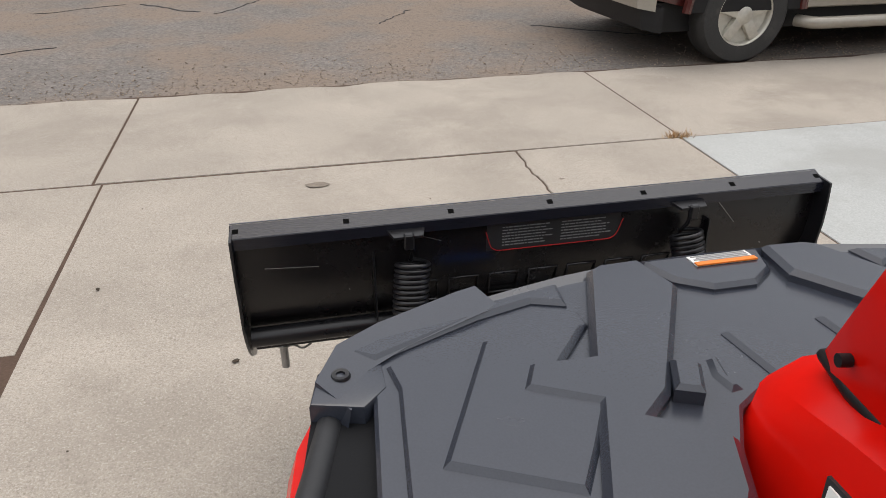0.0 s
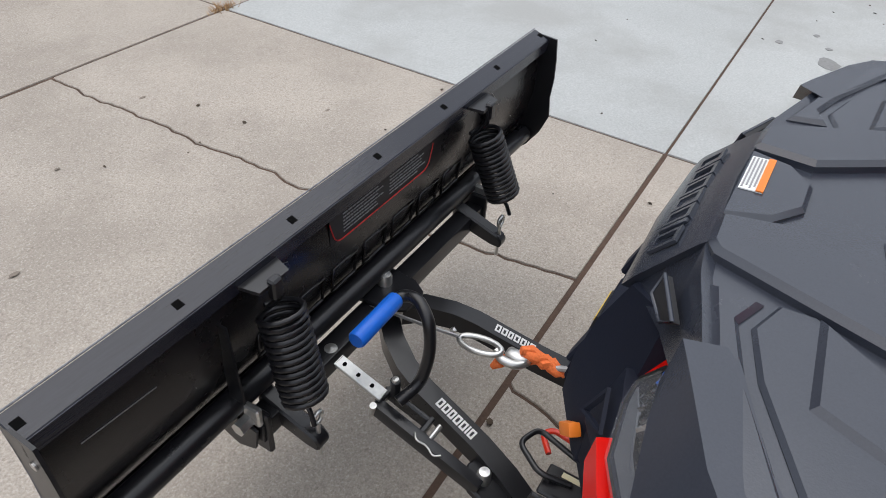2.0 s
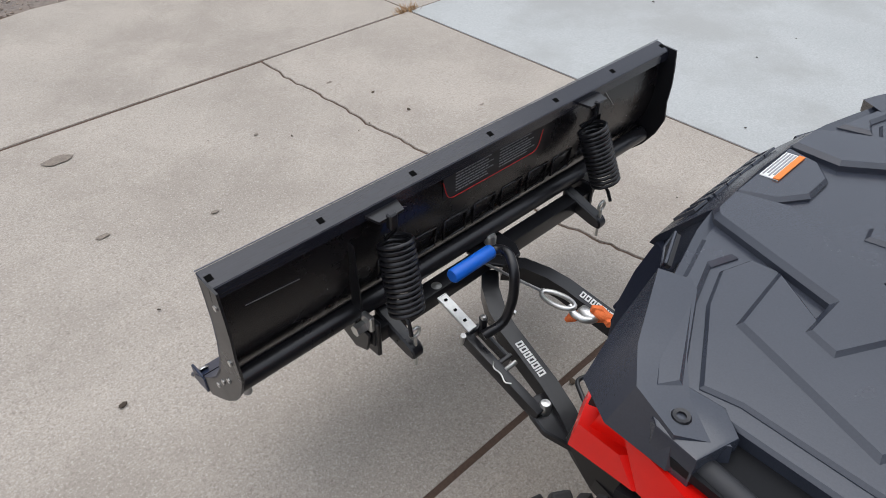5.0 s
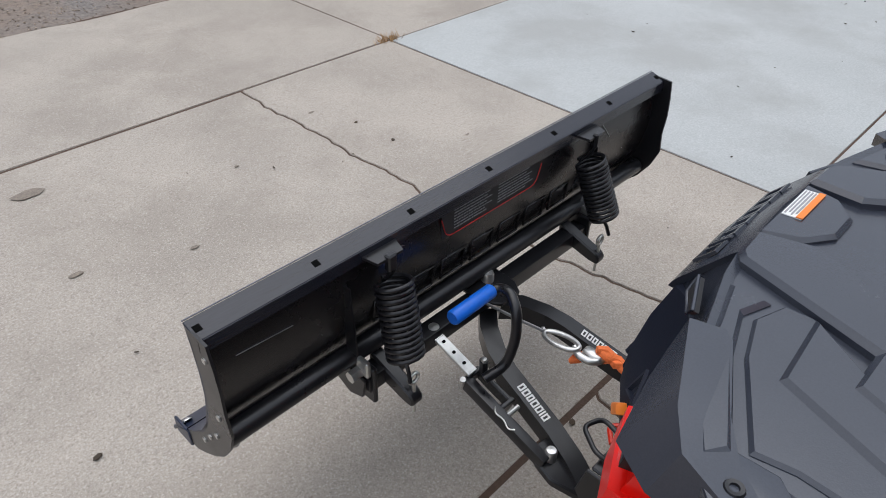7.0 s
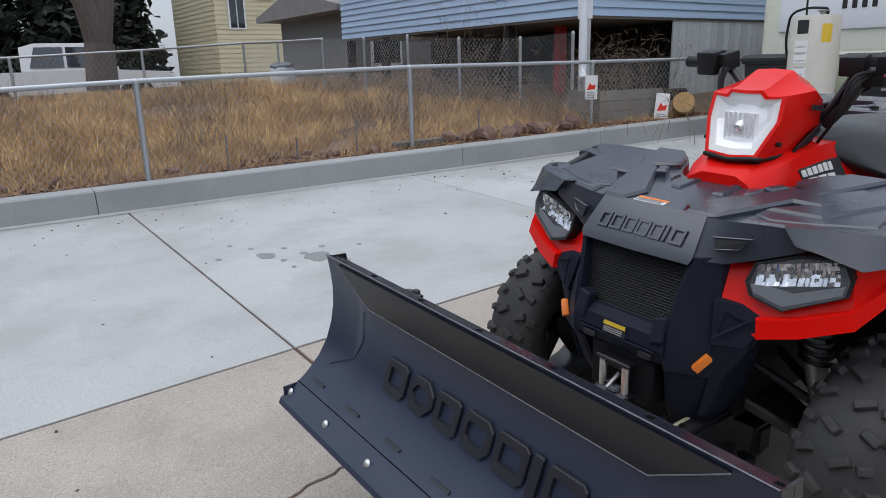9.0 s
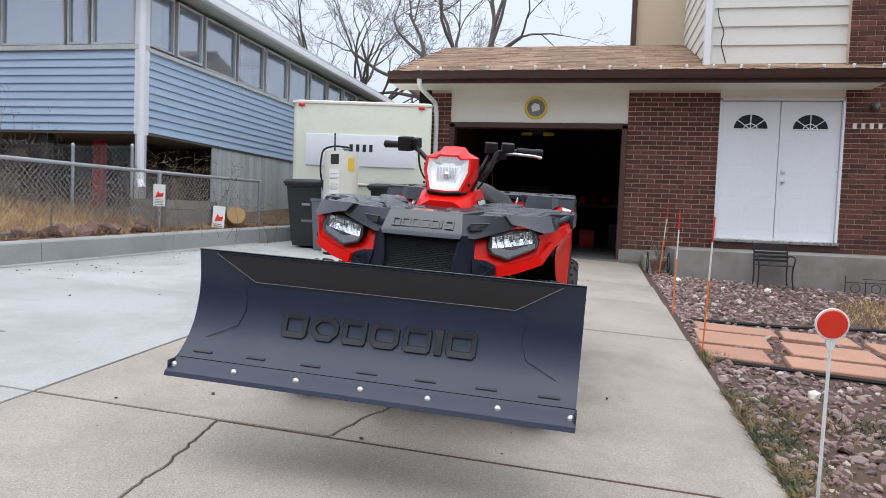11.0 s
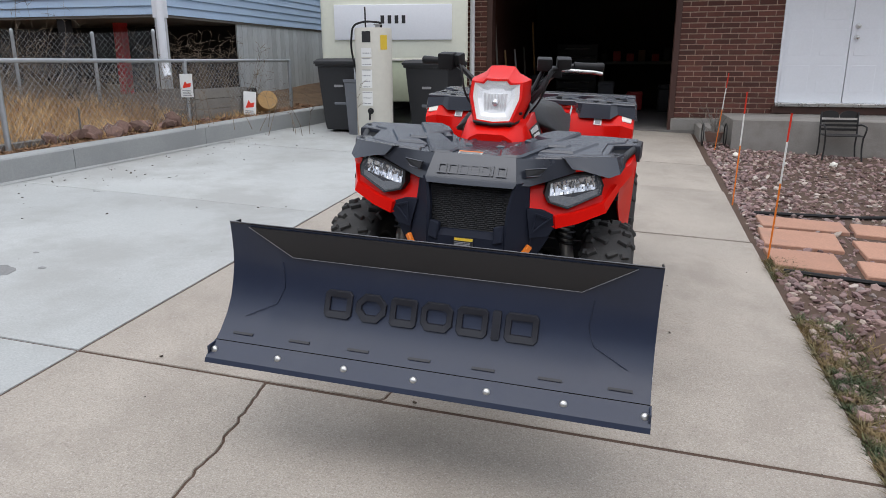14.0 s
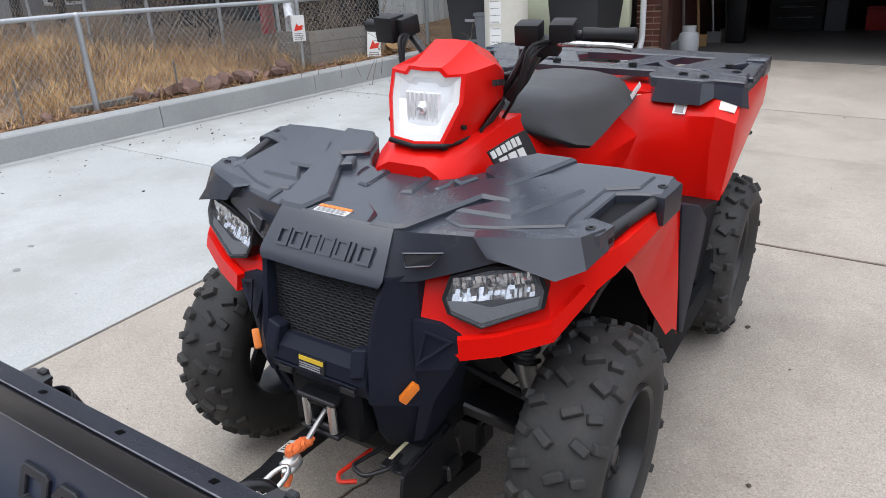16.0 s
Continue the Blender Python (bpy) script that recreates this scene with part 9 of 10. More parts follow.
        lathe(bm, [(0.0, 0.0065), (0.006, 0.006), (0.0105, 0.003), (0.0115, 0.0)], 14, Matrix.Translation((x, prof_y(0.327) - 0.0065, 0.3255)) @ pose(0, 0, 0, 58, 0, 0))
        part("bolt", bm, M["zinc"], p, "round-headed zinc bolt", 40)
    # back sheet, top flange, ribs
    bm = nb()
    loft(bm, [[(x, y + 0.008, z - 0.002) for y, z in PROF[:-2]] + [(x, y + 0.013, z - 0.002) for y, z in PROF[:-2][::-1]] for x in (-W + 0.004, W - 0.004)])
    back = part("back_sheet", bm, M["blade_back"], p, "glossy black back of the blade", 30)
    bm = nb()
    prism(bm, [(-W, -0.815, 0.6975), (W, -0.815, 0.6975), (W, -0.774, 0.6845), (-W, -0.774, 0.6845)], (0, 0, 0.005), 0.0015)
    box(bm, (-W, -0.778, 0.664), (W, -0.773, 0.6885))
    fl = part("top_flange", bm, M["blade_scuff"], p, "scuffed black top flange", 20)
    # raised near-black patches replace the shade inside the flange holes
    for i in range(7):
        bm = nb()
        x = -0.656 + 0.2187 * i
        box(bm, (-0.006, -0.006, -0.002), (0.006, 0.006, 0.0008), m=pose(x, -0.794, 0.6960, -17.6, 0, 0))
        part("hole", bm, M["void"], fl, "square black patch painted as a hole's shade")
    bm = nb()
    rod(bm, (-W + 0.01, -0.802, 0.432), (W - 0.01, -0.802, 0.432), 0.022, 18)
    part("torsion_tube", bm, M["steel_black"], p, "black round tube across the back", 50)
    bm = nb()
    box(bm, (-0.375, -0.795, 0.352), (0.375, -0.752, 0.395), 0.006, seg=2)
    box(bm, (-W + 0.01, -0.884, 0.354), (W - 0.01, -0.860, 0.374), 0.003)
    part("pivot_beam", bm, M["steel_black"], p, "black pivot beam", 30)
    for s in (1, -1):
        bm = nb()
        pts = [(y, z) for y, z in PROF[:-1]]
        prism(bm, [(W * s, y + 0.002, z) for y, z in pts] + [(W * s, y + (0.058 if z > 0.5 else 0.075), z - 0.004) for y, z in pts[::-1]], (-0.005 * s, 0, 0))
        part("end_plate", bm, M["steel_black"], p, "black end plate", 30)
        for y, z in ((-0.768, 0.655), (-0.772, 0.52), (-0.80, 0.45), (-0.83, 0.42), (-0.86, 0.385)):
            bm = nb()
            rod(bm, (W * s, y, z), ((W + 0.0025) * s, y, z), 0.006, 8)
            part("bolt", bm, M["zinc"], p, "small zinc bolt")
        bm = nb()
        box(bm, (W * s - 0.003, -0.985, 0.300), (W * s + 0.003, -0.93, 0.342), 0.002)
        part("end_foot", bm, M["blade"], p, "scraped dark foot")
        # skid pin and clip
        bm = nb()
        rod(bm, (0.600 * s, -0.905, 0.265), (0.600 * s, -0.905, 0.36), 0.010, 10)
        part("skid_pin", bm, M["steel_grey"], p, "grey skid pin")
        bm = nb()
        tube(bm, bend([(0.61 * s, -0.905, 0.345), (0.63 * s, -0.885, 0.350), (0.60 * s, -0.86, 0.352), (0.575 * s, -0.875, 0.348), (0.555 * s, -0.85, 0.350), (0.535 * s, -0.87, 0.348)], 0.012, 4), 0.0025, 6)
        part("clip_pin", bm, M["zinc"], p, "bent wire clip")
        # gusset rib
        bm = nb()
        prism(bm, [(0.385 * s, -0.795, 0.62), (0.385 * s, -0.775, 0.62), (0.385 * s, -0.765, 0.46), (0.385 * s, -0.795, 0.46)], (0.004 * s, 0, 0))
        part("rib", bm, M["steel_black"], p)
        # trip spring between its top bracket and the trip arm
        xa, xb = 0.318, 0.318
        bm = nb()
        prism(bm, sx([(xa - 0.045, -0.795, 0.672), (xa + 0.045, -0.795, 0.672), (xa + 0.030, -0.742, 0.668), (xa - 0.030, -0.742, 0.668)], s), (0, 0, 0.006))
        box(bm, (xa * s - 0.010, -0.750, 0.645), (xa * s + 0.010, -0.735, 0.680), 0.003)
        part("spring_bracket", bm, M["steel_black"], p, "black spring bracket", 30)
        a, b = Vector(((xa - 0.008) * s, -0.746, 0.612)), Vector(((xb + 0.012) * s, -0.694, 0.470))
        ax = (b - a).normalized()
        u = ax.cross(Vector((1, 0, 0))).normalized()
        v = ax.cross(u)
        turns, kk = 14, 14 * 14
        pts = [a + (b - a) * (i / kk) + (u * math.cos(2 * math.pi * turns * i / kk) + v * math.sin(2 * math.pi * turns * i / kk)) * 0.034 for i in range(kk + 1)]
        bm = nb()
        tube(bm, pts, 0.0047, 6)
        spr = part("trip_spring", bm, M["steel_black"], p, "black coiled trip spring", 60)
        bm = nb()
        tube(bm, bend([a + Vector((0, 0, 0.065)), a + Vector((0, 0.006, 0.03)), a + u * 0.030 + ax * 0.004], 0.012, 4), 0.0045, 6)
        part("hook", bm, M["steel_black"], spr, "spring end hook", 60)
        bm = nb()
        tube(bm, bend([b + u * 0.030 - ax * 0.004, b + ax * 0.02, b + ax * 0.055], 0.012, 4), 0.0045, 6)
        part("hook", bm, M["steel_black"], spr, "spring end hook", 60)
        bm = nb()
        prism(bm, sx([(xb - 0.014, -0.80, 0.412), (xb - 0.014, -0.685, 0.374), (xb - 0.014, -0.672, 0.360), (xb - 0.014, -0.676, 0.342), (xb - 0.014, -0.70, 0.342), (xb - 0.014, -0.80, 0.366)], s), (0.030 * s, 0, 0), 0.004)
        box(bm, ((xb + 0.045) * s - 0.006, -0.83, 0.325), ((xb + 0.045) * s + 0.006, -0.745, 0.420), 0.003)
        part("trip_arm", bm, M["steel_black"], p, "black trip arm", 30)
        bm = nb()
        rod(bm, (xb * s, -0.686, 0.312), (xb * s, -0.686, 0.398), 0.0042, 8)
        tube(bm, [(xb * s + 0.012 * math.cos(t), -0.686, 0.408 + 0.012 * math.sin(t)) for t in (2 * math.pi * i / 14 for i in range(14))], 0.004, 6, ring=True)
        part("eye_bolt", bm, M["zinc"], p, "zinc eye bolt", 60)
        bm = nb()
        rod(bm, ((xb + 0.040) * s, -0.775, 0.405), ((xb + 0.085) * s, -0.775, 0.405), 0.013, 6)
        part("bolt", bm, M["zinc"], p, "zinc bolt", 30)
        bm = nb()
        box(bm, ((xb + 0.055) * s - 0.006, -0.785, 0.398), ((xb + 0.055) * s + 0.006, -0.752, 0.438), 0.003)
        part("bracket", bm, M["zinc"], p, "zinc bracket", 30)
        bm = nb()
        prism(bm, sx([(xb + 0.062, -0.845, 0.352), (xb + 0.062, -0.800, 0.330), (xb + 0.062, -0.762, 0.345), (xb + 0.062, -0.752, 0.395), (xb + 0.062, -0.800, 0.405)], s), (0.006 * s, 0, 0), 0.001)
        part("trip_plate", bm, M["steel_black"], p, "black trip plate", 30)
    # printed label with a red outline on the back
    bm = nb()
    box(bm, (-0.17, prof_y(0.62) + 0.0135, 0.592), (0.14, prof_y(0.62) + 0.0150, 0.655))
    lab = part("label", bm, M["ink"], back, "black instruction label with a red outline")
    bm = nb()
    yl = prof_y(0.62) + 0.0165
    tube(bm, bend([(0.142, yl, 0.640), (0.128, yl, 0.592), (-0.160, yl, 0.592), (-0.175, yl, 0.640)], 0.02, 4), 0.0012, 5)
    part("outline", bm, M["redink"], lab, "red outline")
    bm = nb()
    rr = random.Random(4)
    for col in (0, 1):
        for r in range(7):
            z = 0.648 - 0.0072 * r
            x0 = 0.105 - col * 0.135
            while x0 > -0.015 - col * 0.135 + rr.uniform(0.0, 0.03):
                wd = rr.uniform(0.004, 0.013)
                box(bm, (x0 - wd, yl - 0.0015, z - 0.0021), (x0, yl - 0.0002, z))
                x0 -= wd + 0.0022
    part("print", bm, M["ink_dim"], lab, "dim grey lines of print", kind="stuff")
    # embossed shapes seen from behind
    for i in range(7):
        bm = nb()
        x0 = -0.31 + i * 0.093
        tube(bm, [(x0, prof_y(0.5) + 0.015, 0.478), (x0, prof_y(0.53) + 0.014, 0.53), (x0 + 0.066, prof_y(0.53) + 0.014, 0.53), (x0 + 0.066, prof_y(0.5) + 0.015, 0.478)], 0.0035, 6, ring=True)
        part("maker_shape", bm, M["blade_back"], back, sharp=60)
    # scratches
    for x, z, ln, an in ((0.50, 0.60, 0.11, 4), (-0.46, 0.60, 0.09, 48), (0.44, 0.53, 0.05, 80), (0.24, 0.63, 0.05, 20), (-0.55, 0.53, 0.06, 60)):
        bm = nb()
        box(bm, (0, -0.0006, -0.0006), (ln, 0.0006, 0.0006), m=pose(x, prof_y(z) + 0.0138, z, 0, -an, 0))
        part("scratch", bm, M["steel_grey"], back, "pale scratch")

    # --- push frame
    for s in (1, -1):
        path = [(0.020 * s, -0.752, 0.336), (0.058 * s, -0.716, 0.332), (0.088 * s, -0.668, 0.316), (0.104 * s, -0.622, 0.302), (0.112 * s, -0.575, 0.288), (0.128 * s, -0.480, 0.260), (0.144 * s, -0.415, 0.240), (0.172 * s, -0.345, 0.218), (0.192 * s, -0.28, 0.200), (0.21 * s, -0.05, 0.165)]
        bm = nb()
        rings = []
        pts = [Vector(c) for c in path]
        for i, c in enumerate(pts):
            d = (pts[min(i + 1, len(pts) - 1)] - pts[max(i - 1, 0)]).normalized()
            sd = d.cross(Vector((0, 0, 1))).normalized() * 0.020
            up = sd.cross(d).normalized() * 0.021
            rings.append([c + sd + up, c - sd + up, c - sd - up, c + sd - up])
        loft(bm, rings)
        bmesh.ops.bevel(bm, geom=[e for e in bm.edges if e.calc_face_angle(0) > 0.9], offset=0.005, segments=2, affect="EDGES")
        arm = part("push_arm", bm, M["steel_black"], p, "black square-tube push arm", 30)
        # plain white outlines printed along the arm
        a, b = Vector((0.1125 * s, -0.578, 0.3112)), Vector((0.1275 * s, -0.488, 0.2842))
        turn = (b - a).to_track_quat("X", "Z").to_matrix().to_4x4()
        x7 = 0.0
        for w7 in (0.012, 0.0125, 0.011, 0.0125, 0.012, 0.0035, 0.012):
            bm = nb()
            c = Matrix.Translation(a) @ turn @ Matrix.Translation((x7, -0.010, 0.0))
            if w7 < 0.005:
                box(bm, (0, 0, 0), (w7, 0.019, 0.0012), m=c)
            else:
                frame_shape(bm, 0.0, w7, 0.019, 0.0012, c @ pose(0, 0, 0, -90, 0, 0), 0.19)
            part("printed_shape", bm, M["paper"], arm, "white printed outline")
            x7 += w7 + 0.0025
        bm = nb()
        lathe(bm, [(0.0, 0.008), (0.006, 0.007), (0.008, 0.0)], 6, Matrix.Translation((0.054 * s, -0.645, 0.312)) @ pose(0, 0, 0, 0, -70 * s, 0))
        part("bolt", bm, M["zinc"], p, "zinc bolt")
        bm = nb()
        c = Vector((0.186 * s, -0.300, 0.2275))
        box(bm, (-0.016, -0.036, 0), (0.016, 0.036, 0.0015), m=Matrix.Translation(c) @ pose(0, 0, 0, -16, 0, -16 * s))
        lab = part("label", bm, M["paper"], arm, "white warning label")
        bm = nb()
        for k in range(4):
            box(bm, (-0.012, -0.026 + 0.012 * k, 0.0014), (0.004 + 0.002 * k, -0.022 + 0.012 * k, 0.0022), m=Matrix.Translation(c) @ pose(0, 0, 0, -16, 0, -16 * s))
        part("print", bm, M["ink"], lab, "dark lines of print", kind="stuff")
    bm = nb()
    box(bm, (-0.23, -0.20, 0.215), (0.23, -0.14, 0.262), 0.006)
    part("cross_member", bm, M["steel_black"], p, "black cross member", 30)
    bm = nb()
    prism(bm, [(-0.055, -0.80, 0.396), (0.055, -0.80, 0.396), (0.050, -0.735, 0.396), (0.030, -0.705, 0.396), (-0.030, -0.705, 0.396), (-0.050, -0.735, 0.396)], (0, 0, 0.010), 0.002)
    part("pivot_plate", bm, M["steel_black"], p, "black pivot plate", 30)
    bm = nb()
    lathe(bm, [(0.0, 0.026), (0.012, 0.024), (0.015, 0.018), (0.015, -0.06)], 16, Matrix.Translation((-0.008, -0.782, 0.405)))
    part("pivot_bolt", bm, M["zinc"], p, "zinc pivot pin", 30)
    for s in (1, -1):
        bm = nb()
        prism(bm, sx([(0.125, 0.0, 0.24), (0.195, 0.0, 0.24), (0.190, 0.0, 0.145), (0.172, 0.0, 0.105), (0.135, 0.0, 0.115)], s), (0, 0.09, 0), 0.006)
        part("mount_bracket", bm, M["steel_black"], p, "black mount bracket under the machine", 30)
    bm = nb()
    box(bm, (-0.20, 0.015, 0.150), (0.20, 0.075, 0.225), 0.006)
    part("mount_bar", bm, M["steel_black"], p, "black mount bar under the machine", 30)
    # angle bar with holes, on the +x side
    a, b = Vector((0.180, -0.768, 0.378)), Vector((0.178, -0.655, 0.338))
    d = (b - a).to_track_quat("Y", "Z").to_matrix().to_4x4()
    bm = nb()
    box(bm, (-0.013, -0.005, -0.004), (0.013, (b - a).length, 0.004), 0.001, m=Matrix.Translation(a) @ d)
    ang = part("angle_bar", bm, M["zinc"], p, "bare steel angle bar with holes", 30)
    # black discs on the bar are painted as its shaded holes
    for k in range(3):
        bm = nb()
        c = a.lerp(b, 0.26 + 0.26 * k)
        rod(bm, c + Vector((0, 0, 0.0035)), c + Vector((0, 0, 0.0052)), 0.0045, 10)
        part("hole", bm, M["void"], ang, "round black patch painted as a hole's shade")
    bm = nb()
    lathe(bm, [(0.0, 0.016), (0.012, 0.014), (0.014, 0.008), (0.014, -0.02)], 14, Matrix.Translation(a + Vector((0, 0, 0.004))))
    part("bolt", bm, M["zinc"], p, "zinc bolt head", 30)
    bm = nb()
    prism(bm, [(0.150, -0.795, 0.366), (0.212, -0.795, 0.366), (0.208, -0.765, 0.366), (0.190, -0.748, 0.366), (0.165, -0.748, 0.366)], (0, 0, 0.010), 0.002)
    part("lug", bm, M["steel_black"], p, "black lug on the beam")
    c1, c2 = Vector((0.178, -0.668, 0.318)), Vector((0.184, -0.442, 0.256))
    d = (c2 - c1).to_track_quat("Y", "Z").to_matrix().to_4x4()
    ln = (c2 - c1).length
    on = Matrix.Translation(c1) @ d
    bm = nb()
    box(bm, (0.000, 0.0, -0.016), (0.022, ln, 0.016), 0.004, m=on, seg=2)
    box(bm, (-0.032, 0.0, -0.016), (-0.022, 0.098, 0.016), 0.003, m=on)
    box(bm, (-0.028, -0.002, -0.016), (0.010, 0.012, 0.018), 0.003, m=on)
    box(bm, (-0.036, 0.092, -0.024), (0.004, 0.104, 0.016), 0.003, m=on)
    part("angle_strut", bm, M["steel_black"], p, "black slotted angle strut", 30)
    bm = nb()
    rod(bm, on @ Vector((-0.030, 0.118, 0.012)), on @ Vector((0.004, 0.118, 0.012)), 0.0055, 10)
    part("cross_pin", bm, M["zinc"], p, "zinc cross pin", 30)
    bm = nb()
    tube(bm, bend([on @ Vector(c) for c in ((0.014, 0.090, 0.018), (0.026, 0.100, 0.020), (0.020, 0.120, 0.018), (0.028, 0.140, 0.016), (0.018, 0.150, 0.018))], 0.008, 4), 0.0018, 6)
    part("clip_pin", bm, M["zinc"], p, "bent wire clip", 60)
    bm = nb()
    rod(bm, on @ Vector((0.018, 0.006, -0.020)), on @ Vector((0.024, 0.004, 0.018)), 0.0065, 10)
    part("latch_bolt", bm, M["zinc"], p, "zinc bolt at the strut end", 30)
    bm = nb()
    rod(bm, (0.163, -0.640, 0.335), (0.163, -0.640, 0.376), 0.0095, 12)
    part("latch_post", bm, M["steel_black"], p, "black latch post", 30)
    bm = nb()
    lathe(bm, [(0.0, 0.006), (0.006, 0.005), (0.0075, 0.0)], 12, Matrix.Translation((0.163, -0.640, 0.376)))
    part("latch_pin", bm, M["zinc"], p, "zinc latch pin end", 30)
    bm = nb()
    lathe(bm, [(0.0, 0.014), (0.010, 0.012), (0.013, 0.006), (0.013, -0.02)], 14, Matrix.Translation((0.176, -0.444, 0.268)))
    part("bolt", bm, M["zinc"], p, "zinc bolt head", 30)
    bm = nb()
    prism(bm, [(0.128, -0.470, 0.240), (0.170, -0.482, 0.243), (0.205, -0.462, 0.238), (0.212, -0.415, 0.225), (0.185, -0.345, 0.205), (0.150, -0.400, 0.220)], (0, 0, 0.022), 0.004)
    part("strut_plate", bm, M["steel_black"], p, "black strut plate", 30)
    # angle handle with blue vinyl grip
    bm = nb()
    hp = bend([(0.180, -0.622, 0.348), (0.135, -0.605, 0.366), (0.116, -0.600, 0.432), (0.106, -0.612, 0.492), (0.084, -0.650, 0.508), (0.086, -0.682, 0.500), (0.125, -0.684, 0.500)], 0.028, 6)
    tube(bm, hp, 0.0112, 12)
    han = part("angle_handle", bm, M["steel_black"], p, "black bent angle handle", 60)
    bm = nb()
    ga, gb = Vector((0.100, -0.684, 0.500)), Vector((0.220, -0.681, 0.503))
    tube(bm, [ga, ga.lerp(gb, 0.03), ga.lerp(gb, 0.5), ga.lerp(gb, 0.97), gb], [0.0135, 0.0160, 0.0160, 0.0160, 0.0135], 16)
    part("grip", bm, M["blue_grip"], han, "bright blue vinyl grip", 40)
    # winch rope, hook, orange strap
    bm = nb()
    tube(bm, [(0.050, -0.775, 0.395), (0.048, -0.66, 0.408), (0.042, -0.585, 0.415)], 0.0035, 6)
    part("cable", bm, M["steel_grey"], p, "thin steel cable")
    bm = nb()
    tube(bm, [(0.034 + 0.018 * math.cos(t) * 1.0, -0.545 + 0.042 * math.sin(t), 0.410 + 0.006 * math.sin(t)) for t in (2 * math.pi * i / 22 for i in range(22))], 0.0055, 8, ring=True)
    part("snap_link", bm, M["zinc"], p, "zinc snap link", 60)
    bm = nb()
    tube(bm, bend([(0.028, -0.515, 0.408), (0.040, -0.50, 0.406), (0.036, -0.470, 0.402), (0.012, -0.455, 0.402), (0.002, -0.480, 0.404)], 0.015, 4), [0.008] * 20, 8)
    box(bm, (0.002, -0.50, 0.395), (0.028, -0.455, 0.412), 0.005)
    part("hook", bm, M["zinc"], p, "zinc winch hook", 60)
    bm = nb()
    rr = random.Random(9)
    for k in range(3):
        pts = []
        for i in range(7):
            t = i / 6
            pts.append((0.008 - 0.012 * t + rr.uniform(-0.008, 0.008), -0.475 + 0.085 * t, 0.392 + 0.012 * math.sin(3 * t + k) + 0.008 * k))
        tube(bm, pts, [0.008, 0.012, 0.011, 0.010, 0.011, 0.008, 0.004], 6)
    tube(bm, [(0.015, -0.49, 0.395), (0.030, -0.505, 0.385), (0.036, -0.515, 0.372)], [0.010, 0.012, 0.006], 6)
    part("strap", bm, M["orange_web"], p, "frayed orange hook strap", 60)
    bm = nb()
    tube(bm, [(0.0, -0.41, 0.402), (-0.004, -0.37, 0.418), (0.0, -0.34, 0.440)], 0.006, 8)
    part("rope", bm, M["steel_grey"], p, "winch rope end")
    return p


build_plough()


# ---- things standing about ----
def at_slope(x, y, z=0.0, rz=0.0):
    """Upright on the sloping ground."""
    return Matrix.Translation(on_slope(x, y, z)) @ pose(0, 0, 0, 0, 0, rz)


def wheelie_bin(m, label):
    b = empty("trash_bin", label, "trash bin", m, "trash bins")
    bm = nb()
    loft(bm, [[(-w, -d, z), (w, -d, z), (w, d + o, z), (-w, d + o, z)] for z, w, d, o in ((0.03, 0.22, 0.22, 0.0), (0.10, 0.235, 0.235, 0.02), (0.75, 0.285, 0.30, 0.08), (0.86, 0.29, 0.31, 0.09), (0.862, 0.31, 0.335, 0.09), (0.90, 0.315, 0.34, 0.09))])
    bmesh.ops.bevel(bm, geom=[e for e in bm.edges if e.calc_face_angle(0) > 0.9], offset=0.02, segments=2, affect="EDGES")
    part("body", bm, M["bin"], b, sharp=30)
    bm = nb()
    loft(bm, [[(-w, -d, z), (w, -d, z), (w, d + 0.08, z), (-w, d + 0.08, z)] for z, w, d in ((0.895, 0.325, 0.36), (0.925, 0.325, 0.36), (0.955, 0.29, 0.32), (0.965, 0.22, 0.24))])
    part("lid", bm, M["bin"], b, sharp=30)
    for x in (-0.24, 0.24):
        bm = nb()
        lathe(bm, [(0.02, -0.03), (0.12, -0.03), (0.13, 0.0), (0.12, 0.03), (0.02, 0.03)], 18, Matrix.Translation((x, 0.27, 0.13)) @ AX)
        part("wheel", bm, M["black"], b)
    bm = nb()
    rod(bm, (-0.2, 0.43, 0.88), (0.2, 0.43, 0.88), 0.014, 8)
    part("handle", bm, M["bin"], b)
    bm = nb()
    box(bm, (-0.07, -0.305, 0.595), (0.05, -0.275, 0.625))
    part("print", bm, M["ink_grey"], b, "small pale printed bar")
    bm = nb()
    box(bm, (-0.09, -0.272, 0.36), (0.09, -0.245, 0.40), 0.01)
    part("catch_bar", bm, M["bin_grey"], b, "catch bar")
    return b


wheelie_bin(at_slope(-2.62, 5.20, 0, 4) @ Matrix.Scale(0.92, 4), "black wheeled trash bin beside the water heater tank")
wheelie_bin(at_slope(-1.53, 5.42, 0, -3) @ Matrix.Scale(0.94, 4), "black wheeled trash bin behind the water heater tank")
bm = nb()
loft(bm, [[(-w, -w, z), (w, -w, z), (w, w, z), (-w, w, z)] for z, w in ((0.0, 0.11), (0.62, 0.14), (0.63, 0.15), (0.66, 0.15))])
solo("waste_basket", bm, M["bin_grey"], "tall grey plastic waste basket between bin and tank", "waste basket", at_slope(-2.36, 4.98))


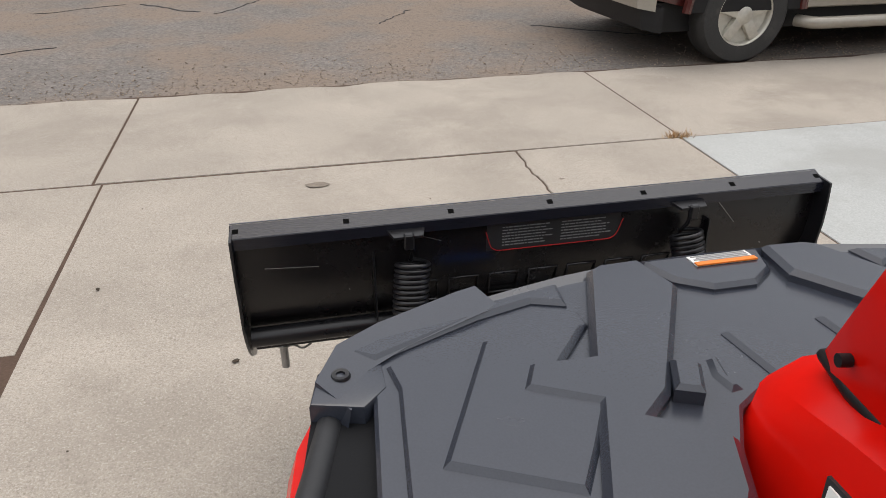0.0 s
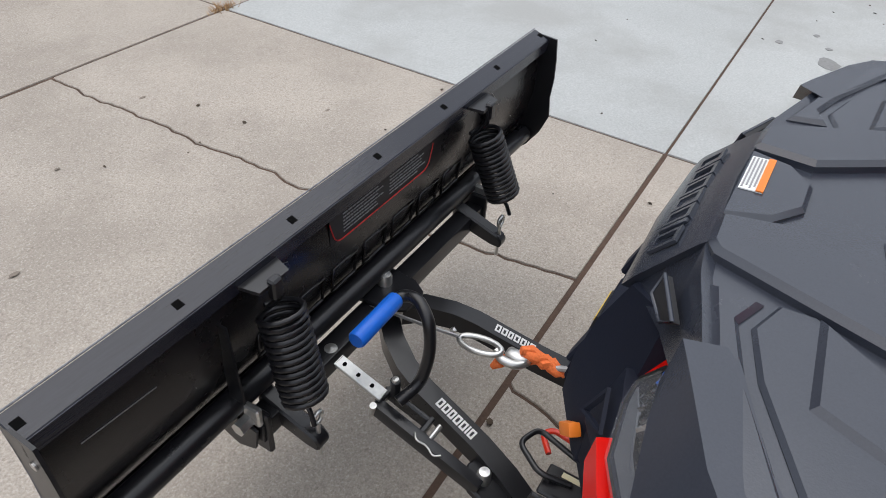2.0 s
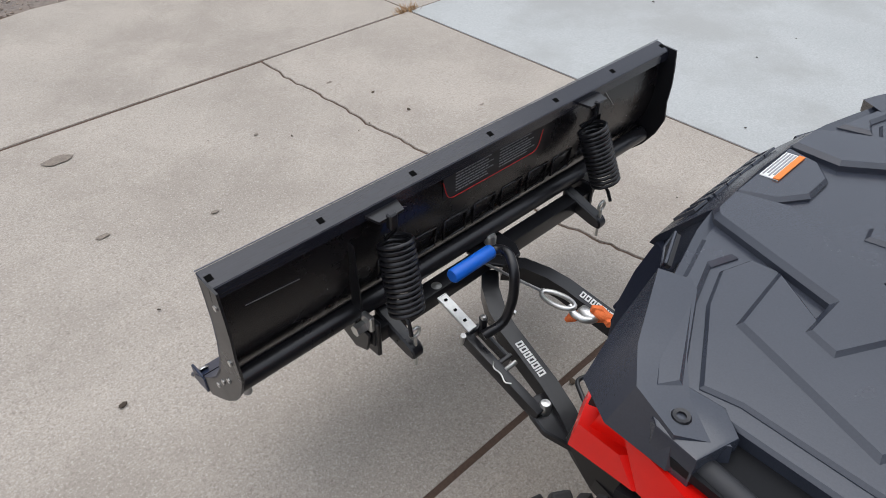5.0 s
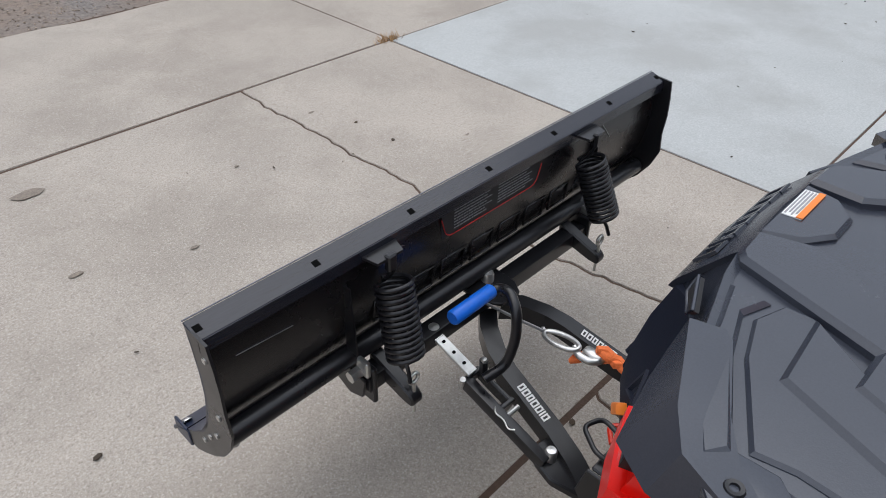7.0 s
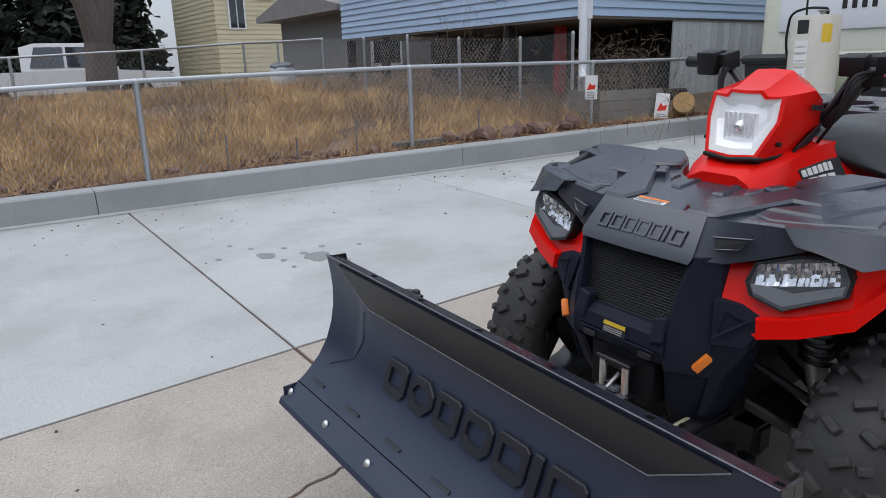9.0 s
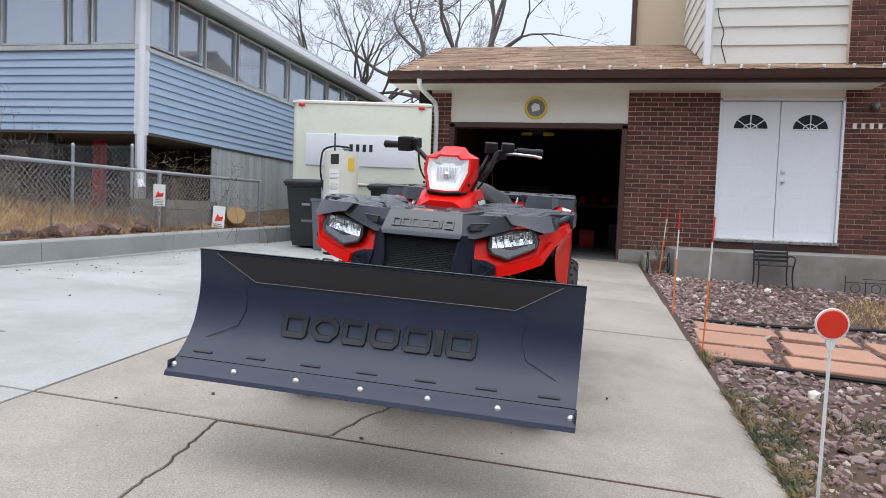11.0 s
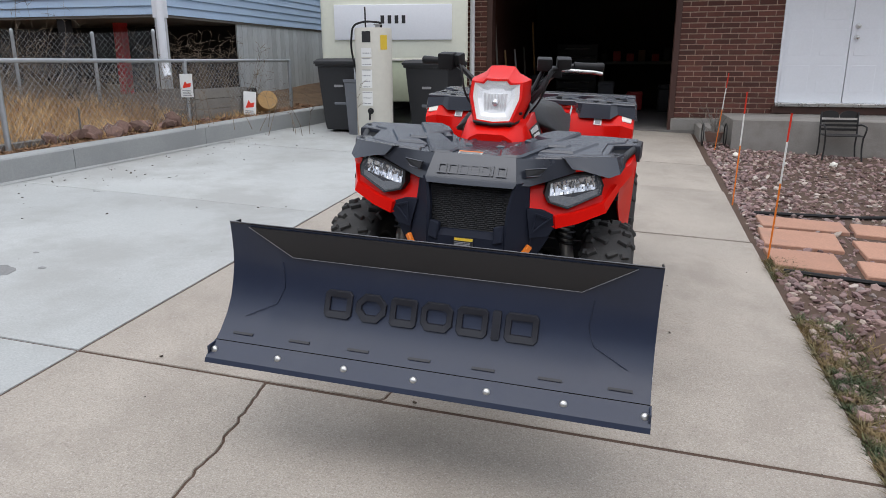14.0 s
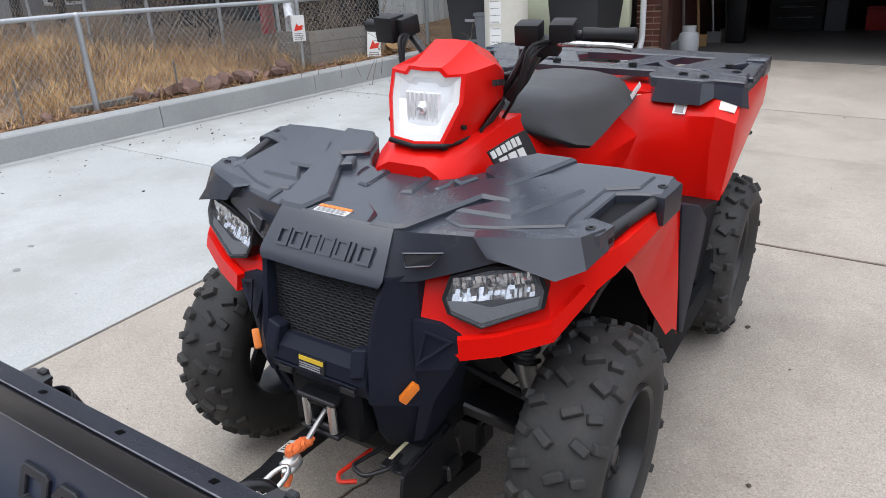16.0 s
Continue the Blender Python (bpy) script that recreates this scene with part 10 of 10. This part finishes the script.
def water_heater():
    t = empty("water_heater", "old cream water heater tank standing upright on the pad", "water heater", at_slope(-2.06, 4.70))
    bm = nb()
    lathe(bm, [(0.0, 0.03), (0.205, 0.03), (0.213, 0.05), (0.213, 1.235), (0.205, 1.26), (0.0, 1.265)], 40)
    part("jacket", bm, M["tank"], t, sharp=35)
    bm = nb()
    lathe(bm, [(0.0, 0.0), (0.195, 0.0), (0.195, 0.05)], 32)
    part("base_ring", bm, M["black"], t)
    bm = nb()
    tube(bm, bend([(0.10, 0, 1.25), (0.10, 0, 1.32), (-0.10, 0.02, 1.34), (-0.26, 0.02, 1.30), (-0.29, 0.02, 1.05), (-0.22, 0.02, 0.72)], 0.10, 6), 0.012, 8)
    tube(bm, [(-0.07, -0.05, 1.25), (-0.075, -0.05, 1.49)], 0.009, 6)
    part("pipe", bm, M["black"], t, "dark bent pipe")
    bm = nb()
    lathe(bm, [(0.03, 0.0), (0.03, 0.03), (0.05, 0.035), (0.05, 0.045), (0.0, 0.05)], 14, Matrix.Translation((0.06, 0, 1.26)))
    part("vent_cap", bm, M["steel_grey"], t)
    def wrap(a0, a1, z0, z1, mat, lab=""):
        bm = nb()
        n = 6
        loft(bm, [[(r * math.sin(a), -r * math.cos(a), z) for r, z in ((0.2136, z0), (0.2136, z1), (0.216, z1), (0.216, z0))] for a in (radians(a0 + (a1 - a0) * k / n) for k in range(n + 1))])
        return part("label", bm, mat, t, lab)
    wrap(-16, 12, 1.10, 1.22, M["ink"], "black plate")
    wrap(42, 66, 1.02, 1.18, M["yellow"], "yellow energy label")
    for z0, z1 in ((0.94, 1.04), (0.84, 0.92), (0.60, 0.80), (0.40, 0.56)):
        wrap(-20, 14, z0, z1, M["paper"], "white label")
    for k in range(10):
        z = 0.42 + 0.062 * k
        wrap(-17, 8 + (k * 7) % 5, z, z + 0.010, M["ink_grey"])
    bm = nb()
    lathe(bm, [(0.0, 0.05), (0.02, 0.05), (0.02, 0.02), (0.035, 0.015), (0.035, 0.0)], 12, pose(0.03, -0.213, 0.34, 90, 0, 0))
    tube(bm, [(0.03, -0.25, 0.34), (0.03, -0.26, 0.24)], 0.012, 8)
    part("drain_valve", bm, M["black"], t, "black drain valve")
    return t


water_heater()


def bottle(m):
    bm = nb()
    lathe(bm, [(0.0, 0.0), (0.05, 0.0), (0.055, 0.02), (0.055, 0.14), (0.03, 0.18), (0.018, 0.20), (0.018, 0.24), (0.0, 0.245)], 18)
    return solo("plastic_bottle", bm, M["blind"], "pale plastic bottle on the basket's rim", "bottle", m)


bottle(at_slope(-2.36, 4.92, 0.66))


def propane(m):
    t = empty("propane_cylinder", "small white propane cylinder by the garage opening", "gas cylinder", m)
    bm = nb()
    lathe(bm, [(0.0, 0.03), (0.10, 0.035), (0.15, 0.08), (0.155, 0.14), (0.155, 0.30), (0.145, 0.35), (0.10, 0.385), (0.04, 0.395), (0.0, 0.395)], 28)
    part("shell", bm, M["blind"], t, sharp=50)
    bm = nb()
    lathe(bm, [(0.11, 0.0), (0.115, 0.0), (0.115, 0.05), (0.11, 0.05)], 24)
    part("foot_ring", bm, M["blind"], t)
    bm = nb()
    lathe(bm, [(0.10, 0.37), (0.105, 0.37), (0.105, 0.47), (0.10, 0.47)], 24)
    part("collar", bm, M["blind"], t)
    bm = nb()
    rod(bm, (0, 0, 0.39), (0, 0, 0.45), 0.02, 10)
    part("valve", bm, M["zinc"], t)


propane(pose(-0.96, 7.45, 0.262) @ Matrix.Scale(0.78, 4))
bm = nb()
lathe(bm, [(0.0, 0.0), (0.13, 0.0), (0.15, 0.34), (0.158, 0.345), (0.158, 0.36), (0.145, 0.36), (0.125, 0.02), (0.0, 0.02)], 28)
solo("bucket", bm, M["white"], "white plastic bucket by the garage", "bucket", at_slope(-1.45, 6.35))


# signs on the fence
def sign(name, m, w, h, stake, label):
    s = empty(name, label, "sign", m)
    bm = nb()
    box(bm, (-w / 2, -0.004, 0), (w / 2, 0.004, h), 0.002)
    part("panel", bm, M["paper"], s)
    bm = nb()
    prism(bm, [(-w * 0.34, -0.0065, h * 0.40), (w * 0.30, -0.0065, h * 0.44), (w * 0.36, -0.0065, h * 0.62), (w * 0.05, -0.0065, h * 0.58), (-w * 0.10, -0.0065, h * 0.70)], (0, 0.0025, 0))
    part("red_patch", bm, M["redsign"], s, "red printed patch")
    bm = nb()
    for k in range(4):
        box(bm, (-w * 0.36, -0.0065, h * (0.07 + 0.07 * k)), (w * (0.36 - 0.08 * (k % 2)), -0.004, h * (0.10 + 0.07 * k)))
    part("print", bm, M["ink_grey"], s)
    if stake:
        bm = nb()
        box(bm, (-0.012, 0.004, -0.22), (0.012, 0.016, h * 0.8))
        part("stake", bm, M["plank_grey"], s)
    return s


sign("fence_sign", pose(-3.86, 3.66, 0.80, 0, 0, 40), 0.13, 0.25, False, "small white and red warning sign wired to the fence")
sign("yard_sign", Matrix.Translation((-3.64, 4.56, 0.50)) @ pose(0, 0, 0, -6, 5, 40), 0.15, 0.33, True, "small white and red yard sign on a stake by the kerb")
# raised bed of weathered boards, log, edging rocks
bed = empty("garden_bed", "raised garden bed of weathered grey boards", "garden bed", pose(0, 0, 0))
for k in range(3):
    bm = nb()
    z = foot(-3.95, 4.2) + 0.005 + 0.115 * k
    prism(bm, [(-3.86, 3.80, z), (-3.74, 4.72, z), (-3.74, 4.72, z + 0.11), (-3.86, 3.80, z + 0.11)], (-0.03, 0.0, 0))
    part("board", bm, M["plank_grey"], bed)
    bm = nb()
    prism(bm, [(-3.86, 3.80, z), (-4.40, 3.88, z), (-4.40, 3.88, z + 0.11), (-3.86, 3.80, z + 0.11)], (0, 0.03, 0))
    part("board", bm, M["plank_grey"], bed)
bm = nb()
lathe(bm, [(0.0, -0.14), (0.115, -0.14), (0.125, -0.12), (0.125, 0.12), (0.115, 0.14), (0.0, 0.14)], 22, pose(0, 0, 0.12, 70, 0, 35))
solo("log", bm, M["wood_log"], "short orange-brown cut log on the bed", "log", at_slope(-3.62, 4.95, 0.19))
rnd = random.Random(14)
for k in range(64):
    y = 2.0 + 0.085 * k + rnd.uniform(-0.03, 0.03) if k < 18 else (-2.9 + 0.12 * (k - 18) if k < 22 else rnd.uniform(-2.4, 4.2))
    x = kerb_x(y) - 0.26 - rnd.uniform(0, 0.12 if k < 22 else 0.28)
    vs, fs = [], []
    add_stone(vs, fs, (0, 0, 0), rnd.uniform(0.06, 0.12) if k < 22 else rnd.uniform(0.025, 0.07), rnd, 0.75)
    ob = raw("edging_rock", vs, fs, M["rock_red"])
    ob.matrix_world = SLOPE @ Matrix.Translation((x, y, KH))
    tagged(ob, "rough reddish rock edging the bed", "rock", "edging rocks")
bm = nb()
box(bm, (-0.35, -0.03, 0.0), (0.35, 0.03, 0.05), 0.006)
solo("timber_edge", bm, M["plank_grey"], "short weathered timber lying in the bed", "timber", SLOPE @ pose(-4.22, 1.75, KH, 0, 0, 80))

# brick planter at the fence corner
pl2 = empty("brick_planter", "low red brick planter at the fence corner", "planter", SLOPE @ pose(-4.95, -3.08, 0))
bm = nb()
box(bm, (-0.095, -0.045, 0), (0.095, 0.045, 0.058), 0.004)
bme = mesh_of("brick", bm, M["redbrick"])
for c in range(4):
    for k in range(4):
        piece("brick", bme, pl2, pose(-0.45 + 0.2 * k + 0.1 * (c % 2), -0.12, 0.062 * c))
        if k < 2:
            piece("brick", bme, pl2, pose(0.27, -0.02 + 0.2 * k + 0.05 * (c % 2), 0.062 * c, 0, 0, 90))


# snow stakes and reflector along the drive
def snow_stake(x, y, lean, label, hgt=0.92):
    s = empty("snow_stake", label, "driveway marker", SLOPE @ pose(x, y, -0.03, *lean), "driveway markers")
    bm = nb()
    rod(bm, (0, 0, -0.05), (0, 0, hgt * 0.55), 0.0055, 8)
    part("lower_rod", bm, M["orange"], s, "faded orange rod")
    bm = nb()
    rod(bm, (0, 0, hgt * 0.55), (0, 0, hgt * 0.82), 0.0056, 8)
    part("band", bm, M["paper"], s, "pale band")
    bm = nb()
    rod(bm, (0, 0, hgt * 0.82), (0, 0, hgt), 0.0056, 8)
    part("tip", bm, M["redsign"], s, "red-orange tip")


snow_stake(1.755, 1.32, (0, -0.8, 0), "thin orange and white driveway stake in the gravel edge")
snow_stake(1.720, 2.78, (0, -1.5, 0), "thin orange and white driveway stake in the gravel edge")
snow_stake(1.845, 5.58, (0, 2.0, 0), "thin orange and white driveway stake near the porch")


def reflector():
    s = empty("reflector_marker", "round red reflector on a thin white rod beside the drive", "reflector", SLOPE @ pose(1.81, -0.92, -0.03, 0, -2.3, 0))
    bm = nb()
    rod(bm, (0, 0, -0.05), (0, 0, 0.62), 0.006, 8)
    part("rod", bm, M["paper"], s, "white rod")
    bm = nb()
    prism(bm, [(-0.018, -0.004, 0.60), (0.018, -0.004, 0.60), (0.010, -0.004, 0.56), (-0.010, -0.004, 0.56)], (0, 0.010, 0))
    part("clamp", bm, M["paper"], s, "white clamp")
    bm = nb()
    lathe(bm, [(0.0, -0.006), (0.052, -0.006), (0.054, 0.0), (0.052, 0.006), (0.0, 0.006)], 28, Matrix.Translation((0, 0, 0.645)) @ AY)
    part("rim", bm, M["paper"], s, "white rim")
    bm = nb()
    lathe(bm, [(0.0, -0.010), (0.045, -0.009), (0.0475, -0.006), (0.0475, 0.006), (0.045, 0.009), (0.0, 0.010)], 28, Matrix.Translation((0, 0, 0.645)) @ AY)
    part("lens", bm, M["redsign"], s, "red reflecting lens")


reflector()


def bench():
    b = empty("garden_bench", "small black wrought-iron bench before the porch", "bench", at_slope(3.17, 5.60, -0.01) @ Matrix.Scale(0.93, 4))
    for s in (1, -1):
        for y, z1 in ((-0.14, 0.30), (0.14, 0.56)):
            bm = nb()
            tube(bm, bend([(0.215 * s, y - 0.02, 0.0), (0.200 * s, y, 0.15), (0.205 * s, y, 0.30), (0.205 * s, y + (0.05 if z1 > 0.4 else 0), z1)], 0.05, 4), 0.010, 8)
            part("leg", bm, M["iron"], b)
        bm = nb()
        tube(bm, bend([(0.205 * s, -0.15, 0.28), (0.225 * s, -0.17, 0.40), (0.215 * s, 0.0, 0.42), (0.205 * s, 0.17, 0.40)], 0.05, 4), 0.010, 8)
        part("arm_rest", bm, M["iron"], b)
    for k in range(5):
        bm = nb()
        box(bm, (-0.205, -0.15 + 0.062 * k, 0.288), (0.205, -0.105 + 0.062 * k, 0.300), 0.003)
        part("seat_slat", bm, M["iron"], b)
    for k in range(3):
        bm = nb()
        box(bm, (-0.205, 0.155 + 0.012 * k, 0.335 + 0.05 * k), (0.205, 0.165 + 0.012 * k, 0.365 + 0.05 * k), 0.003)
        part("back_slat", bm, M["iron"], b)
    for s in (1, -1):
        bm = nb()
        n = 10
        prism(bm, [(0.005 * s, 0.185, 0.49)] + [((0.105 + 0.10 * math.cos(math.pi * k / n)) * s, 0.190, 0.52 + 0.055 * math.sin(math.pi * k / n)) for k in range(n, -1, -1)] + [(0.205 * s, 0.185, 0.49)], (0, 0.008, 0))
        part("back_crest", bm, M["iron"], b)


bench()


def scroll_rack(m):
    b = empty("plant_stand", "low rusty wrought-iron plant stand by the porch", "plant stand", m)
    for k in range(4):
        bm = nb()
        x = -0.45 + 0.3 * k
        rod(bm, (x, 0, 0), (x, 0, 0.30 - 0.06 * (k % 2)), 0.008, 6)
        part("upright", bm, M["iron"], b)
    bm = nb()
    rod(bm, (-0.45, 0, 0.20), (0.45, 0, 0.20), 0.008, 6)
    rod(bm, (-0.2, 0, 0.26), (0.2, 0, 0.26), 0.006, 6)
    part("rail", bm, M["iron"], b)
    for k in range(3):
        bm = nb()
        tube(bm, [(-0.3 + 0.3 * k + 0.07 * math.cos(t), 0, 0.11 + 0.07 * math.sin(t)) for t in (6.283 * i / 16 for i in range(16))], 0.006, 6, ring=True)
        part("scroll", bm, M["iron"], b)


scroll_rack(at_slope(4.33, 5.66) @ Matrix.Scale(0.74, 4))


def wagon(m):
    w = empty("toy_wagon", "small red toy wagon standing on the brick ledge", "toy wagon", m)
    bm = nb()
    loft(bm, [[(-a, -b, z), (a, -b, z), (a, b, z), (-a, b, z)] for z, a, b in ((0.07, 0.13, 0.06), (0.14, 0.155, 0.075))])
    part("tray", bm, M["redink"], w, "red tray")
    for x in (-0.1, 0.1):
        for y in (-0.07, 0.07):
            bm = nb()
            lathe(bm, [(0.0, -0.012), (0.04, -0.012), (0.045, 0.0), (0.04, 0.012), (0.0, 0.012)], 16, Matrix.Translation((x, y, 0.045)) @ AY)
            part("wheel", bm, M["black"], w)
    bm = nb()
    tube(bm, [(0.13, 0, 0.09), (0.21, 0, 0.24)], 0.006, 6)
    rod(bm, (0.21, -0.03, 0.24), (0.21, 0.03, 0.24), 0.006, 6)
    part("handle", bm, M["black"], w)


wagon(pose(5.90, 6.80, 0.46))


def wheel_planter(m):
    p = empty("garden_ornament", "small rusty wheeled planter with dry twigs", "planter", m)
    bm = nb()
    for x in (-0.13, 0.13):
        tube(bm, [(x, 0.13 * math.cos(t), 0.14 + 0.13 * math.sin(t)) for t in (6.283 * i / 20 for i in range(20))], 0.008, 6, ring=True)
    part("hoop", bm, M["iron"], p)
    bm = nb()
    lathe(bm, [(0.0, 0.05), (0.08, 0.05), (0.11, 0.17), (0.10, 0.17), (0.0, 0.15)], 16)
    part("pot", bm, M["rock_red"], p)
    rnd = random.Random(2)
    bm = nb()
    for k in range(24):
        tube(bm, [(rnd.gauss(0, 0.03), rnd.gauss(0, 0.03), 0.15), (rnd.gauss(0, 0.10), rnd.gauss(0, 0.10), rnd.uniform(0.3, 0.5))], [0.004, 0.002], 4)
    part("twig", bm, M["plank_grey"], p, "dry twigs", kind="stuff")


wheel_planter(at_slope(1.86, 5.95))
for x, y, s in ((2.05, 5.35, 0.06), (3.0, 5.1, 0.05), (2.5, 4.9, 0.045), (2.9, 0.35, 0.06), (3.4, 0.1, 0.07), (2.2, 0.5, 0.05)):
    vs, fs = [], []
    add_stone(vs, fs, (0, 0, 0), s, rnd, 0.7)
    ob = raw("pale_rock", vs, fs, M["cream"])
    ob.matrix_world = SLOPE @ Matrix.Translation((x, y, -0.01))
    tagged(ob, "pale sandstone rock lying on the gravel", "rock", "pale rocks")


# barrel in the far corner of the neighbour's yard
def barrel(m):
    b = empty("yard_barrel", "weathered white barrel with a dull grey tarp on top", "barrel", m)
    bm = nb()
    lathe(bm, [(0.0, 0.0), (0.20, 0.0), (0.225, 0.04), (0.225, 0.25), (0.235, 0.27), (0.225, 0.29), (0.225, 0.50), (0.20, 0.55), (0.0, 0.55)], 24)
    part("drum", bm, M["blind"], b, sharp=35)
    bm = nb()
    loft(bm, [[(r * math.cos(6.283 * i / 12) * (1 + 0.15 * math.sin(i * 2.1)), r * math.sin(6.283 * i / 12), z + 0.02 * math.sin(i * 1.7)) for i in range(12)] for z, r in ((0.54, 0.21), (0.58, 0.21), (0.61, 0.14), (0.63, 0.05))])
    part("tarp", bm, M["bin_grey"], b, "dull grey tarp", 60)


barrel(pose(-10.6, 3.05, 0.70))


# ---- bricks and shingles, piece by piece ----
def brick_courses(spans, joined):
    """spans: x0, x1, z0, z1. Returns places and lengths of the bricks."""
    out = []
    for x0, x1, z0, z1 in spans:
        c = 0
        z = z0
        while z + 0.057 <= z1 + 0.01:
            x = x0 - (0.105 if c % 2 else 0.0)
            while x < x1 - 0.02:
                a, b = max(x, x0), min(x + 0.2025, x1)
                if b - a > 0.03:
                    out.append((a, b, z))
                x += 0.210
            z += 0.0690
            c += 1
    return out


def brick_me(ln):
    bm = nb()
    box(bm, (0, -0.006, 0), (ln, 0.03, 0.0585))
    for v in bm.verts:
        if v.co.y < 0:
            v.co.z = 0.0025 if v.co.z < 0.03 else 0.0560
            v.co.x = 0.0025 if v.co.x < ln / 2 else ln - 0.0025
    return mesh_of("brick", bm, M["brick"], 80)


lengths = {}
for a, b, z in brick_courses([(1.44, 2.69, 0.43, 2.74), (-1.50, -1.20, 0.42, 2.74)], False):
    k = round((b - a) / 0.02)
    if k not in lengths:
        lengths[k] = brick_me(b - a)
    piece("brick", lengths[k], front_wall, Matrix.Translation((a, WY, z)))
vs, fs = [], []
for a, b, z in brick_courses([(4.31, 5.75, 0.50, 4.86), (5.75, 7.40, 1.29, 2.50), (5.80, 7.40, 3.80, 4.86), (7.40, 9.9, 0.46, 4.86)], True):
    i = len(vs)
    e = 0.0025
    vs += [(a, WY + 0.03, z), (b, WY + 0.03, z), (b, WY + 0.03, z + 0.0585), (a, WY + 0.03, z + 0.0585), (a + e, WY - 0.006, z + e), (b - e, WY - 0.006, z + e), (b - e, WY - 0.006, z + 0.0560), (a + e, WY - 0.006, z + 0.0560)]
    fs += [(i + 4, i + 5, i + 6, i + 7), (i, i + 1, i + 5, i + 4), (i + 1, i + 2, i + 6, i + 5), (i + 2, i + 3, i + 7, i + 6), (i + 3, i, i + 4, i + 7)]
ob = raw("brickwork", vs, fs, M["brick_far"], front_wall)
tagged(ob, "dark brown bricks farther along the wall", kind="stuff")

pitch = math.atan2(RZ - EZ, RY - EY)
run = math.hypot(RY - EY, RZ - EZ)
bm = nb()
box(bm, (0.004, -0.01, 0.0), (0.298, 0.20, 0.012))
for v in bm.verts:
    if v.co.y > 0.1:
        v.co.z -= 0.006
tab = mesh_of("shingle", bm, M["shingle"], 80)
rows_n = int(run / 0.142)
rnd = random.Random(6)
count = 0
rest_v, rest_f = [], []
for r in range(rows_n + 1):
    s = 0.142 * r
    y, z = EY - 0.03 + s * math.cos(pitch), EZ - 0.03 + s * math.sin(pitch)
    x = -2.05 + 0.15 * (r % 2)
    lim = 2.50 if y > WY + 0.06 else 4.58
    while x < lim - 0.05:
        m = Matrix.Translation((x, y, z + 0.006 + rnd.uniform(0, 0.003))) @ Matrix.Rotation(pitch, 4, "X")
        if count < 300:
            piece("shingle", tab, roof, m)
            count += 1
        else:
            i = len(rest_v)
            rest_v += [tuple(m @ v.co) for v in tab.vertices]
            rest_f += [tuple(i + k for k in p.vertices) for p in tab.polygons]
        x += 0.30
ob = raw("shingles", rest_v, rest_f, M["shingle_joined"], roof)
tagged(ob, "upper courses of brown shingles", kind="stuff")
